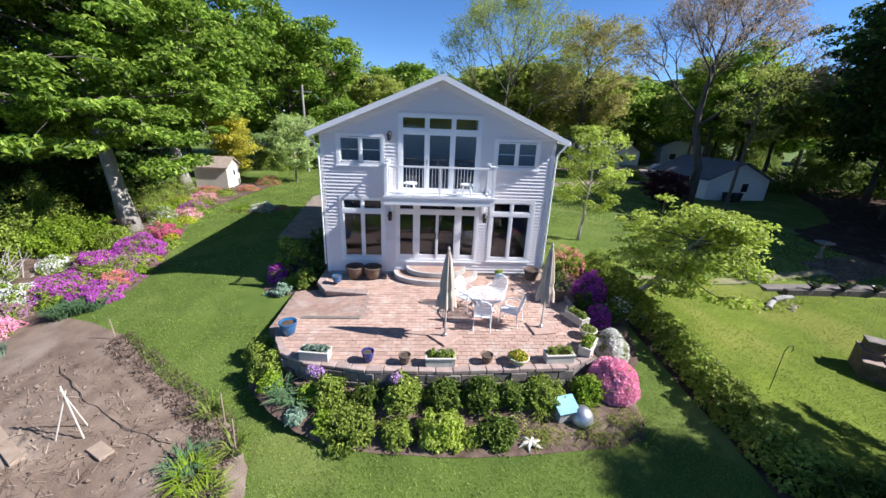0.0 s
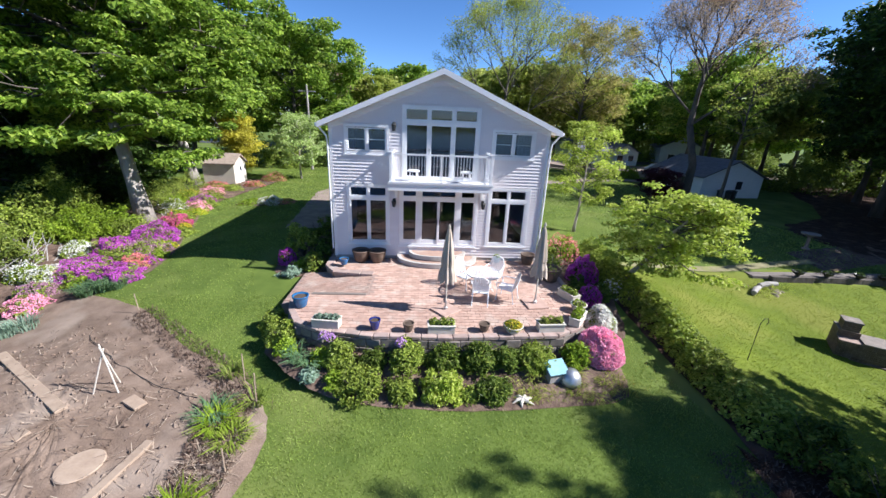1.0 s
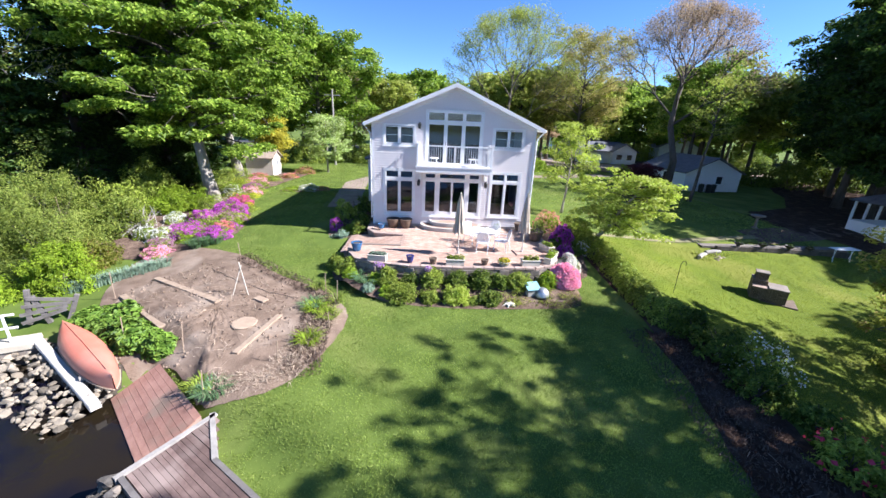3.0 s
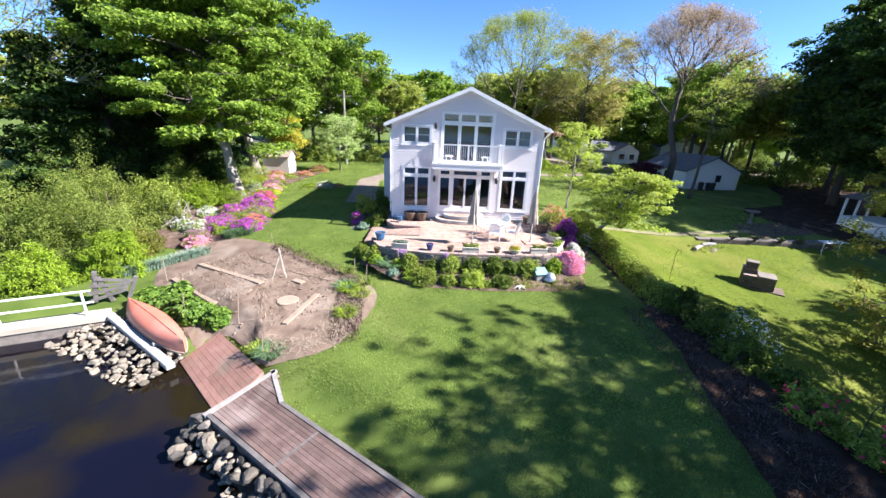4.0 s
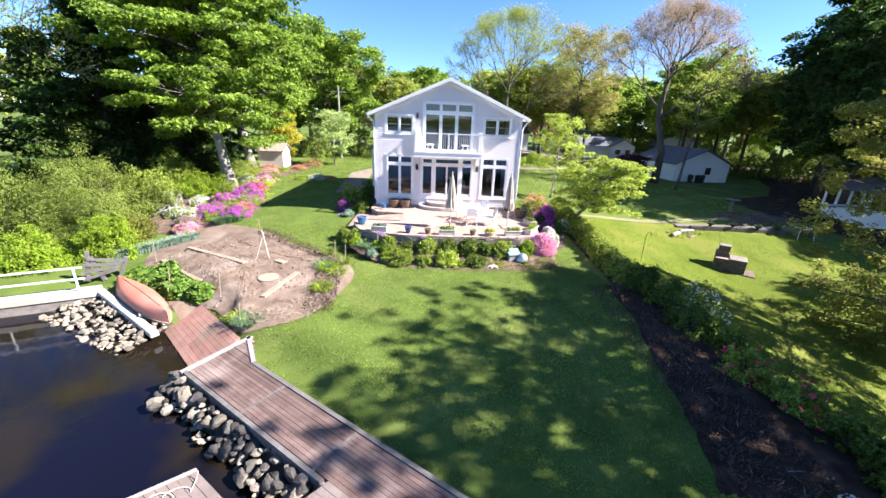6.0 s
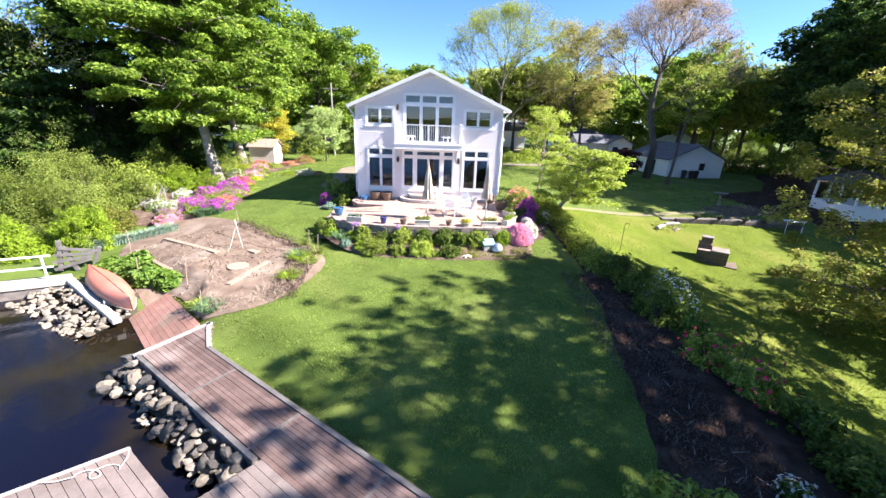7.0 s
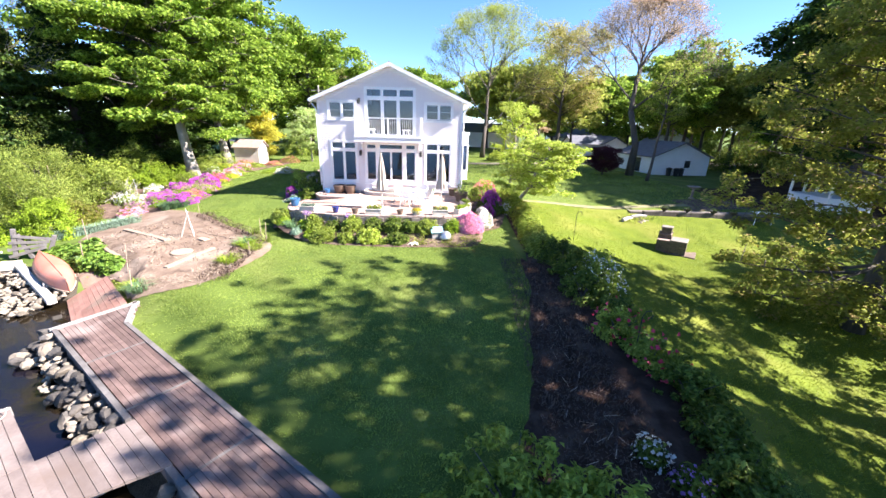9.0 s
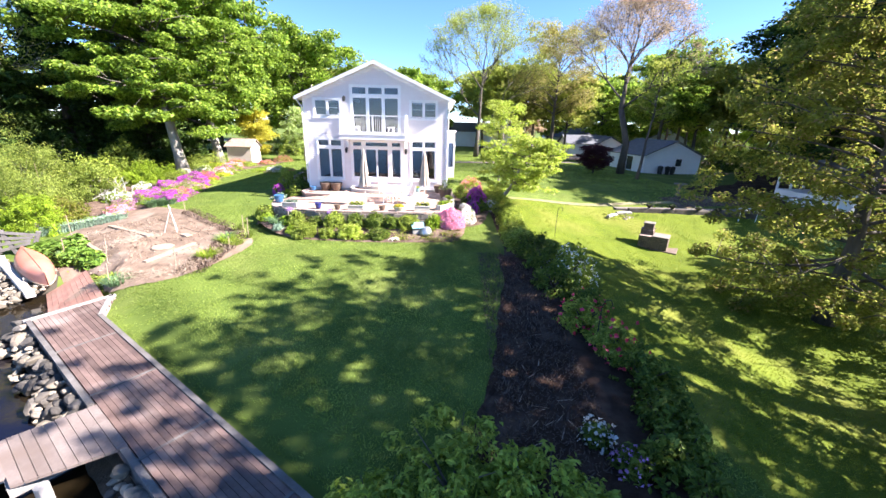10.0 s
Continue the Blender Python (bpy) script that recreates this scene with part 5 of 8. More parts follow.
for k in range(46):
    x, y = 1.9 + 2.9 * rng.random(), -7.85 + 0.75 * rng.random()
    blades("bulb_foliage", "faded straggling bulb leaves in the bed", x, y, 0.22, 0.17, L_WOOD, 26, 0.016, group="faded bulb leaves", droop=0.9, z=float(bed_z(x, y)))

# house side, left and right
for x, y, rx, h, l, fl, bl in ((-4.95, -1.05, 0.5, 0.85, L_PEONY, None, 0), (-5.75, 0.35, 0.9, 1.5, L_PEONY, None, 0), (-5.2, 1.6, 0.8, 1.5, L_HEDGE, None, 0), (-5.5, -0.85, 0.38, 0.5, L_LIME, None, 0), (-4.9, -0.2, 0.5, 1.0, L_HEDGE, None, 0), (-6.2, -0.4, 0.35, 0.6, L_HEDGE, F_MAGENTA, 1.4), (-5.7, -1.5, 0.45, 0.4, L_SILVER, None, 0), (-5.2, 3.2, 0.6, 1.0, L_HEDGE, None, 0),
                               (5.9, -1.4, 0.55, 0.95, L_HEDGE, F_MAGENTA, 2.0), (5.5, -3.1, 0.4, 0.6, L_HEDGE, F_MAGENTA, 1.4), (5.7, 0.6, 0.8, 1.1, L_LIME, F_CORAL, 0.35), (5.0, -0.1, 0.5, 0.9, L_PEONY, None, 0), (6.4, -1.3, 0.45, 0.6, L_PEONY, None, 0), (5.3, -2.3, 0.5, 0.7, L_HEDGE, None, 0), (6.8, -0.2, 0.6, 0.7, L_PEONY, None, 0), (6.0, -2.9, 0.55, 0.6, L_HEDGE, None, 0), (6.7, -2.4, 0.5, 0.5, L_PEONY, F_WHITE, 0.2)):
    lab = {id(F_MAGENTA): "rhododendron with magenta blooms by the house", id(F_CORAL): "green shrub with coral blooms by the house", id(F_WHITE): "low green shrub with small white blooms"}.get(id(fl), "silvery low shrub by the lawn" if l is L_SILVER else "leafy green shrub beside the house")
    shrub("house_shrub", lab, x, y, rx, rx, h, l, int(2000 * rx), 0.11, fl, bl, 0.08, group="shrubs beside the house", tuft=0.15)

# border under the maple
for x, y, rx, h, l, fl, bl, lab in (
        (-13.7, 4.7, 0.7, 0.85, L_HEDGE, F_ROSE, 2.4, "azalea mound covered in rose pink blooms"), (-13.1, 2.1, 0.9, 1.0, L_HEDGE, F_MAGENTA, 2.6, "azalea mound covered in magenta blooms"),
        (-14.1, 0.9, 0.7, 0.8, L_HEDGE, F_MAGENTA, 2.2, "azalea mound covered in magenta blooms"), (-12.1, -1.45, 0.75, 0.65, L_HEDGE, F_MAGENTA, 2.6, "azalea mound covered in magenta blooms"),
        (-12.1, -0.65, 0.6, 0.6, L_HEDGE, F_CORAL, 1.8, "azalea mound covered in coral blooms"), (-13.75, -0.85, 0.9, 0.7, L_HEDGE, F_MAGENTA, 1.5, "azalea mound with purple and faded blooms"),
        (-11.75, -0.35, 0.38, 0.4, L_HEDGE, F_MAGENTA, 1.6, "small magenta azalea at the lawn's edge"), (-12.6, 0.9, 0.75, 0.65, L_HEDGE, F_FADED, 1.4, "azalea mound with faded mauve blooms"),
        (-14.8, -1.5, 0.65, 0.7, L_HEDGE, F_WHITE, 1.4, "low shrub covered in white blooms"), (-15.7, -1.3, 0.5, 0.7, L_LIME, F_WHITE, 0.5, "lime shrub with a few white blooms"),
        (-14.2, -2.5, 0.55, 0.6, L_HEDGE, F_FADED, 1.8, "azalea mound with faded mauve blooms"), (-13.9, -3.25, 0.55, 0.55, L_HEDGE, F_PINK, 1.8, "azalea mound covered in pink blooms"),
        (-15.4, 0.7, 0.55, 0.65, L_HEDGE, F_WHITE, 1.0, "low shrub covered in white blooms"), (-13.1, 0.15, 0.7, 0.5, L_PEONY, None, 0, "leafy green perennials between azaleas"), (-13.1, -1.85, 0.5, 0.42, L_LIME, None, 0, "low lime green perennial"),
        (-11.7, 0.15, 0.36, 0.35, L_LIME, None, 0, "low lime green perennial"), (-12.0, 1.25, 0.38, 0.4, L_LIME, F_YELLOW, 0.2, "low yellow and lime perennial"), (-12.5, 3.3, 0.5, 0.4, L_PEONY, None, 0, "low leafy green perennials"), (-14.6, 3.0, 0.9, 1.2, L_PEONY, None, 0, "leafy green shrub under the maple"),
        (-13.1, 4.3, 0.35, 0.4, L_LIME, F_YELLOW, 0.8, "low yellow flowering perennial"), (-14.2, 6.2, 0.6, 0.5, L_PEONY, None, 0, "low leafy green perennials"), (-14.9, 6.9, 0.55, 0.55, L_LIME, F_YELLOW, 0.2, "low lime perennial under the maple"), (-14.2, 7.6, 0.5, 0.4, L_LIME, F_YELLOW, 0.3, "low lime perennial at the lawn's edge"),
        (-14.9, 9.8, 0.6, 0.45, L_PEONY, None, 0, "low leafy green perennials"), (-15.6, 12.0, 0.7, 0.5, L_PEONY, None, 0, "low leafy green perennials"), (-17.0, 9.8, 0.8, 0.8, L_LIME, None, 0, "lime green perennial clump"),
        (-14.8, 8.6, 0.7, 0.7, L_HEDGE, F_PINK, 1.2, "azalea mound covered in pink blooms"),
        (-15.8, 8.0, 0.8, 0.9, L_PEONY, F_WHITE, 0.5, "green shrub with white blooms"), (-15.6, 10.6, 0.7, 0.7, L_HEDGE, F_MAGENTA, 0.8, "azalea mound covered in magenta blooms"), (-16.8, 11.4, 0.9, 0.9, L_LIME, F_YELLOW, 0.2, "lime green perennial clump"),
        (-16.4, 13.4, 0.8, 0.7, L_HEDGE, F_PINK, 1.4, "azalea mound covered in pink blooms"), (-15.9, 15.4, 0.8, 0.6, L_PEONY, None, 0, "low leafy green perennials"), (-17.2, 15.6, 0.8, 0.8, L_HEDGE, F_CORAL, 1.4, "azalea mound covered in coral blooms"), (-15.0, 17.4, 0.7, 0.6, L_HEDGE, F_CORAL, 1.0, "azalea mound covered in coral blooms"),
        (-14.4, 20.5, 0.9, 0.9, L_HEDGE, F_CORAL, 0.8, "shrub with coral blooms by the shed"), (-11.0, 10.4, 0.7, 0.6, L_PEONY, F_WHITE, 1.6, "white flowering mound in the lawn bed"), (-12.2, 10.6, 0.8, 0.35, L_LIME, None, 0, "lime hosta clump in the lawn bed"), (-9.9, 10.6, 0.5, 0.35, L_HEDGE, F_CORAL, 0.7, "low red flowering perennials"),
        (-17.5, 8.8, 1.2, 1.5, L_PEONY, None, 0, "green rhododendron under the maple"), (-18.2, 11.5, 1.3, 1.7, L_PEONY, None, 0, "green rhododendron under the maple"), (-18.6, 14.5, 1.2, 1.5, L_HEDGE, None, 0, "green rhododendron under the maple")):
    shrub("border_shrub", lab, x, y, rx * 1.08, rx, h * 0.8, L_PEONY if l is L_HEDGE else l, int(2600 * rx), 0.08, fl, bl, 0.05, group="flower border under the maple", rough=0.25 if fl else 0.4)
for x, y in ((-12.1, -2.35), (-11.7, -2.2), (-12.4, -2.6)):
    blades("iris", "grey-green iris blades at the border's edge", x, y, 0.3, 0.5, L_BLUEGRASS, 190, 0.024, group="iris clumps", droop=0.6)
pile = thing("brush_pile", "heap of dry grey branches behind the border", "branches", (-16.4, -0.6, gz(-16.4, -0.6)))
for k in range(34):
    a_ = rng.normal() * 0.6 + 2.2
    p = Vector((rng.normal() * 0.45, rng.normal() * 0.45, 0.04))
    reach = 0.9 + 0.7 * rng.random()
    tip = p + Vector((math.cos(a_) * reach, math.sin(a_) * reach, 0.3 + 0.8 * rng.random()))
    bm = bmesh.new()
    tube(bm, [p, p.lerp(tip, 0.5) + Vector(rng.normal(size=3)) * 0.05, tip], [0.022, 0.016, 0.006], 5)
    part("branch", bm, M_GREYWOOD, pile)

# tall shrubs at the shore and under the evergreens
big = shrub("willow_shrub", "large loose yellow-green shrub near the shore", -18.6, -3.6, 2.6, 2.3, 3.9, L_WILLOW, 30000, 0.1, rough=0.6, group="shore shrubs", tuft=0.4, slim=0.35)
shrub("lime_shrub", "bright lime green shrub by the shore fence", -16.0, -5.8, 1.5, 1.2, 1.9, L_LIME, 9000, 0.11, rough=0.35, group="shore shrubs", tuft=0.24, slim=0.4)
shrub("lime_shrub", "bright lime green shrub by the shore fence", -17.8, -7.4, 1.4, 1.2, 1.7, L_LIME, 8000, 0.11, rough=0.35, group="shore shrubs", tuft=0.24, slim=0.4)
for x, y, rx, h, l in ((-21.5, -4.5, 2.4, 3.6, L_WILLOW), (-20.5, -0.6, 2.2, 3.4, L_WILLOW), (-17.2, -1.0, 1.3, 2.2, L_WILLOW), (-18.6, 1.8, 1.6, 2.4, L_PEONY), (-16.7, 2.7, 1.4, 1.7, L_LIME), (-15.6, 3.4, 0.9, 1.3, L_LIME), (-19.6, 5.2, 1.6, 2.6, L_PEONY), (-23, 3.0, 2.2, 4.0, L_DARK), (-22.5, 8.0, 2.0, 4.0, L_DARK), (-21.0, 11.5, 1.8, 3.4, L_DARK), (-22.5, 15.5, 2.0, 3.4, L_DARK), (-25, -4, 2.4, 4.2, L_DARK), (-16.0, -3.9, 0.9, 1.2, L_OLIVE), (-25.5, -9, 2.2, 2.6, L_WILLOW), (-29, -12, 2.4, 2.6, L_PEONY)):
    shrub("wild_shrub", "dense green shrub at the wood's edge", x, y, rx, rx, h, l, int(3000 * rx), 0.15, rough=0.4, group="wood edge shrubs", tuft=0.34, slim=0.4)
for x, y, rx, h, l in ((-9, 36, 1.8, 2.2, L_PEONY), (-4, 38, 1.6, 2.0, L_HEDGE), (-14, 38, 1.8, 2.4, L_HEDGE), (0, 37, 1.6, 1.8, L_LIME), (10, 27, 1.2, 1.2, L_PEONY), (13, 30, 1.5, 1.4, L_LIME), (44, 40, 1.6, 1.8, L_LIME), (27, 34, 1.2, 1.3, L_LIME), (38, 30, 1.8, 2.6, L_PEONY), (41.5, 28, 2.0, 2.8, L_HEDGE), (36.5, 34, 1.6, 2.2, L_HEDGE), (45, 26.5, 2.2, 3.0, L_HEDGE), (40, 33, 1.8, 2.4, L_PEONY), (48, 31, 2.2, 3.0, L_HEDGE), (45, 71, 3.4, 4.0, L_HEDGE), (51, 69, 3.2, 3.6, L_PEONY), (58, 69, 3.6, 4.2, L_HEDGE), (64, 67, 3.2, 3.6, L_HEDGE), (71, 63, 3.6, 4.0, L_PEONY), (60, 52, 2.6, 3.0, L_HEDGE), (66, 57, 3.0, 3.4, L_HEDGE), (55, 46, 2.4, 2.8, L_PEONY), (38, 74, 3.0, 3.6, L_PEONY), (-17, 31, 2.2, 3.0, L_PEONY), (-13, 32.5, 2.0, 2.6, L_HEDGE), (-21, 32, 2.4, 3.6, L_HEDGE), (-9.6, 31.5, 1.7, 2.2, L_PEONY)):
    shrub("far_shrub", "rounded green shrub by the drive", x, y, rx, rx, h, l, int(900 * rx), 0.24, rough=0.25, group="background shrubs")

for x, y, rx in ((42, 98, 6), (52, 93, 6.5), (63, 90, 6), (74, 86, 6.5), (85, 80, 6), (95, 70, 6.5), (104, 60, 6.5)):
    shrub("far_thicket", "dense green thicket beyond the road", x, y, rx, rx * 0.8, 6.5, L_WOOD, 3200, 0.7, rough=0.35, group="thickets beyond the road")

# hedge row, one clipped shrub after another
k = 0
y = 1.2
while y > -9.0:
    x = 7.25 + 0.12 * math.sin(y)
    # all but the lake end carry sunlight in the leaf colour
    shrub("hedge_shrub", "clipped dark green hedge shrub beside the lawn", x, y, 0.6 + 0.08 * rng.random(), 0.6, 0.86 + 0.12 * rng.random(), L_PEONY if y < -7.5 else L_HEDGE_SUNLIT, 1300, 0.11, rough=0.14, group="hedge row", category="hedge", upright=1.3)
    y -= 0.72
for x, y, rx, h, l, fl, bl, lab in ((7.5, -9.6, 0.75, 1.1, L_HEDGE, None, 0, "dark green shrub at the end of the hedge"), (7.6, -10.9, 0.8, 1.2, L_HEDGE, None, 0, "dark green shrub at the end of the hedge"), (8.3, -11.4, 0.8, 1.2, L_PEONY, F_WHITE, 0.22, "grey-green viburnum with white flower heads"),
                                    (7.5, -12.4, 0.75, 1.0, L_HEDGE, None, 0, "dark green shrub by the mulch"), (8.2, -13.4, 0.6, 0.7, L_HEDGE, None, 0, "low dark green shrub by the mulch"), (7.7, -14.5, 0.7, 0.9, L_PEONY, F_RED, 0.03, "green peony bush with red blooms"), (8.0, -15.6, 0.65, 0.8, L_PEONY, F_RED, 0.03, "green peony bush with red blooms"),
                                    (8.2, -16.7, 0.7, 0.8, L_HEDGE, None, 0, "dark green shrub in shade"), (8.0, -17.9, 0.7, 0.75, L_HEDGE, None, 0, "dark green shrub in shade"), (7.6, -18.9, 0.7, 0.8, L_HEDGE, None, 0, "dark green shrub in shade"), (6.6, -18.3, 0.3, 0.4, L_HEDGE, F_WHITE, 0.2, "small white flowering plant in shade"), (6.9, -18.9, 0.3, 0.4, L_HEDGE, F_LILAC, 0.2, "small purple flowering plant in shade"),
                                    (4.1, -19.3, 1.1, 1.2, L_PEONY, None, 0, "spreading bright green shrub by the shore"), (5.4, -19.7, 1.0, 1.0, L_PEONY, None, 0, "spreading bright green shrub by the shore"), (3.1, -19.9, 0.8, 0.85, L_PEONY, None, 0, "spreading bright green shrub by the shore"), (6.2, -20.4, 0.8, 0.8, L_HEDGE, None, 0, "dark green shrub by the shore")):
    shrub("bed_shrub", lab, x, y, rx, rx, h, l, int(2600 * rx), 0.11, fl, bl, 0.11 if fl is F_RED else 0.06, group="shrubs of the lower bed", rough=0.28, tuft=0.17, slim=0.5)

# shrubs out of view, added to cast shade on the lower lawn
for x, y, rx, h in ((12.6, -20.4, 1.3, 2.9), (14.2, -18.9, 1.4, 3.2), (12.2, -22.4, 1.3, 2.6), (15.6, -20.6, 1.5, 3.4)):
    shrub("wild_shrub", "unseen green shrub near the lake bank, added to shade the lawn", x, y, rx, rx, h, L_HEDGE, int(2200 * rx), 0.16, rough=0.35, group="bank shrubs")
for x, y, rx, h in ((50, 2, 3.0, 4.0), (55, 9, 3.2, 4.5), (58, 17, 3.2, 4.2), (60, 26, 3.4, 4.6), (54, 33, 3.0, 3.6), (62, 38, 3.4, 4.2), (48, -6, 3.0, 4.0), (52, 26, 2.4, 3.2)):
    shrub("wild_shrub", "dark green undergrowth between the shade trees", x, y, rx, rx, h, L_HEDGE, int(700 * rx), 0.4, rough=0.35, group="wood undergrowth")


# ---- shore: boardwalk, dock, rocks, canoe ----
SA = radians(-34.6)
U, V_ = Vector((math.cos(SA), math.sin(SA), 0)), Vector((-math.sin(SA), math.cos(SA), 0))
B0 = Vector((-7.02, -14.6, -1.3))


def shore(u, v, z=0.0):
    return B0 + U * u + V_ * v + Vector((0, 0, z))


def plank(name, parent, material, u0, u1, v0, v1, z0, z1, gap=0.006, cut0=0.0, cut1=0.0):
    """A board along the shore line; cut0, cut1 shear its ends."""
    bm = bmesh.new()
    v0, v1 = v0 + gap, v1 - gap
    c = [(u0 + cut0 * v0, v0), (u1 + cut1 * v0, v0), (u1 + cut1 * v1, v1), (u0 + cut0 * v1, v1)]
    h = z1 + rng.normal() * 0.003
    vs = [bm.verts.new(shore(a, b, z0)) for a, b in c] + [bm.verts.new(shore(a, b, h)) for a, b in c]
    for f in ((3, 2, 1, 0), (4, 5, 6, 7), (0, 1, 5, 4), (1, 2, 6, 5), (2, 3, 7, 6), (3, 0, 4, 7)):
        bm.faces.new([vs[i] for i in f])
    return part(name, bm, material, parent)


boardwalk = thing("boardwalk", "reddish weathered boardwalk with pale edging along the shore", "boardwalk", kind="structure")
W_ = 1.22
for row in range(11):
    v0, v1 = 0.1 + row * 0.098, 0.1 + (row + 1) * 0.098
    for seg in range(9):
        u0 = 0.1 + seg * 2.45 + 0.02
        plank("board", boardwalk, M_REDDECK, u0 if seg else 0.12 - 0.08 * v0, u0 + 2.41, v0, v1, -0.06, 0.0, 0.0035)
for seg in range(9):  # cross battens at the joints
    plank("batten", boardwalk, M_EDGING, 0.09 + (seg + 1) * 2.45 - 0.03, 0.09 + (seg + 1) * 2.45 + 0.03, 0.04, 1.2, -0.06, 0.01)
plank("edging", boardwalk, M_EDGING, -0.02, 5.3, -0.03, 0.08, -0.55, 0.02)
plank("edging", boardwalk, M_EDGING, 7.0, 22, -0.03, 0.08, -0.55, 0.02)
plank("edging", boardwalk, M_EDGING, 1.1, 22, 1.18, 1.29, -0.4, 0.03)
bm = bmesh.new()
for (ua, va), (ub, vb) in (((-0.02, -0.06), (-0.16, 1.9)), ((-0.16, 1.9), (1.12, 1.3))):
    a_, b_ = shore(ua, va), shore(ub, vb)
    d = (b_ - a_).normalized()
    s = Vector((-d.y, d.x, 0)) * -0.11
    c = [a_, b_, b_ + s, a_ + s]
    vs = [bm.verts.new(p + Vector((0, 0, -0.5))) for p in c] + [bm.verts.new(p + Vector((0, 0, 0.03))) for p in c]
    for f in ((3, 2, 1, 0), (4, 5, 6, 7), (0, 1, 5, 4), (1, 2, 6, 5), (2, 3, 7, 6), (3, 0, 4, 7)):
        bm.faces.new([vs[i] for i in f])
part("end_edging", bm, M_GREYWOOD, boardwalk, "pale end edging")
for k in range(5):  # the tapering wedge of boards at the end
    v0 = 1.18 + k * 0.135
    plank("board", boardwalk, M_REDDECK, 0.05 - 0.08 * v0, 1.1 - (v0 - 1.18) * 1.8, v0, v0 + 0.135, -0.06, -0.003)
part("boardwalk_base", (lambda bm_: (box(bm_, 0, 22, 0.0, 1.3, -0.45, -0.065, Matrix.Translation(B0) @ Matrix.Rotation(SA, 4, "Z")), bm_)[1])(bmesh.new()), M_JOINT, boardwalk)

dock = thing("dock", "grey weathered plank dock on the lake", "dock", kind="structure")
v = 0.09
while v > -1.1:
    plank("board", dock, M_DECK, 5.4, 7.0, v - 0.14, v, -0.02, 0.03, 0.004, 0.15, 0.4)
    v -= 0.14
for k in range(14):
    v = -1.16 - k * 0.15
    plank("board", dock, M_DECK, 3.3 + 0.35 * 1.14, 5.2, v - 0.15, v, -0.02, 0.03, 0.004, 0.35, 0.0)
    plank("board", dock, M_DECK, 5.21, 6.5, v - 0.15, v, -0.02, 0.03, 0.004, 0.0, 0.2)
bm = bmesh.new()  # pale board along the outer edge
c = [shore(3.3 + 0.35 * (v + 1.14) + du, v) for du, v in ((-0.05, -1.15), (0.02, -1.15), (0.02, -3.26), (-0.05, -3.26))]
vs = [bm.verts.new(p + Vector((0, 0, -0.12))) for p in c] + [bm.verts.new(p + Vector((0, 0, 0.05))) for p in c]
for f in ((3, 2, 1, 0), (4, 5, 6, 7), (0, 1, 5, 4), (1, 2, 6, 5), (2, 3, 7, 6), (3, 0, 4, 7)):
    bm.faces.new([vs[i] for i in f])
part("edge_board", bm, M_GREYWOOD, dock, "pale edge board")
for u, v in ((5.3, -0.9), (6.8, -0.9), (3.4, -1.3), (3.2, -3.1), (6.0, -3.0)):
    bm = bmesh.new()
    p = shore(u, v)
    tube(bm, [p + Vector((0, 0, -2.0)), p + Vector((0, 0, -0.03))], 0.09, 10)
    part("pile", bm, M_GREYWOOD, dock)
bm = bmesh.new()
box(bm, 3.2, 5.9, -3.2, -1.2, -0.3, -0.03, Matrix.Translation(B0) @ Matrix.Rotation(SA, 4, "Z"))
box(bm, 5.35, 6.5, -1.2, -0.1, -0.22, -0.03, Matrix.Translation(B0) @ Matrix.Rotation(SA, 4, "Z"))
part("dock_frame", bm, M_GREYWOOD, dock)
bm = bmesh.new()
p = shore(3.55, -1.5, 0.045)
coil = [p + Vector((0.13 * math.cos(q) * (1 + 0.15 * math.sin(2.3 * q)) - 0.035 * q, 0.11 * math.sin(q) - 0.02 * q, 0.004 * q)) for q in np.linspace(0, 9.5, 34)]
tube(bm, [shore(3.5, -1.2, 0.2), shore(3.5, -1.25, 0.06)] + coil + [coil[-1] + Vector((-0.2, -0.08, 0)), coil[-1] + Vector((-0.42, -0.1, 0))], 0.009, 6)
tagged(part("mooring_rope", bm, M_PLANTER, None), "pale mooring rope lying on the dock", "rope")

# brick boat ramp
ramp = thing("boat_ramp", "sloping reddish wooden boat ramp into the lake", "ramp", kind="structure")
RA, RB, RC, RD = Vector((-9.45, -11.85, -1.93)), Vector((-8.5, -11.2, -1.27)), Vector((-6.33, -13.05, -1.3)), Vector((-7.2, -13.98, -1.93))
for i in range(2):
    for j in range(9):
        def at_(u, v):
            return RA.lerp(RB, v).lerp(RD.lerp(RC, v), u)
        bm = bmesh.new()
        c = [at_((i + 0.004) / 2, (j + 0.02) / 9), at_((i + 0.996) / 2, (j + 0.02) / 9), at_((i + 0.996) / 2, (j + 0.98) / 9), at_((i + 0.004) / 2, (j + 0.98) / 9)]
        vs = [bm.verts.new(p - Vector((0, 0, 0.08))) for p in c] + [bm.verts.new(p + Vector((0, 0, 0.02))) for p in c]
        for f in ((3, 2, 1, 0), (4, 5, 6, 7), (0, 1, 5, 4), (1, 2, 6, 5), (2, 3, 7, 6), (3, 0, 4, 7)):
            bm.faces.new([vs[i_] for i_ in f])
        part("board", bm, M_RAMP, ramp)
bm = bmesh.new()
c = [RA, RB, RC, RD]
vs = [bm.verts.new(p - Vector((0, 0, 0.9))) for p in c] + [bm.verts.new(p - Vector((0, 0, 0.01))) for p in c]
for f in ((3, 2, 1, 0), (4, 5, 6, 7), (0, 1, 5, 4), (1, 2, 6, 5), (2, 3, 7, 6), (3, 0, 4, 7)):
    bm.faces.new([vs[i_] for i_ in f])
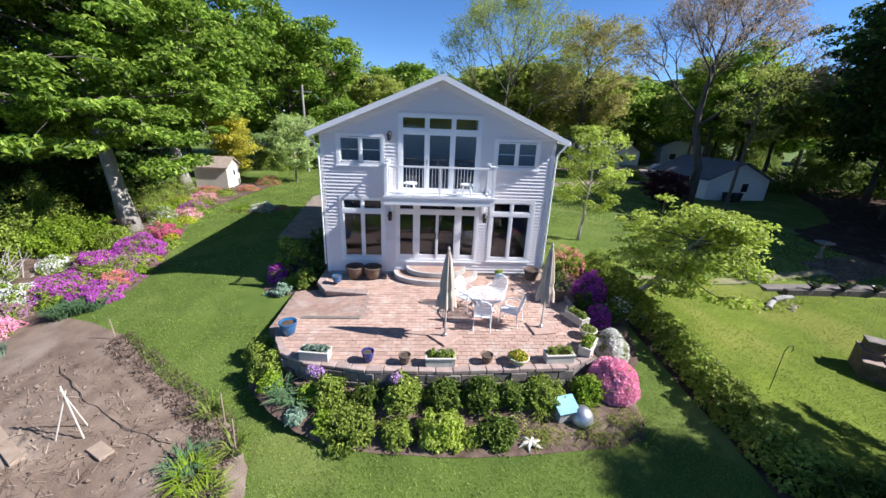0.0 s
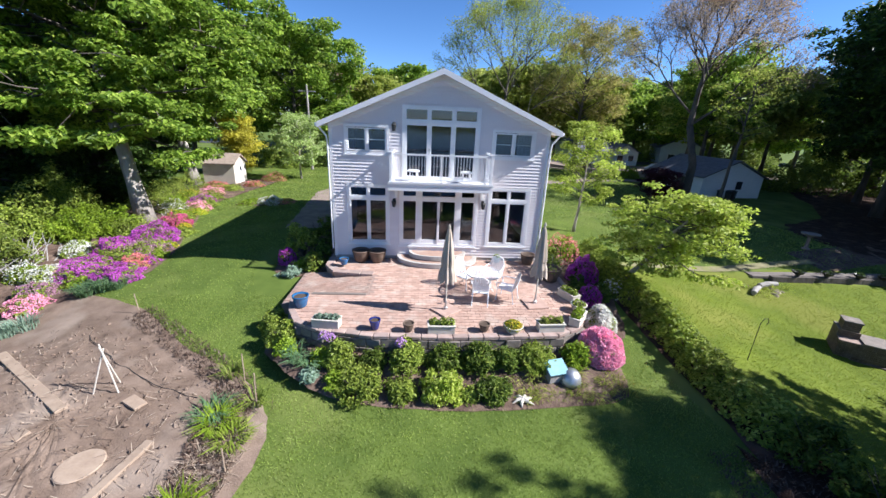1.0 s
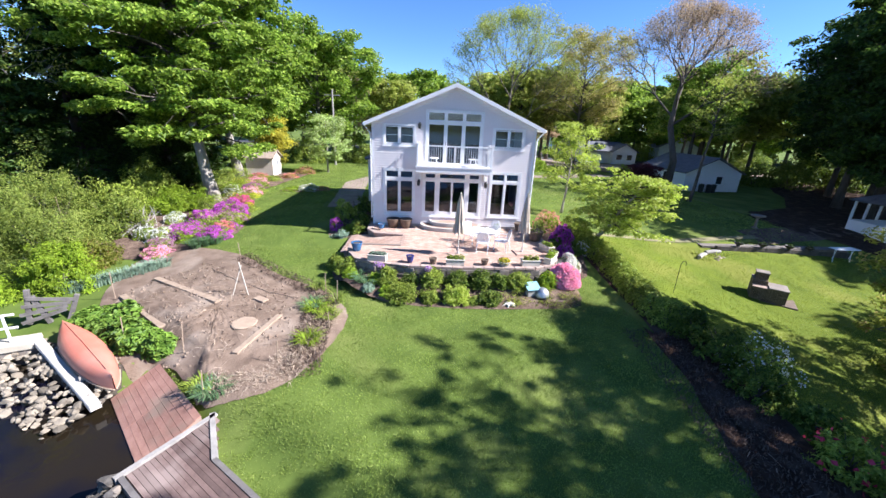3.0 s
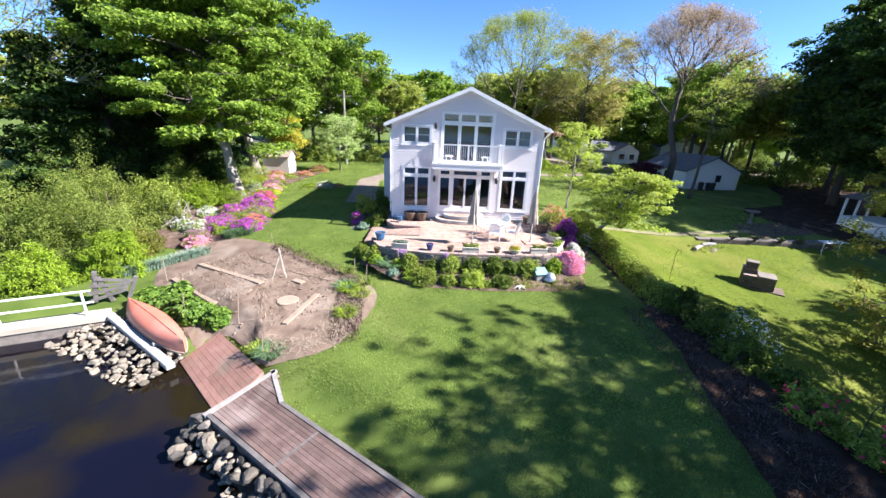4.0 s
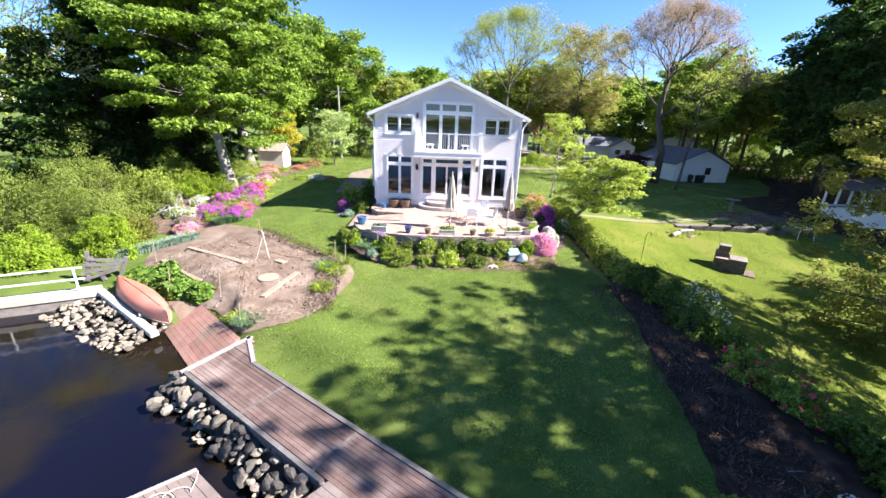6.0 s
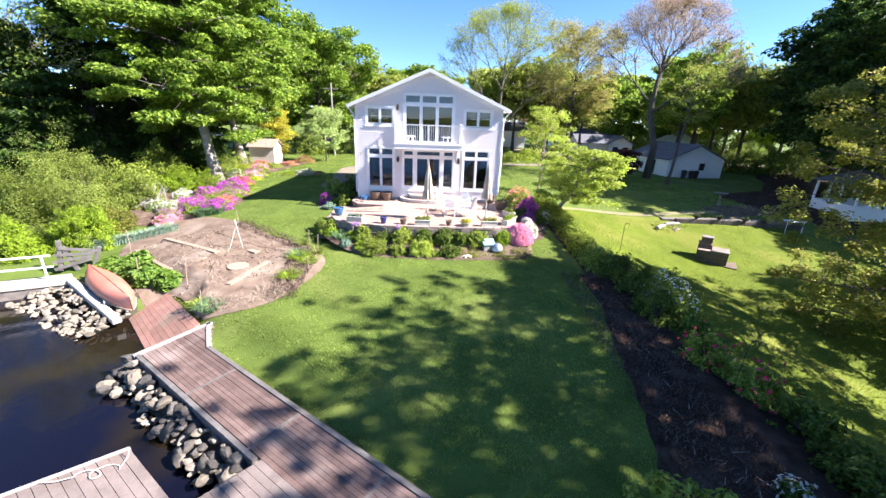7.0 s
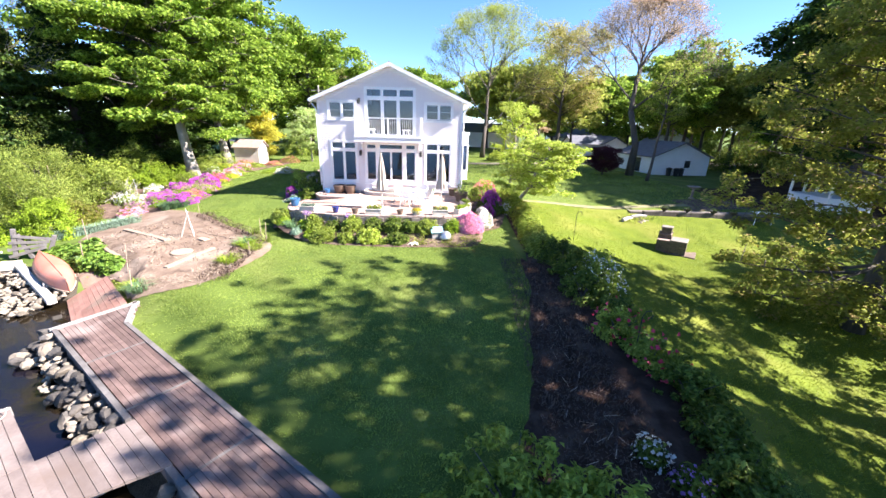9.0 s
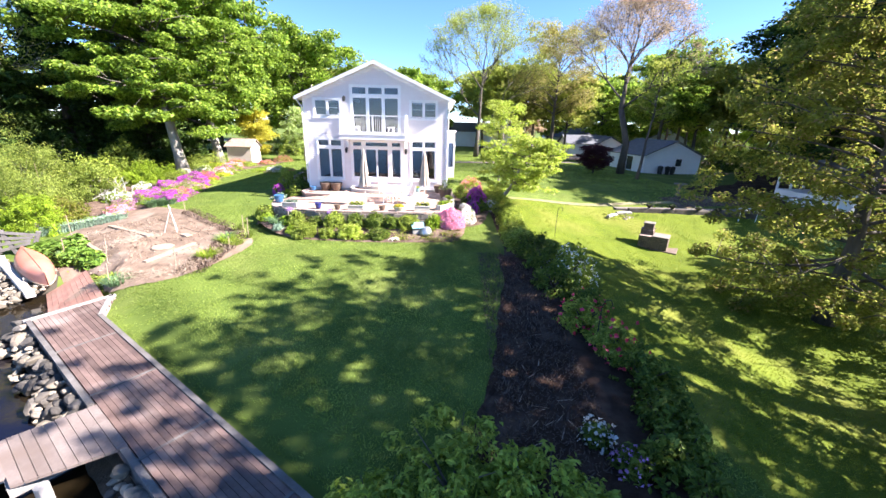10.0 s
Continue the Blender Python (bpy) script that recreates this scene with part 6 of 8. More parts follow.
part("ramp_bed", bm, M_JOINT, ramp)

# rocks
rock_meshes = []
for k in range(16):
    bm = bmesh.new()
    bmesh.ops.create_icosphere(bm, subdivisions=2, radius=0.5)
    sd = Vector(rng.random(3) * 40)
    cuts = [(Vector(q), 0.26 + 0.16 * rng.random()) for q in unit_rand(9)]
    for v in bm.verts:
        n_ = v.co.normalized()
        v.co = n_ * (0.52 + 0.2 * noise.noise(n_ * 1.4 + sd))
        for q, far_ in cuts:  # flat broken faces
            over = v.co.dot(q) - far_
            if over > 0:
                v.co -= q * over * 0.9
        v.co = Vector((v.co.x * 1.15, v.co.y * 0.85, v.co.z * (0.55 + 0.25 * (k % 3) / 2)))
    me = bpy.data.meshes.new("rock")
    bm.to_mesh(me)
    bm.free()
    me.materials.append(M_ROCK if k < 8 else M_PALEROCK)
    rock_meshes.append(me)


cobbles = bmesh.new()  # the small stones that fill the gaps between the rocks


def rock(x, y, z, s, group="shore rocks", label="rounded grey shore rock", pale=0):
    me = rock_meshes[int(rng.integers(8)) + 8 * pale]
    m = pose(x, y, z, rng.normal() * 18, rng.normal() * 18, rng.random() * 360) @ Matrix.Diagonal((s, s, s, 1))
    if s < 0.19:
        first = len(cobbles.verts)
        cobbles.from_mesh(me)
        cobbles.verts.ensure_lookup_table()
        for v in cobbles.verts[first:]:
            v.co = m @ v.co
        return
    ob = tagged(new("rock", me), label, "rock", group)
    ob.matrix_basis = m


bm = bmesh.new()  # the stony bed below the boardwalk
bed_rows = []
for i in range(75):
    u = -0.5 + i * 0.3
    bed_rows.append([bm.verts.new(shore(u, 0.05 - 1.75 * j / 7, -0.5 - 0.62 * j / 7 + 0.03 * noise.noise(Vector((u * 3, j, 0))))) for j in range(8)])
for a_, b_ in zip(bed_rows, bed_rows[1:]):
    for j in range(7):
        bm.faces.new((a_[j], a_[j + 1], b_[j + 1], b_[j]))
tagged(part("shore_bed", bm, M_BANK, None, "", True), "dark gravel bed under the shore rocks", "bank", kind="structure")
for u0, u1, rows_, step in ((-0.4, 5.3, 5, 0.205), (5.3, 10.4, 4, 0.23)):
    for k in range(int((u1 - u0) / step)):
        for j in range(rows_):
            s = 0.14 + 0.24 * rng.random() ** 2.2
            q = (j + rng.random() * 0.9) / rows_
            u = u0 + (k + rng.random() * 1.2) * step
            if 5.15 < u < 7.1:
                continue
            p = shore(u, -0.06 - (0.54 + 0.12 * math.sin(k * 0.7)) * q)
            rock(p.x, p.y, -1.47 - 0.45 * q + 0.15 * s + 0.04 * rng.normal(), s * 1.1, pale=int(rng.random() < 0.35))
for k in range(300):
    f, q = rng.random(), rng.random()
    a_ = Vector((-13.5, -10.15, 0)).lerp(Vector((-9.3, -12.3, 0)), f)
    p = a_ + Vector((0.45, 0.89, 0)) * (0.6 - 1.75 * q)
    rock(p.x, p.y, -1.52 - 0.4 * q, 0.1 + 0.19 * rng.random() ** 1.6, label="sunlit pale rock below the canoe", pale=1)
tagged(part("cobbles", cobbles, M_PALEROCK, None, "", False), "small pale cobbles between the shore rocks", "cobbles", kind="stuff")

# bulkhead with pipe rail
bulk = thing("bulkhead", "pale concrete bulkhead along the lake", "sea wall", kind="structure")
BA, BB = Vector((-40, -22.6, 0)), Vector((-12.9, -10.15, 0))
bd = (BB - BA).normalized()
bn = Vector((-bd.y, bd.x, 0))
m_ = Matrix.Translation(BA) @ Matrix.Rotation(math.atan2(bd.y, bd.x), 4, "Z")
bm = bmesh.new()
box(bm, 0, (BB - BA).length, 0.0, 0.62, -1.6, -1.38, m_, 0.02)
part("cap", bm, M_CAP, bulk)
bm = bmesh.new()
box(bm, 0, (BB - BA).length, 0.05, 0.4, -3.2, -1.6, m_)
part("face", bm, M_STONE, bulk)
rail = thing("pipe_rail", "white painted two-bar pipe railing on the bulkhead", "railing")
ln = (BB - BA).length
for z in (-0.92, -0.5):
    bm = bmesh.new()
    tube(bm, [m_ @ Vector((0, 0.25, z)), m_ @ Vector((ln - 0.3, 0.25, z))], 0.035, 8)
    part("bar", bm, M_METALWHITE, rail)
for k in range(8):
    bm = bmesh.new()
    q = ln - 0.55 - k * 2.1
    tube(bm, [m_ @ Vector((q, 0.25, -1.4)), m_ @ Vector((q, 0.25, -0.5))], 0.035, 8)
    part("post", bm, M_METALWHITE, rail)
# old gate of silvered boards at the end of the rail
gate = thing("old_gate", "weathered grey wooden boards and posts by the rail", "gate", (-14.2, -8.3, gz(-14.2, -8.3)), turn=30)
for k, (x, tilt, h) in enumerate(((-0.5, 8, 1.25), (0.0, -14, 1.1), (0.45, 22, 1.15))):
    bm = bmesh.new()
    box(bm, x - 0.07, x + 0.07, -0.07, 0.07, 0, h, Matrix.Rotation(radians(tilt), 4, "Y"), 0.01)
    part("post", bm, M_EDGING, gate)
for k in range(4):
    bm = bmesh.new()
    box(bm, -0.6, 0.6, -0.1, -0.07, 0.25 + k * 0.2, 0.37 + k * 0.2, Matrix.Rotation(radians(9 * k - 14), 4, "Y"))
    part("board", bm, M_EDGING, gate)

# pale launching slab and overturned canoe
bm = bmesh.new()
sl = Matrix.Translation((-11.1, -11.15, -1.55)) @ Matrix.Rotation(math.atan2(-2.7, 4.0), 4, "Z") @ Matrix.Rotation(radians(2.5), 4, "Y")
box(bm, -2.3, 2.2, -0.16, 0.08, -0.12, 0.06, sl, 0.02)
tagged(part("launching_slab", bm, M_CONCRETE, None), "pale concrete slab beside the canoe", "slab", kind="structure")
canoe = thing("canoe", "faded red canoe lying upside down on the rocks", "canoe", (-10.95, -10.62, -1.44), turn=math.degrees(math.atan2(-2.75, 3.75)))
bm = bmesh.new()
n_, m_n = 28, 12
rings = []
for i in range(n_ + 1):
    s = -1 + 2 * i / n_
    w_ = 0.43 * max(0.0, 1 - abs(s) ** 2.3) ** 0.75 + 0.012
    h_ = 0.36 + 0.1 * abs(s) ** 3
    rings.append([bm.verts.new((2.2 * s, w_ * math.cos(math.pi * j / m_n), h_ * math.sin(math.pi * j / m_n) ** 0.75 + 0.05 * (1 - abs(s)) - 0.1 * abs(s) ** 3)) for j in range(m_n + 1)])
for a_, b_ in zip(rings, rings[1:]):
    for j in range(m_n):
        bm.faces.new((a_[j], a_[j + 1], b_[j + 1], b_[j]))
part("hull", bm, M_CANOE, canoe, "", True)
for sy in (0, m_n):
    bm = bmesh.new()
    tube(bm, [(2.2 * (-1 + 2 * i / n_), (1 if sy == 0 else -1) * (0.43 * max(0.0, 1 - abs(-1 + 2 * i / n_) ** 2.3) ** 0.75 + 0.02), 0.05 * (1 - abs(-1 + 2 * i / n_)) - 0.1 * abs(-1 + 2 * i / n_) ** 3) for i in range(n_ + 1)], 0.022, 6)
    part("gunwale", bm, M_PLANK, canoe, "pale gunwale")
bm = bmesh.new()
tube(bm, [(2.15 * (-1 + 2 * i / n_), 0, 0.372 + 0.05 * (1 - abs(-1 + 2 * i / n_)) + 0.0 * i) for i in range(2, n_ - 1)], 0.014, 5)
part("keel", bm, M_CANOE, canoe)
for x in (-1.1, 1.1):
    bm = boxes([(x - 0.05, x + 0.05, -0.45, 0.45, -0.14, 0.02)], 0.01)
    part("support", bm, M_GREYWOOD, canoe)


# ---- vegetable garden and lawn things ----
def lying_board(x0, y0, x1, y1, w, label="pale path board on the soil"):
    a_, b_ = Vector((x0, y0, gz(x0, y0) + 0.085)), Vector((x1, y1, gz(x1, y1) + 0.085))
    d = b_ - a_
    bm = bmesh.new()
    ob = thing("path_board", label, "board", (a_ + b_) / 2, "garden path boards")
    box(bm, -d.length / 2, d.length / 2, -w / 2, w / 2, -0.05, 0.02, Matrix.Rotation(math.atan2(d.y, d.x), 4, "Z") @ Matrix.Rotation(-math.asin(d.z / d.length), 4, "Y"), 0.008)
    part("board", bm, M_PLANK, ob)


for r in ((-12.3, -5.7, -8.45, -8.2, 0.22), (-12.6, -7.1, -9.6, -9.4, 0.22), (-9.15, -10.05, -8.62, -8.75, 0.2), (-6.45, -11.15, -6.02, -9.05, 0.18), (-7.3, -7.85, -6.85, -8.1, 0.26)):
    lying_board(*r)
disc = thing("stepping_disc", "flat round pale stepping disc in the soil", "stepping stone", (-6.9, -9.6, gz(-6.9, -9.6) + 0.075))
bm = bmesh.new()
lathe(bm, [(0.36, -0.03), (0.38, 0.0), (0.36, 0.02), (0.02, 0.025)], 24)
part("disc", bm, M_PLANK, disc)
tripod = thing("pole_tripod", "three leaning pale garden poles tied on top", "garden poles", (-7.95, -7.5, gz(-7.95, -7.5)))
for k, (x, y) in enumerate(((-0.28, -0.2), (0.05, 0.25), (0.3, -0.15))):
    bm = bmesh.new()
    tube(bm, [(x, y, -0.05), (x * -0.12 + 0.05, y * -0.12, 1.15 + 0.06 * k)], 0.016, 7)
    part("pole", bm, M_PLANTER, tripod)
# dark drip hoses
for row in (((-10.3, -5.2), (-8.6, -6.5), (-7.0, -7.4), (-5.6, -7.9)),):
    bm = bmesh.new()
    pts_ = []
    for (xa, ya), (xb, yb) in zip(row, row[1:]):
        for i in range(6):
            x, y = xa + (xb - xa) * i / 6 + 0.025 * rng.normal(), ya + (yb - ya) * i / 6 + 0.025 * rng.normal()
            pts_.append((x, y, gz(x, y) + 0.06))
    tube(bm, pts_, 0.009, 6)
    tagged(part("drip_hose", bm, M_BLACK, None), "dark hose lying on the garden soil", "hose", "garden hoses")
for x, y, h in ((-4.4, -8.0, 0.9), (-8.1, -10.8, 1.0), (-6.6, -12.5, 0.8), (-5.2, -11.4, 0.7), (-10.2, -10.2, 1.0), (-12.8, -7.2, 1.1), (-18.1, -2.9, 2.6), (-4.2, -9.8, 0.6), (-5.0, -7.2, 0.8), (-9.6, -4.1, 0.7)):
    st = thing("garden_stake", "thin pale stake in the garden", "stake", (x, y, gz(x, y)), "garden stakes")
    bm = bmesh.new()
    tube(bm, [(0, 0, -0.1), (0.06 * rng.normal(), 0.06 * rng.normal(), h)], 0.014, 5)
    part("stick", bm, M_PLANK, st)
# clods
bm = bmesh.new()
for k in range(700):
    a_, q = rng.random() * 6.283, math.sqrt(rng.random())
    x, y = -8.9 + 4.2 * q * math.cos(a_), -8.1 + 3.6 * q * math.sin(a_)
    if y > -4.9 - 0.62 * (x + 9.6) or y > -3.2:
        continue
    s = 0.02 + 0.045 * rng.random() ** 2
    c = Vector((x, y, gz(x, y) + 0.05))
    vs = [bm.verts.new(c + Vector(rng.normal(size=3) * 0.25 + d_) * s) for d_ in ((1, 0, 0), (-1, 0, 0), (0, 1, 0), (0, -1, 0), (0, 0, 1), (0, 0, -1))]
    for f in ((0, 2, 4), (2, 1, 4), (1, 3, 4), (3, 0, 4), (2, 0, 5), (1, 2, 5), (3, 1, 5), (0, 3, 5)):
        bm.faces.new([vs[i] for i in f])
tagged(part("soil_clods", bm, M_SOIL, None), "scattered brown clods on the garden soil", "soil", kind="stuff")


def litter(name, label, n, area, material, length=0.3, width=0.02, lift=0.05):
    """Loose dry stalks lying about inside a band."""
    (xa, ya), (xb, yb), w_ = area
    f, s = rng.random(n), rng.uniform(-1, 1, n) * w_
    d = np.array([xb - xa, yb - ya])
    nrm_ = np.array([-d[1], d[0]]) / np.linalg.norm(d)
    xy = np.array([xa, ya]) + f[:, None] * d + s[:, None] * nrm_
    a_ = rng.random(n) * 6.283
    dx, dy = np.cos(a_) * length * (0.4 + 0.8 * rng.random(n)), np.sin(a_) * length * (0.4 + 0.8 * rng.random(n))
    z = ground_z(xy[:, 0], xy[:, 1]) + lift
    p0 = np.stack([xy[:, 0], xy[:, 1], z + 0.05 * rng.random(n)], 1)
    p1 = np.stack([xy[:, 0] + dx, xy[:, 1] + dy, ground_z(xy[:, 0] + dx, xy[:, 1] + dy) + lift + 0.12 * rng.random(n)], 1)
    sd = np.stack([-np.sin(a_), np.cos(a_), a_ * 0], 1) * width
    v = np.stack([p0 - sd, p0 + sd, p1 + sd * 0.4, p1 - sd * 0.4], 1).reshape(-1, 3)
    ob = new(name, mesh_from(name, v, np.arange(4 * n).reshape(n, 4), material))
    tagged(ob, label, "plant litter", kind="stuff")


M_STRAW = foliage("dry_straw", (0.28, 0.20, 0.14), (0.50, 0.41, 0.31), glow=0.1, spread=0.15)
M_CHIP = foliage("bark_chip", (0.035, 0.021, 0.016), (0.13, 0.085, 0.06), glow=0.0, spread=0.2)
litter("dry_stalks", "pale dry stalks along the garden's edge", 900, ((-4.5, -9.2), (-5.0, -12.2), 0.5), M_STRAW, 0.22, 0.006)
litter("dry_stalks", "pale dry stalks along the garden's edge", 300, ((-5.0, -12.2), (-6.6, -12.2), 0.35), M_STRAW, 0.22, 0.006)
litter("garden_twigs", "dry twigs and stems on the garden soil", 420, ((-12.0, -6.2), (-5.4, -10.2), 2.0), M_STRAW, 0.26, 0.007)
litter("garden_twigs", "brown twigs and stems on the garden soil", 330, ((-12.0, -5.6), (-4.8, -9.6), 2.0), M_CHIP, 0.3, 0.006)
litter("bark_chips", "brown bark chips along the garden's edge", 2500, ((-5.0, -7.4), (-4.4, -12.0), 0.5), M_CHIP, 0.07, 0.014)
litter("bark_chips", "brown bark chips along the garden's edge", 1500, ((-9.6, -4.1), (-5.0, -7.4), 0.4), M_CHIP, 0.07, 0.014)
litter("bark_chips", "brown bark chips on the flower bed", 2600, ((-3.6, -6.9), (4.4, -7.3), 0.4), M_CHIP, 0.06, 0.012)
litter("bark_chips", "brown bark chips under the hedge", 5500, ((6.3, -9.5), (5.9, -19.0), 1.0), M_CHIP, 0.06, 0.012)
litter("dry_stalks", "pale dry twigs on the shaded mulch", 24, ((6.2, -14.0), (5.8, -18.6), 0.5), M_STRAW, 0.3, 0.008)

for x, y, r, h, l, n_ in ((-4.9, -8.6, 0.3, 0.34, L_LIME, 160), (-4.45, -9.0, 0.3, 0.32, L_PEONY, 140), (-4.65, -10.5, 0.25, 0.4, L_LIME, 110), (-6.4, -12.4, 0.34, 0.3, L_BLUEGRASS, 200), (-6.8, -12.2, 0.26, 0.26, L_PEONY, 130), (-5.2, -8.3, 0.3, 0.35, L_BLUEGRASS, 120), (-4.4, -8.0, 0.15, 0.5, L_WILLOW, 50), (-5.4, -7.0, 0.2, 0.45, L_WILLOW, 60)):
    blades("garden_clump", "clump of green bulb leaves at the garden's edge", x, y, r, h, l, n_, 0.024, group="garden clumps", droop=0.75)
for k in range(9):
    f = k / 8
    x, y = -15.3 + 2.4 * f, -6.2 + 1.8 * f
    blades("onion_row", "grey-green tuft in the herb row", x, y, 0.38, 0.42, L_SILVER, 170, 0.022, group="herb row", droop=0.3)
for x, y, r in ((-12.6, -8.4, 0.7), (-11.6, -9.2, 0.7), (-10.6, -9.6, 0.65), (-9.7, -10.2, 0.6), (-12.4, -9.1, 0.5), (-8.9, -10.5, 0.45), (-11.4, -8.5, 0.5)):
    shrub("rhubarb", "broad-leaved green rhubarb clump beside the canoe", x, y, r, r, 0.6, L_RHUBARB, int(1100 * r), 0.2, category="plant", group="rhubarb clumps", upright=0.9)

# brick barbecue on the far lawn
bx, by = 15.25, -4.25
bbq = thing("barbecue", "old dark brick barbecue with chimney on the lawn", "barbecue", (bx, by, gz(bx, by) - 0.05), turn=-36)
bbq.matrix_basis = bbq.matrix_basis @ Matrix.Diagonal((1.0, 1.0, 0.98, 1))
part("pad", boxes([(-0.72, 1.15, -0.6, 0.6, -0.1, 0.05)], 0.02), M_BRICK, bbq, "dark brick pad")
bm = boxes([(-0.66, 0.66, -0.5, 0.5, 0.05, 0.70), (-0.66, -0.1, -0.1, 0.5, 0.70, 0.94), (-0.58, -0.14, -0.04, 0.4, 0.94, 1.26)])
part("core", bm, M_JOINT, bbq)
for lvl in range(15):
    z0_ = 0.06 + lvl * 0.08
    x0_, x1_, y0_, y1_ = (-0.68, 0.68, -0.52, 0.52) if lvl < 8 else (-0.68, -0.08, -0.12, 0.52) if lvl < 11 else (-0.6, -0.12, -0.06, 0.42)
    off = 0.11 * (lvl % 2)
    for face in range(4):
        a_, b_ = ((x0_, x1_), (y0_, y1_))[face % 2]
        t = a_ - off
        while t < b_ - 0.03:
            s0, s1 = max(t, a_) + 0.004, min(t + 0.215, b_) - 0.004
            if s1 - s0 > 0.03:
                bm = bmesh.new()
                if face % 2 == 0:
                    yy = y0_ if face == 0 else y1_
                    box(bm, s0, s1, min(yy, yy + (0.03 if face == 0 else -0.03)), max(yy, yy + (0.03 if face == 0 else -0.03)), z0_, z0_ + 0.07)
                else:
                    xx = x1_ if face == 1 else x0_
                    box(bm, min(xx, xx + (-0.03 if face == 1 else 0.03)), max(xx, xx + (-0.03 if face == 1 else 0.03)), s0, s1, z0_, z0_ + 0.07)
                part("brick", bm, M_BRICK, bbq)
            t += 0.22
part("grate", boxes([(-0.06, 0.7, -0.54, 0.4, 0.705, 0.76)], 0.01), M_STONE, bbq, "pale stone hearth slab")
part("chimney_cap", boxes([(-0.63, -0.09, -0.09, 0.45, 1.265, 1.32)], 0.01), M_STONE, bbq)
part("shoulder_slab", boxes([(-0.7, -0.605, -0.14, 0.54, 0.945, 0.985), (-0.605, -0.06, 0.425, 0.54, 0.945, 0.985)], 0.008), M_STONE, bbq)

# timber edging with dark bowls, rock pile, bird bath
edge_ = thing("timber_edging", "low dark timber edging across the lawn", "edging", kind="structure")
for k in range(4):
    x = 15.9 + k * 2.15
    y = 0.35 + 0.07 * k
    bm = bmesh.new()
    box(bm, 0.02, 2.13, -0.12, 0.12, gz(x + 1, y) - 0.2, gz(x + 1, y) + 0.26, Matrix.Translation((x, y, 0)), 0.015)
    part("sleeper", bm, M_DARKBARK, edge_)
bm = boxes([(15.2, 24.3, 0.5, 1.1, gz(18, 0.8) - 0.4, gz(18, 0.8) + 0.1)])
part("ledge", bm, M_STONE, edge_, "grey stone ledge")
for x in (17.3, 18.8, 20.5, 21.8):
    bowl = thing("planter_bowl", "small dark bowl on the timber edging", "planter", (x, 0.42, gz(x, 0.4) + 0.26), "dark bowls")
    bm = bmesh.new()
    lathe(bm, [(0.1, 0.0), (0.08, 0.05), (0.2, 0.14), (0.26, 0.24), (0.22, 0.24), (0.1, 0.16)], 14)
    part("bowl", bm, M_BLACK, bowl)
    shrub("bowl_plant", "small dark plant in a bowl", x, 0.42, 0.2, 0.2, 0.18, L_DARK, 60, 0.1, z=gz(x, 0.4) + 0.44, category="plant", group="bowl plants")
for k in range(9):
    x, y = 14.3 + 1.9 * rng.random(), -0.75 + 0.75 * rng.random()
    rock(x, y, gz(x, y) - 0.05, 0.24 + 0.2 * rng.random(), "lawn rocks", "weathered flat pale rock on the lawn", 1)
for x, y, a_ in ((14.6, -0.45, 38), (15.5, -0.05, 12)):
    log_ = thing("weathered_log", "short weathered grey log on the lawn", "log", (x, y, gz(x, y) + 0.08), "lawn logs", turn=a_)
    bm = bmesh.new()
    tube(bm, [(-0.55, 0, 0), (0, 0.04, 0.02), (0.5, -0.02, 0.01)], [0.11, 0.13, 0.1], 9)
    part("trunk", bm, M_GREYWOOD, log_)
for k in range(7):
    x, y = 14.2 + 2.2 * rng.random(), -0.9 + 1.0 * rng.random()
    blades("lawn_tuft", "dry grass tuft among the lawn rocks", x, y, 0.16, 0.24, L_WOOD, 36, 0.014, group="lawn tufts", droop=0.7)
bath = thing("bird_bath", "grey stone bird bath on the shaded lawn", "bird bath", (21.2, 3.9, gz(21.2, 3.9)))
bm = bmesh.new()
lathe(bm, [(0.2, 0.0), (0.2, 0.06), (0.09, 0.12), (0.08, 0.7), (0.16, 0.76)], 14)
part("pedestal", bm, M_STONE, bath)
bm = bmesh.new()
lathe(bm, [(0.14, 0.76), (0.42, 0.86), (0.44, 0.92), (0.4, 0.92), (0.1, 0.82)], 20)
part("basin", bm, M_STONE, bath)
for x, y, h in ((9.4, -5.9, 1.3), (7.6, -15.6, 1.2)):
    hk = thing("shepherd_hook", "thin dark iron garden hook", "garden hook", (x, y, gz(x, y)), "garden hooks")
    bm = bmesh.new()
    tube(bm, [(0, 0, -0.1), (0, 0, h), (0.06, 0, h + 0.14), (0.18, 0, h + 0.16), (0.24, 0, h + 0.04), (0.2, 0, h - 0.04)], 0.011, 6)
    part("rod", bm, M_BLACK, hk)
# folding trestle and porch beyond the lawn
tre = thing("folding_table", "white folding table with crossed legs", "table", (23.6, 0.1, gz(23.6, 0.1)), turn=5)
part("top", boxes([(-0.75, 0.75, -0.3, 0.3, 0.74, 0.78)], 0.008), M_METALWHITE, tre)
for x in (-0.6, 0.6):
    for s in (-1, 1):
        bm = bmesh.new()
        tube(bm, [(x - 0.22 * s, -0.2 * s, 0), (x + 0.22 * s, 0.2 * s, 0.74)], 0.02, 6)
        part("leg", bm, M_METALWHITE, tre)
por = thing("garden_house", "small white screened garden house with grey roof", "garden house", (31.5, 4.2, gz(31, 4)))
part("base", boxes([(-1.6, 1.6, -1.6, 1.6, -0.8, 0.9)]), M_GARAGE, por)
for x in (-1.55, -0.5, 0.5, 1.55):
    for y in (-1.55, 1.55):
        part("post", boxes([(x - 0.06, x + 0.06, y - 0.06, y + 0.06, 0.9, 2.3)]), M_WHITE, por)
bm = bmesh.new()
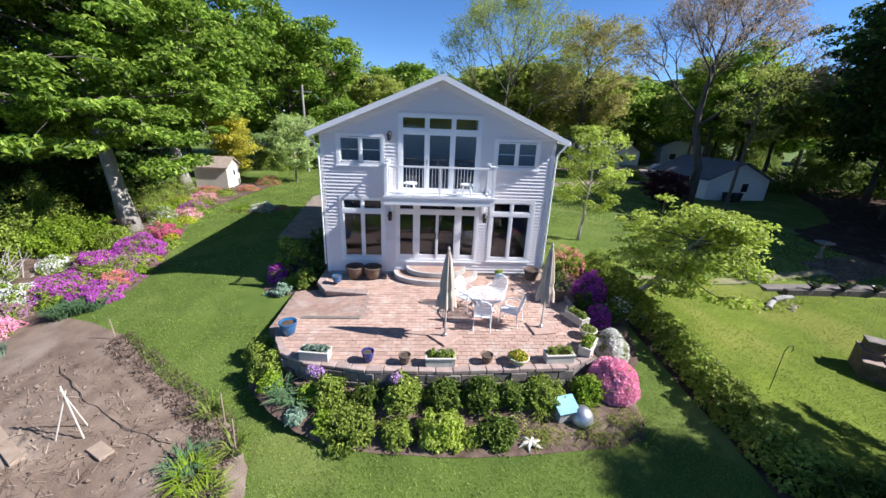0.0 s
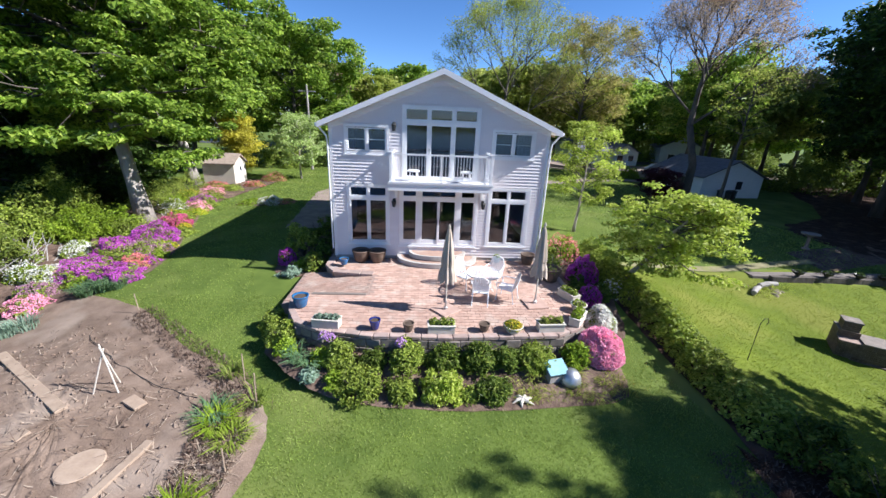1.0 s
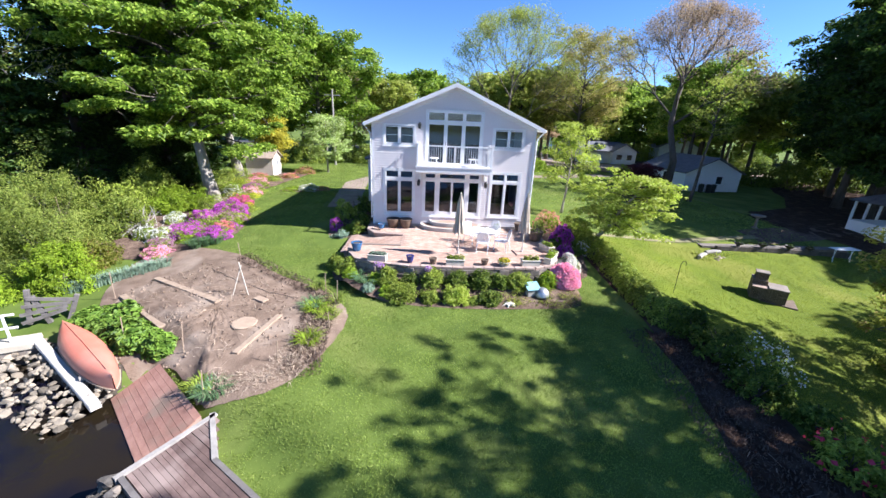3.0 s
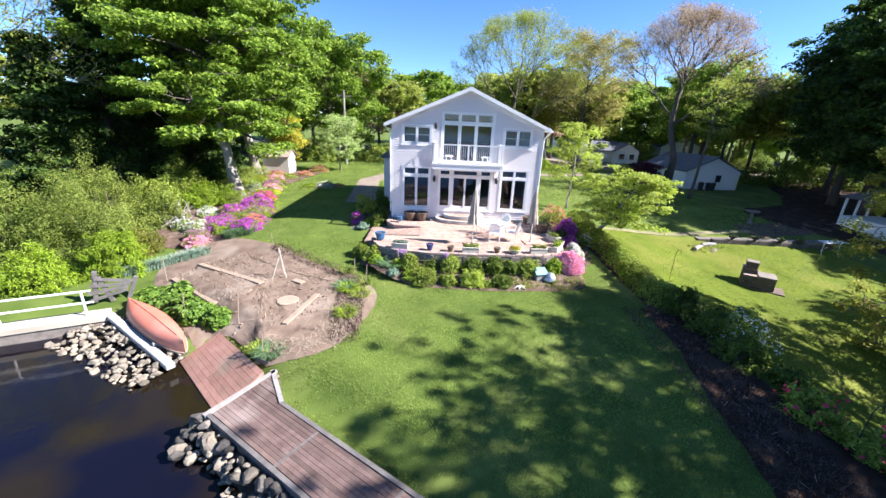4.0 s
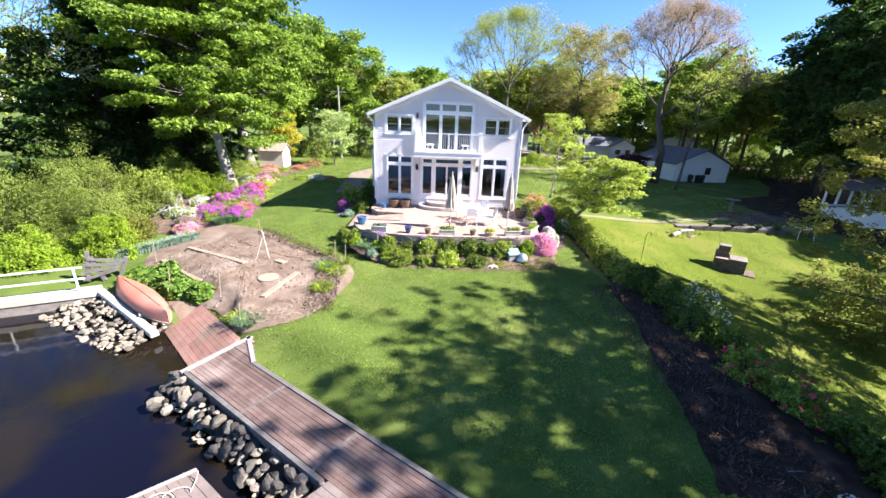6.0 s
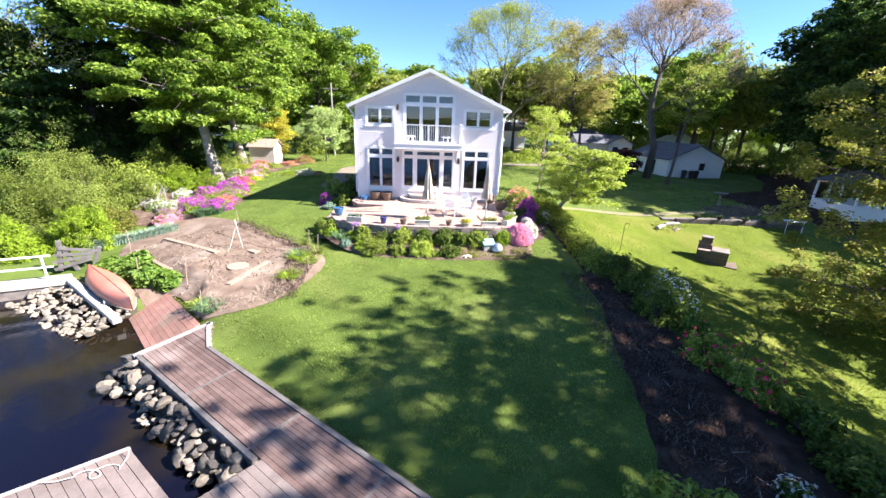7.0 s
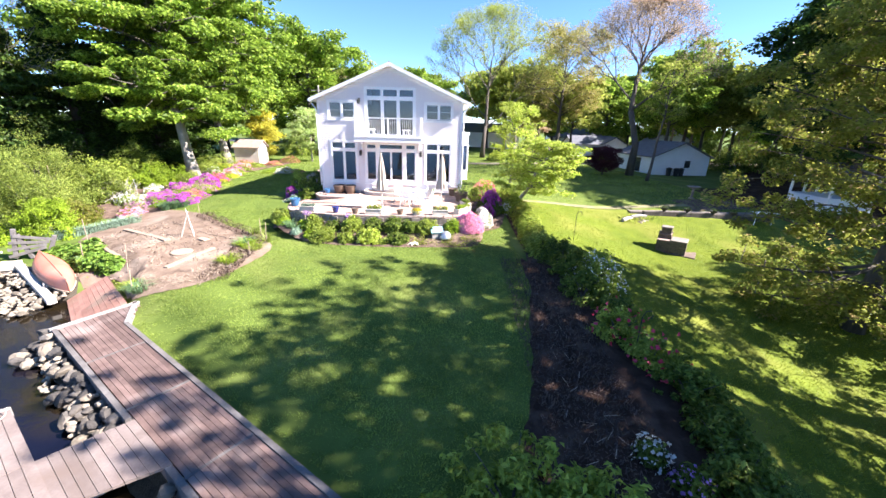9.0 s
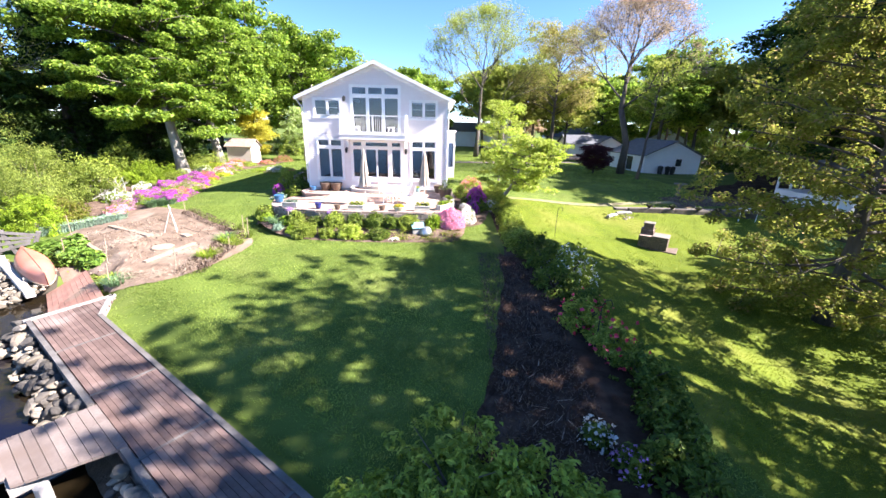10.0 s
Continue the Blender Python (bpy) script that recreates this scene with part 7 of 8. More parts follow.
lathe(bm, [(2.6, 2.28), (2.65, 2.36), (0.1, 3.3)], 4)
bmesh.ops.rotate(bm, verts=bm.verts, cent=(0, 0, 0), matrix=Matrix.Rotation(radians(45), 3, "Z"))
part("roof", bm, M_ROOF, por)

# teal lid and grey dome in the bed, white bleached root
lid = thing("cold_frame", "teal painted lid on a low wooden cold frame", "cold frame", (2.82, -7.28, float(bed_z(2.82, -7.28))), turn=14)
m_ = Matrix.Translation((0, 0, 0.3)) @ Matrix.Rotation(radians(24), 4, "X")
bm = bmesh.new()
box(bm, -0.28, 0.28, -0.22, 0.22, 0.0, 0.03, m_, 0.008)
part("lid", bm, M_TEAL, lid)
part("box", boxes([(-0.24, 0.24, -0.16, 0.18, -0.05, 0.22)], 0.008), M_GREYWOOD, lid)
dome = thing("cloche", "grey dome cloche in the flower bed", "cloche", (3.2, -7.38, float(bed_z(3.2, -7.38))))
bm = bmesh.new()
lathe(bm, [(0.02, 0.34), (0.15, 0.31), (0.24, 0.2), (0.27, 0.06), (0.28, 0.0)], 20)
part("dome", bm, M_METAL, dome, "", True)
root_ = thing("bleached_root", "bleached white star-shaped root on the mulch", "driftwood", (1.85, -7.92, float(bed_z(1.85, -7.92)) + 0.04))
bm = bmesh.new()
for k in range(6):
    a_ = k * 1.05 + 0.3 * rng.random()
    tube(bm, [(0, 0, 0.05), (0.16 * math.cos(a_), 0.13 * math.sin(a_), 0.06), (0.3 * math.cos(a_ + 0.2), 0.22 * math.sin(a_ + 0.2), 0.0)], [0.06, 0.04, 0.01], 6)
part("root", bm, M_PLANTER, root_)
# grey boulder by the white shrub, trellis in the border
rock(5.55, -2.2, gz(5.5, -2.2) + 0.1, 0.6, "bed boulders", "grey boulder in the shrub bed")
rock(6.9, -2.9, gz(6.9, -2.9) + 0.1, 0.5, "bed boulders", "grey boulder in the shrub bed")
tl = thing("trellis", "weathered grey wooden trellis leaning in the border", "trellis", (-16.9, -0.3, gz(-16.9, -0.3)), turn=35)
for k in range(6):
    bm = bmesh.new()
    box(bm, -0.5 + k * 0.2, -0.46 + k * 0.2, -0.02, 0.02, 0, 1.1, Matrix.Rotation(radians(-24), 4, "Y"))
    part("slat", bm, M_GREYWOOD, tl)
for z in (0.3, 0.8):
    bm = bmesh.new()
    box(bm, -0.55, 0.6, 0.02, 0.05, z, z + 0.05, Matrix.Rotation(radians(-24), 4, "Y"))
    part("slat", bm, M_GREYWOOD, tl)


# ---- things on the patio and balcony ----
def planter_box(x, y, turn, leaf, label, flower=None, w=0.72, plant=True):
    pb = thing("planter_box", label, "planter", (x, y, 0.02), "patio planter boxes", turn=turn)
    bm = bmesh.new()
    h, a_, b_ = 0.22, w / 2, 0.15
    box(bm, -a_, a_, -b_, -b_ + 0.03, 0, h), box(bm, -a_, a_, b_ - 0.03, b_, 0, h), box(bm, -a_, -a_ + 0.03, -b_ + 0.03, b_ - 0.03, 0, h), box(bm, a_ - 0.03, a_, -b_ + 0.03, b_ - 0.03, 0, h)
    ring_ = [(-a_ - 0.02, a_ + 0.02, -b_ - 0.02, -b_ + 0.035), (-a_ - 0.02, a_ + 0.02, b_ - 0.035, b_ + 0.02), (-a_ - 0.02, -a_ + 0.035, -b_ + 0.035, b_ - 0.035), (a_ - 0.035, a_ + 0.02, -b_ + 0.035, b_ - 0.035)]
    part("box", bm, M_PLANTER, pb)
    part("rim", boxes([(*r, h, h + 0.035) for r in ring_], 0.006), M_PLANTER, pb)
    part("soil", boxes([(-a_ + 0.03, a_ - 0.03, -b_ + 0.03, b_ - 0.03, 0.02, h - 0.03)]), M_POTSOIL, pb)
    if plant:
        for k in (-0.2, 0.02, 0.22):
            q = pose(x, y, 0, 0, 0, turn) @ Vector((k * w / 0.72, 0.02 * rng.normal(), 0))
            shrub("box_plant", "small leafy plant in a planter box", q.x, q.y, 0.13 + 0.05 * rng.random(), 0.11, 0.16 + 0.08 * rng.random(), leaf, 130, 0.07, flower, 1.2 if flower else 0, 0.05, z=0.24, category="plant", group="planter box plants")


planter_box(-3.2, -6.08, -7, L_SILVER, "pale rectangular planter box with grey-green plants")
planter_box(-0.1, -6.32, 0, L_PEONY, "pale rectangular planter box with green plants")
planter_box(2.95, -6.18, 3, L_WOOD, "pale rectangular planter box with sparse plants")
planter_box(3.92, -5.72, 52, L_LIME, "pale rectangular planter box with lime plants")
planter_box(4.22, -4.2, 112, L_PEONY, "pale rectangular planter box with green plants")


def pot(x, y, r, h, material, label, z=0.02, leaf=None, flower=None, plant=0.0):
    p = thing("pot", label, "plant pot", (x, y, z), "patio pots")
    bm = bmesh.new()
    lathe(bm, [(r * 0.62, 0), (r * 0.7, 0.02), (r * 0.98, h * 0.75), (r, h * 0.9), (r * 1.06, h * 0.93), (r * 1.06, h), (r * 0.9, h), (r * 0.86, h * 0.85)], 22)
    part("body", bm, material, p, "", True)
    bm = bmesh.new()
    lathe(bm, [(r * 0.87, h * 0.8), (r * 0.86, h * 0.86), (0.01, h * 0.88)], 18)
    part("soil", bm, M_POTSOIL, p)
    if leaf:
        shrub("pot_plant", "leafy plant growing in a pot", x, y, r * 0.95 + plant * 0.2, r * 0.95 + plant * 0.2, 0.15 + plant, leaf, 160, 0.08, flower, 1.3 if flower else 0, 0.05, z=z + h * 0.85, category="plant", group="pot plants")


pot(-4.22, -4.98, 0.23, 0.36, M_BLUEPOT, "large blue glazed pot at the patio edge")
pot(-3.6, -1.72, 0.17, 0.24, M_BLUEPOT, "blue glazed pot on the stone coping", 0.09)
pot(-1.89, -6.2, 0.15, 0.28, M_NAVYPOT, "navy glazed pot on the coping")
pot(-0.98, -6.28, 0.15, 0.24, M_BROWNPOT, "dark brown pot on the coping")
pot(1.09, -6.24, 0.15, 0.22, M_BROWNPOT, "brown clay pot on the coping")
pot(1.88, -6.28, 0.26, 0.2, M_PLANTER, "pale bowl of yellow flowers on the coping", leaf=L_LIME, flower=F_YELLOW)
pot(-3.05, -1.14, 0.33, 0.46, M_BROWNPOT, "large brown round tub beside the house")
pot(-2.4, -1.15, 0.33, 0.46, M_BROWNPOT, "large brown round tub beside the house")
pot(3.65, -1.08, 0.28, 0.42, M_BROWNPOT, "brown tub beside the house wall")
pot(2.4, -1.0, 0.15, 0.24, M_TEAL, "small teal pot with a plant", leaf=L_PEONY)
pot(4.22, -5.02, 0.24, 0.22, M_PLANTER, "pale round bowl with plants", leaf=L_PEONY)
pot(4.05, -2.75, 0.36, 0.5, M_BROWNPOT, "large dark pot with leafy shrub", leaf=L_HEDGE, plant=0.45)


M_SLAB = surface("pink_concrete_slab", (0.36, 0.24, 0.19), (0.46, 0.33, 0.27), 3, 0.85, 0.3)


def umbrella(x, y, turn, top, label):
    um = thing("patio_umbrella", label, "umbrella", (x, y, 0.0), "closed patio umbrellas", turn=turn)
    part("base_plate", boxes([(-0.34, 0.34, -0.34, 0.34, 0.0, 0.05)], 0.01), M_SLAB, um, "pinkish square base slab")
    bm = bmesh.new()
    lathe(bm, [(0.06, 0.05), (0.06, 0.12), (0.035, 0.14), (0.035, 0.32), (0.03, 0.33)], 12)
    part("socket", bm, M_METAL, um)
    bm = bmesh.new()
    tube(bm, [(0, 0, 0.1), (0, 0, top + 0.05)], 0.021, 10)
    part("pole", bm, M_PLANTER, um)
    bm = bmesh.new()  # folded cloth: deep pleats, wider at the foot
    rows, n_ = 16, 32
    rings = []
    for i in range(rows + 1):
        s = i / rows
        z = 0.98 + (top - 0.98) * s
        r = 0.2 * (1 - s) ** 0.7 + 0.02 + (0.025 if 0.32 > s > 0.2 else 0) * -1
        rings.append([bm.verts.new((r * (1 + 0.3 * math.cos(8 * 2 * math.pi * k / n_ + 0.6 * math.sin(3 * s))) * math.cos(2 * math.pi * k / n_), r * (1 + 0.3 * math.cos(8 * 2 * math.pi * k / n_ + 0.6 * math.sin(3 * s))) * math.sin(2 * math.pi * k / n_), z - (0.05 * math.cos(8 * 2 * math.pi * k / n_) if i == 0 else 0))) for k in range(n_)])
    for a_, b_ in zip(rings, rings[1:]):
        for k in range(n_):
            bm.faces.new((a_[k], a_[(k + 1) % n_], b_[(k + 1) % n_], b_[k]))
    bm.faces.new(rings[-1])
    part("canopy", bm, M_CANVAS, um, "furled taupe canvas", True)
    bm = bmesh.new()
    tube(bm, [(0.14 * math.cos(a_), 0.14 * math.sin(a_), 1.42) for a_ in [2 * math.pi * k / 16 for k in range(17)]], 0.012, 5)
    part("tie", bm, M_CANVAS, um)
    bm = bmesh.new()
    lathe(bm, [(0.03, top), (0.04, top + 0.04), (0.02, top + 0.1), (0.005, top + 0.13)], 10)
    part("finial", bm, M_PLANTER, um)


umbrella(0.09, -5.1, 40, 2.58, "closed taupe patio umbrella on a pale slab")
umbrella(2.97, -4.62, 8, 2.58, "closed taupe patio umbrella on a pale slab")

TX, TY = 1.4, -3.85
table = thing("garden_table", "round white metal garden table with mesh top", "table", (TX, TY, 0.0))
bm = bmesh.new()
tube(bm, [(0.56 * math.cos(2 * math.pi * k / 32), 0.56 * math.sin(2 * math.pi * k / 32), 0.72) for k in range(33)], 0.022, 6)
part("rim", bm, M_METALWHITE, table)
bm = bmesh.new()
for k in range(-10, 11):
    q = k * 0.052
    l_ = math.sqrt(0.56 ** 2 - q * q)
    box(bm, -l_, l_, q - 0.006, q + 0.006, 0.716, 0.722)
    box(bm, q - 0.006, q + 0.006, -l_, l_, 0.7225, 0.728)
part("mesh_top", bm, M_METALWHITE, table)
for k in range(4):
    a_ = k * math.pi / 2 + 0.4
    bm = bmesh.new()
    tube(bm, [(0.5 * math.cos(a_), 0.5 * math.sin(a_), 0.71), (0.3 * math.cos(a_), 0.3 * math.sin(a_), 0.5), (0.2 * math.cos(a_), 0.2 * math.sin(a_), 0.3), (0.42 * math.cos(a_), 0.42 * math.sin(a_), 0.0)], 0.017, 6)
    part("leg", bm, M_METALWHITE, table)
bm = bmesh.new()
tube(bm, [(0.21 * math.cos(2 * math.pi * k / 20), 0.21 * math.sin(2 * math.pi * k / 20), 0.3) for k in range(21)], 0.012, 5)
part("ring", bm, M_METALWHITE, table)


def garden_chair(x, y, turn):
    ch = thing("garden_chair", "white wrought iron garden chair with mesh seat", "chair", (x, y, 0.0), "chairs round the garden table", turn=turn)
    bm = bmesh.new()
    tube(bm, [(-0.25, -0.24, 0.43), (0.25, -0.24, 0.43), (0.24, 0.24, 0.42), (-0.24, 0.24, 0.42), (-0.25, -0.24, 0.43)], 0.016, 6)
    part("seat_frame", bm, M_METALWHITE, ch)
    bm = bmesh.new()
    for k in range(11):
        q = -0.22 + k * 0.044
        box(bm, q - 0.013, q + 0.013, -0.235, 0.235, 0.422, 0.427)
        box(bm, -0.24, 0.24, q - 0.013, q + 0.013, 0.4275, 0.432)
    part("seat", bm, M_METALWHITE, ch)
    bm = bmesh.new()
    arch = [(-0.24, 0.24, 0.42), (-0.25, 0.3, 0.7), (-0.2, 0.34, 0.9), (-0.08, 0.36, 0.98), (0.08, 0.36, 0.98), (0.2, 0.34, 0.9), (0.25, 0.3, 0.7), (0.24, 0.24, 0.42)]
    tube(bm, arch, 0.018, 6)
    part("back_frame", bm, M_METALWHITE, ch)
    bm = bmesh.new()
    for k in range(9):
        q = -0.2 + k * 0.05
        t_ = 0.96 - 1.6 * q * q
        vs = [bm.verts.new(p) for p in ((q - 0.013, 0.25, 0.47), (q + 0.013, 0.25, 0.47), (q + 0.013, 0.35, t_), (q - 0.013, 0.35, t_))]
        bm.faces.new(vs)
    for k in range(9):
        z = 0.5 + k * 0.05
        yb = 0.252 + (z - 0.47) * 0.2
        box(bm, -0.22 + 0.3 * max(0, z - 0.8), 0.22 - 0.3 * max(0, z - 0.8), yb, yb + 0.004, z - 0.012, z + 0.012)
    part("backrest", bm, M_METALWHITE, ch)
    for s in (-1, 1):
        bm = bmesh.new()
        tube(bm, [(s * 0.25, 0.29, 0.68), (s * 0.3, 0.05, 0.67), (s * 0.3, -0.2, 0.65), (s * 0.28, -0.28, 0.6), (s * 0.25, -0.24, 0.43)], 0.017, 6)
        part("armrest", bm, M_METALWHITE, ch)
        for y0_, y1_ in ((-0.24, -0.28), (0.24, 0.32)):
            bm = bmesh.new()
            tube(bm, [(s * 0.245, y0_, 0.43), (s * 0.24, (y0_ + y1_) / 2, 0.2), (s * 0.25, y1_, 0.0)], 0.016, 6)
            part("leg", bm, M_METALWHITE, ch)
    return ch


for x, y, turn in ((0.86, -3.38, 42), (1.86, -3.2, -32), (1.22, -4.5, 170), (2.12, -4.28, -122)):
    garden_chair(x, y, turn)


def stool(x, y):
    st = thing("balcony_stool", "small low white stool on the balcony", "stool", HOUSE_AT + Vector((x, y, 3.145)) * HOUSE_SIZE, "balcony stools")
    bm = bmesh.new()
    lathe(bm, [(0.2, 0.34), (0.24, 0.35), (0.24, 0.38), (0.2, 0.4)], 20)
    part("seat", bm, M_VINYL, st)
    for k in range(4):
        a_ = math.pi * (k + 0.5) / 2
        bm = bmesh.new()
        tube(bm, [(0.16 * math.cos(a_), 0.16 * math.sin(a_), 0.35), (0.22 * math.cos(a_), 0.22 * math.sin(a_), 0.0)], [0.028, 0.022], 8)
        part("leg", bm, M_VINYL, st)


stool(-1.05, -0.65)
stool(1.0, -0.65)


# ---- buildings beyond the garden ----
def gabled(name, label, category, at, turn, w, d, h, rise, wall_m, roof_m, openings=(), over=0.25, group=""):
    """A small gabled building, gable towards -y. openings: kind, x0, x1, z0, z1 on the gable wall; kind 'side' ones on its -x wall, by y."""
    b = thing(name, label, category, at, group, turn=turn)
    bm = bmesh.new()
    pts_ = [(-w / 2, h), (w / 2, h), (0, h + rise)]
    lo = [bm.verts.new((x, y, -0.8)) for x, y in ((-w / 2, 0), (w / 2, 0), (w / 2, d), (-w / 2, d))]
    hi = [bm.verts.new((x, y, h)) for x, y in ((-w / 2, 0), (w / 2, 0), (w / 2, d), (-w / 2, d))]
    r0, r1 = bm.verts.new((0, 0, h + rise)), bm.verts.new((0, d, h + rise))
    bm.faces.new((lo[0], lo[1], hi[1], r0, hi[0])), bm.faces.new((lo[2], lo[3], hi[3], r1, hi[2]))
    bm.faces.new((lo[1], lo[2], hi[2], hi[1])), bm.faces.new((lo[3], lo[0], hi[0], hi[3]))
    part("wall", bm, wall_m, b)
    for s in (-1, 1):
        bm = bmesh.new()
        k = rise / (w / 2)
        e = w / 2 + over
        vs = []
        for y in (-over, d + over):
            vs += [bm.verts.new(p) for p in ((0, y, h + rise + 0.02), (s * e, y, h - k * over + 0.02), (s * e, y, h - k * over + 0.12), (0, y, h + rise + 0.14))]
        for f in ((0, 1, 2, 3), (7, 6, 5, 4), (0, 4, 5, 1), (1, 5, 6, 2), (2, 6, 7, 3), (3, 7, 4, 0)):
            bm.faces.new([vs[i] for i in f])
        part("roof", bm, roof_m, b)
    for kind, a_, c, z0_, z1_ in openings:
        if kind == "side":
            rows = [(-w / 2 - 0.06, -w / 2 - 0.003, a_ - 0.08, c + 0.08, z0_ - 0.08, z1_ + 0.08)]
            inner = (-w / 2 - 0.075, -w / 2 - 0.062, a_, c, z0_, z1_)
        else:
            rows = [(a_ - 0.08, c + 0.08, -0.06, -0.003, z0_ - 0.08, z1_ + 0.08)]
            inner = (a_, c, -0.075, -0.062, z0_, z1_)
        wn_ = part("door" if kind == "door" else "window", boxes(rows), M_WHITE, b)
        part("pane", boxes([inner]), M_WHITE if kind == "door" else M_GLASSDARK, wn_)
    return b


M_GLASSDARK = surface("dark_window_glass", (0.02, 0.024, 0.03), (0.04, 0.045, 0.05), 2, 0.1, 0.0, spec=0.6)
gabled("garage", "white gabled garage with grey roof under the trees", "garage", (30.7, 21.2, gz(30.7, 21)), 6, 7.0, 7.5, 2.1, 1.55, M_GARAGE, M_ROOF, [("gable", 0.4, 1.1, 0.9, 1.7), ("side", 2.2, 3.4, 0.2, 1.8)], 0.3)
for x, y in ((29.0, 20.4), (29.8, 20.3), (30.5, 20.5)):
    bn_ = thing("dustbin", "dark dustbin standing by the garage wall", "dustbin", (x, y, gz(x, y)), "garage dustbins")
    bm = bmesh.new()
    lathe(bm, [(0.22, 0), (0.28, 0.8), (0.31, 0.8), (0.31, 0.86), (0.1, 0.95)], 14)
    part("body", bm, M_BLACK, bn_)
shed = gabled("garden_shed", "cream garden shed with white door beside the border", "shed", (-16.85, 19.2, gz(-17, 19)), 90, 2.2, 2.6, 1.75, 0.65, M_SHED, M_SHEDROOF, [("door", -0.4, 0.4, 0.1, 1.6), ("gable", -0.15, 0.15, 1.0, 1.45)], 0.18)
gabled("far_house", "low white bungalow with dark windows by the road", "house", (39.0, 58.0, gz(39, 58)), 0, 5.0, 9, 2.6, 1.4, M_GARAGE, M_ROOF, [("gable", -1.6, -0.5, 0.9, 1.9), ("gable", 0.6, 1.6, 0.9, 1.9)], 0.4, "far houses")
gabled("far_house", "low white bungalow with long roof by the road", "house", (30.5, 62.5, gz(30, 62)), -90, 6.5, 9, 2.6, 1.5, M_GARAGE, M_ROOF, [("side", 1.0, 2.2, 0.9, 2.0), ("side", 4.0, 5.2, 0.9, 2.0), ("side", 6.8, 8.0, 0.9, 2.0)], 0.4, "far houses")
gabled("far_house", "long white house glimpsed beside the main house", "house", (5.0, 63.0, gz(5, 63)), -90, 7, 14, 3.2, 1.6, M_GARAGE, M_ROOF, [("side", 9.0, 10.4, 1.2, 2.4), ("side", 11.5, 12.9, 1.2, 2.4), ("side", 6.5, 7.9, 1.2, 2.4)], 0.4, "far houses")
gabled("far_house", "pale blue-grey house behind the garage", "house", (53.0, 62.0, gz(53, 62)), -20, 8, 10, 3.6, 2.2, surface("blue_grey_siding", (0.36, 0.42, 0.46), (0.44, 0.5, 0.54), 1, 0.7, 0.1), M_ROOF, [("gable", -2.4, -1.2, 1.0, 2.2), ("gable", 1.0, 2.2, 1.0, 2.2)], 0.4, "far houses")
gabled("far_house", "pale house beyond the road", "house", (46.0, 84.0, gz(46, 84)), 80, 8, 14, 3.4, 2.2, M_GARAGE, M_ROOF, [("gable", -2.4, -1.2, 1.0, 2.2), ("gable", 1.0, 2.2, 1.0, 2.2)], 0.4, "far houses")

pole = thing("utility_pole", "grey wooden utility pole with a crossarm", "utility pole", (-13.2, 28.5, gz(-13.2, 28.5)))
bm = bmesh.new()
tube(bm, [(0, 0, -0.2), (0, 0, 8.9)], [0.15, 0.11], 10)
part("post", bm, M_GREYWOOD, pole)
part("crossarm", boxes([(-0.9, 0.9, -0.06, 0.06, 8.2, 8.32)]), M_GREYWOOD, pole)
for dx in (-0.8, 0.0, 0.8):
    bm = bmesh.new()
    tube(bm, [(-13.2 + dx - 40 * i / 14, 28.5 + 10 * i / 14, 8.0 - 1.2 * math.sin(math.pi * i / 14)) for i in range(15)], 0.012, 4)
    tagged(part("power_line", bm, M_BLACK, None), "thin dark overhead power line", "cable", "power lines")


def car(x, y, turn, paint, label):
    c = thing("parked_car", label, "car", (x, y, gz(x, y)), "parked cars", turn=turn)
    bm = bmesh.new()
    prof = [(-2.1, 0.35), (-2.1, 0.75), (-1.5, 0.9), (-0.9, 1.35), (0.6, 1.38), (1.2, 0.92), (2.05, 0.78), (2.1, 0.35)]
    l_ = [bm.verts.new((px_, -0.82 if pz < 1.2 else -0.65, pz)) for px_, pz in prof]
    r_ = [bm.verts.new((px_, 0.82 if pz < 1.2 else 0.65, pz)) for px_, pz in prof]
    bm.faces.new(l_), bm.faces.new(r_[::-1])
    for i in range(len(prof)):
        bm.faces.new((l_[i - 1], l_[i], r_[i], r_[i - 1]))
    part("body", bm, paint, c)
    for s in (-1, 1):
        bm = bmesh.new()
        vs = [bm.verts.new(p) for p in ((-1.25, s * 0.81, 0.97), (0.95, s * 0.81, 0.97), (0.55, s * 0.69, 1.3), (-0.85, s * 0.69, 1.3))]
        bm.faces.new(vs)
        part("window", bm, M_GLASSDARK, c)
    for px_ in (-1.3, 1.3):
        for s in (-1, 1):
            bm = bmesh.new()
            tube(bm, [(px_, s * 0.68, 0.32), (px_, s * 0.86, 0.32)], 0.32, 16)
            part("wheel", bm, M_BLACK, c)


car(38.5, 46.0, 15, M_CAR, "pale silver car parked by the trees")
car(52.0, 50.0, 25, surface("dark_car_paint", (0.04, 0.05, 0.07), (0.06, 0.07, 0.09), 2, 0.25, 0.0, spec=0.6), "dark car parked under the trees")


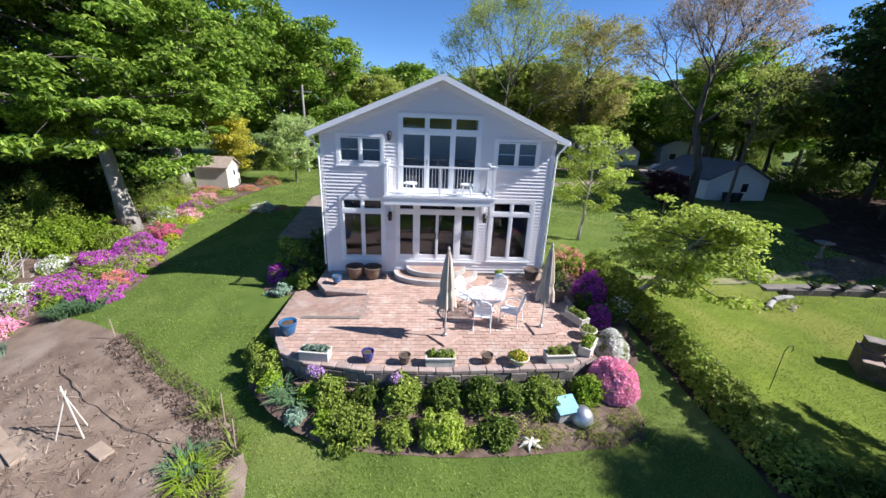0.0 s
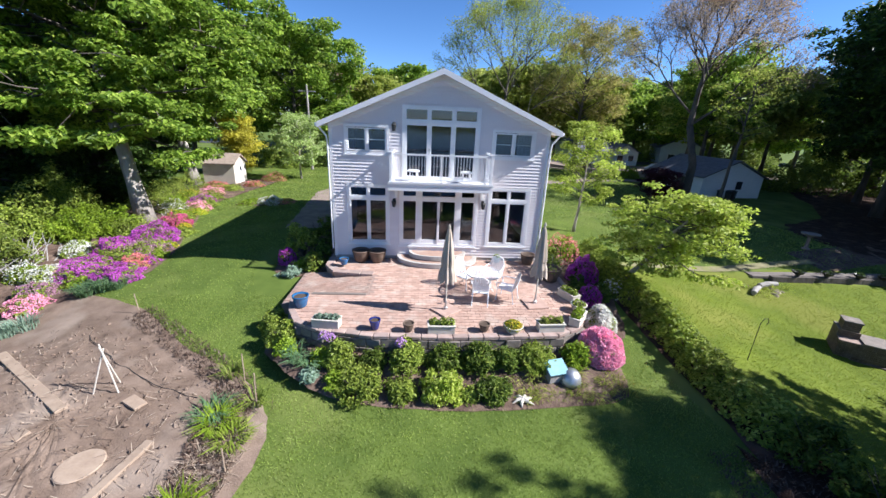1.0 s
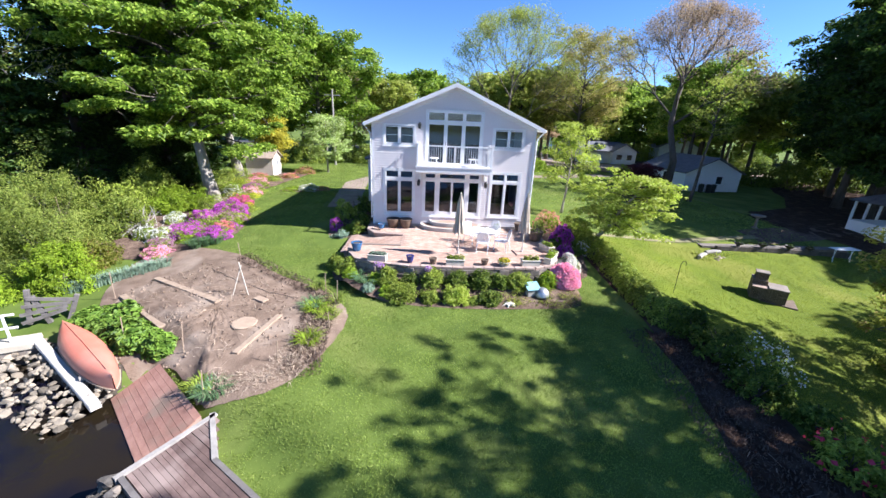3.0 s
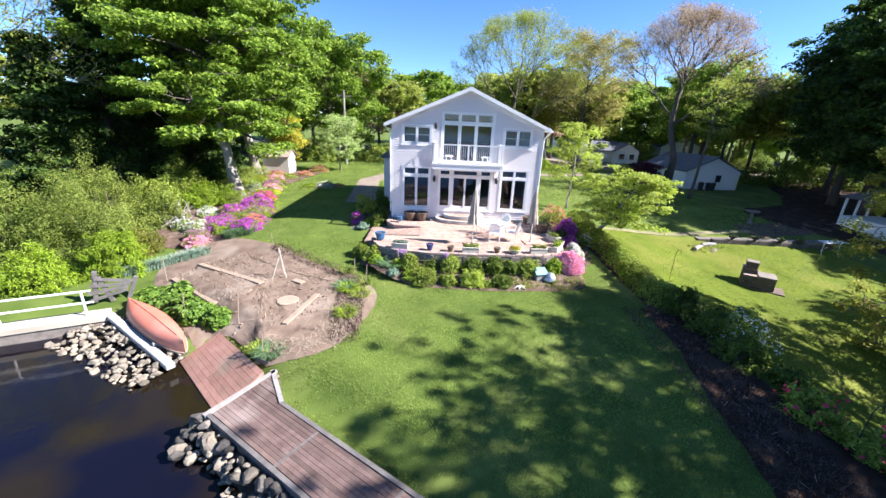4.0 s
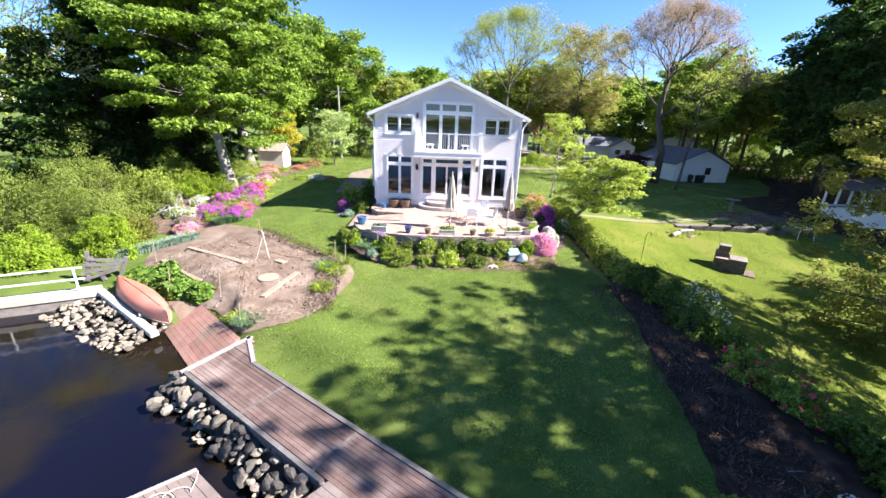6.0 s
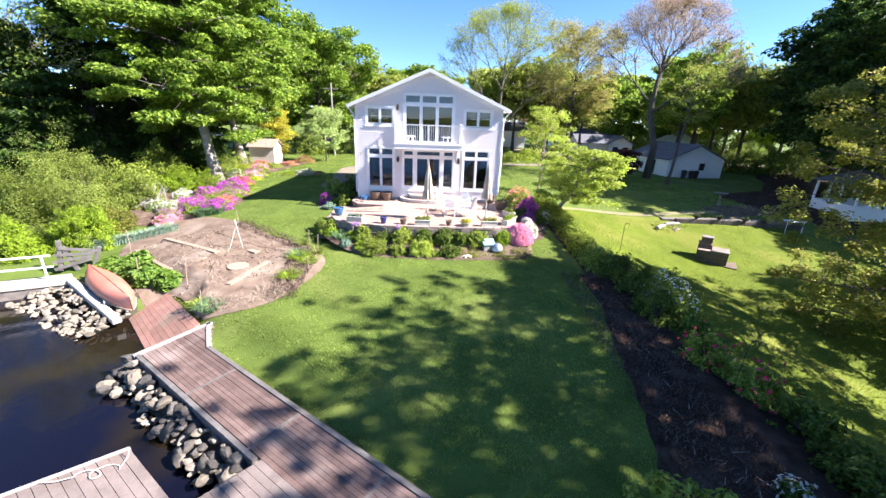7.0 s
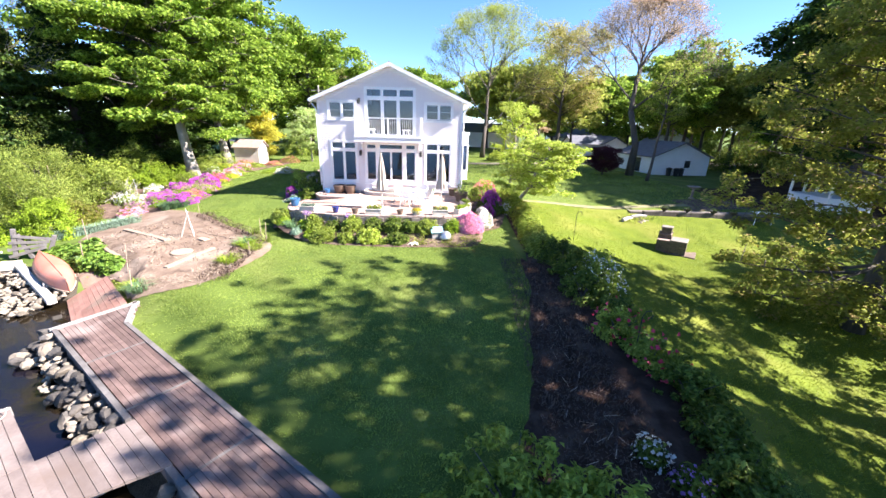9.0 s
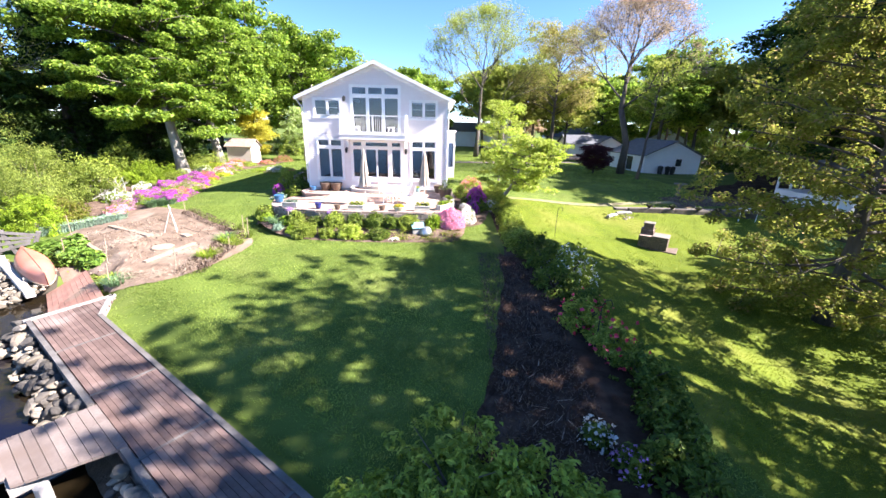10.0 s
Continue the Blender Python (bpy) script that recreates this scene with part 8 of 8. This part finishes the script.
# ---- brick pavers of the patio, last ----
pw, pd = 0.245, 0.165
bm = bmesh.new()
box(bm, -pw / 2 + 0.006, pw / 2 - 0.006, -pd / 2 + 0.006, pd / 2 - 0.006, -0.05, 0.0)
me_pav = bpy.data.meshes.new("paver")
bm.to_mesh(me_pav)
bm.free()
me_pav.materials.append(M_PAVER)
spots = []
for j in range(42):
    for i in range(40):
        x, y = -4.9 + (i + 0.5 * (j % 2)) * pw, -6.45 + (j + 0.5) * pd
        if all(inside(x + a_, y + b_, PATIO_OUT) for a_ in (-0.1, 0.1) for b_ in (-0.07, 0.07)) and ((x / 1.58) ** 2 + ((y + 0.7) / 1.1) ** 2 > 1 and y < -0.78):
            if y > -6.2 or abs(x) < 2.5:
                spots.append((x, y, 0.006 * rng.random() - 0.003))
spots.sort(key=lambda s: s[1])
for x, y, z in spots[:300]:
    p_ = put(new("paver", me_pav), patio)
    p_.matrix_basis = pose(x, y, z, rng.normal() * 0.5, rng.normal() * 0.5, rng.normal() * 0.6)
vs, fs = [], []
cube = np.array([(a_, b_, c) for c in (-0.05, 0.0) for a_, b_ in ((-1, -1), (1, -1), (1, 1), (-1, 1))], float)
quads = np.array([(4, 5, 6, 7), (0, 1, 5, 4), (1, 2, 6, 5), (2, 3, 7, 6), (3, 0, 4, 7)])
for x, y, z in spots[300:]:
    t = rng.normal() * 0.01
    q = cube * np.array([pw / 2 - 0.006, pd / 2 - 0.006, 1])
    q[:, :2] = q[:, :2] @ np.array([[math.cos(t), math.sin(t)], [-math.sin(t), math.cos(t)]])
    fs.append(quads + 8 * len(vs))
    vs.append(q + [x, y, z])
tagged(put(new("pavers", mesh_from("pavers", np.concatenate(vs), np.concatenate(fs), M_PAVER)), patio), kind="stuff")
# pavers of the ramp
vs, fs = [], []
for j in range(16):
    for i in range(12):
        x, y = -5.1 + (i + 0.5 * (j % 2)) * pw, -4.06 + (j + 0.5) * pd
        if all(inside(x + a_, y + b_, RAMP_OUT) for a_ in (-0.1, 0.1) for b_ in (-0.07, 0.07)):
            z = -0.38 * (-2.4 - x) / 2.75
            fs.append(quads + 8 * len(vs))
            q = cube * np.array([pw / 2 - 0.006, pd / 2 - 0.006, 1])
            q[:, 2] += q[:, 0] * 0.38 / 2.75
            vs.append(q + [x, y, z])
tagged(put(new("ramp_pavers", mesh_from("ramp_pavers", np.concatenate(vs), np.concatenate(fs), M_PAVER)), patio), kind="stuff")


# ---- grass blades on the nearer lawn, last ----
def within(px_, py_, poly):
    hit = np.zeros(len(px_), bool)
    for (x1, y1), (x2, y2) in zip(poly, poly[1:] + poly[:1]):
        if y1 != y2:
            hit ^= ((y1 > py_) != (y2 > py_)) & (px_ < (x2 - x1) * (py_ - y1) / (y2 - y1) + x1)
    return hit


GRASS_FREE = ((0, 4, 4.5, 4.6), (-6.0, 0.4, 1.3, 3.4), (6.0, -2, 1.3, 3.2), (7.0, -5, 0.9, 7), (7.4, -14.5, 1.2, 6.2), (-13.5, -8, 3, 4), (14, 0.95, 6.5, 0.4), (20, 0.7, 4.6, 0.5), (15.3, -4.3, 0.9, 0.7), (-7.3, 6, 1.1, 3))


def grass_blades(n, x0, x1, y0, y1, h0, h1, half, skip=None, only=None):
    """Leaning three-cornered blades on the lawn, kept off beds, paths and buildings: verts."""
    x, y = rng.uniform(x0, x1, n), rng.uniform(y0, y1, n)
    keep = (y > np.interp(x, SHORE_X, SHORE_Y) + 1.72) & ((x > -6.0) | (y > -12.6))
    for poly in (GARDEN_OUT, FRONT_OUT, PATIO_OUT, LOWER_OUT, BORDER_OUT, RAMP_OUT):
        keep &= ~within(x, y, poly)
    keep &= within(x, y, only) if only else ~within(x, y, SIDE_OUT)
    for cx, cy, rx, ry in GRASS_FREE:
        keep &= ((x - cx) / rx) ** 2 + ((y - cy) / ry) ** 2 > 1
    if skip:
        keep &= ~((x > skip[0]) & (x < skip[1]) & (y > skip[2]) & (y < skip[3]))
    x, y = x[keep], y[keep]
    n = len(x)
    a = rng.uniform(0, 6.283, n)
    h = rng.uniform(h0, h1, n)
    lean = rng.normal(0, 0.9, (n, 2)) * h[:, None]
    base = np.stack([x, y, ground_z(x, y) - 0.004], 1)
    side = np.stack([np.cos(a), np.sin(a), 0 * a], 1) * half
    tip = base + np.concatenate([lean, h[:, None]], 1)
    return np.stack([base - side, base + side, tip], 1).reshape(-1, 3)


v = np.concatenate([grass_blades(460000, -14, 11, -19.5, -3, 0.018, 0.05, 0.0085), grass_blades(170000, -14, 17, -19.5, 8, 0.025, 0.06, 0.013, (-14, 11, -19.5, -3)), grass_blades(110000, -17, 24, 0, 34, 0.04, 0.09, 0.03, (-14, 17, 0, 8))])
n = len(v) // 3
side_v = grass_blades(200000, 7.5, 26.5, -23.5, 2, 0.03, 0.065, 0.016, None, SIDE_OUT)
L_SIDEGRASS = foliage("sunlit_grass_blade", (0.15, 0.20, 0.018), (0.27, 0.315, 0.035), (0.31, 0.335, 0.06), glow=0.45)
tagged(new("side_grass", mesh_from("side_grass", side_v, np.arange(len(side_v)).reshape(-1, 3), L_SIDEGRASS)), "yellow-green grass blades of the side lawn", "grass", kind="stuff")
L_GRASS = foliage("grass_blade", (0.145, 0.215, 0.036), (0.28, 0.365, 0.07), (0.34, 0.39, 0.11), glow=0.45)
tagged(new("grass", mesh_from("grass", v, np.arange(3 * n).reshape(n, 3), L_GRASS)), "short green grass blades of the lawn", "grass", kind="stuff")
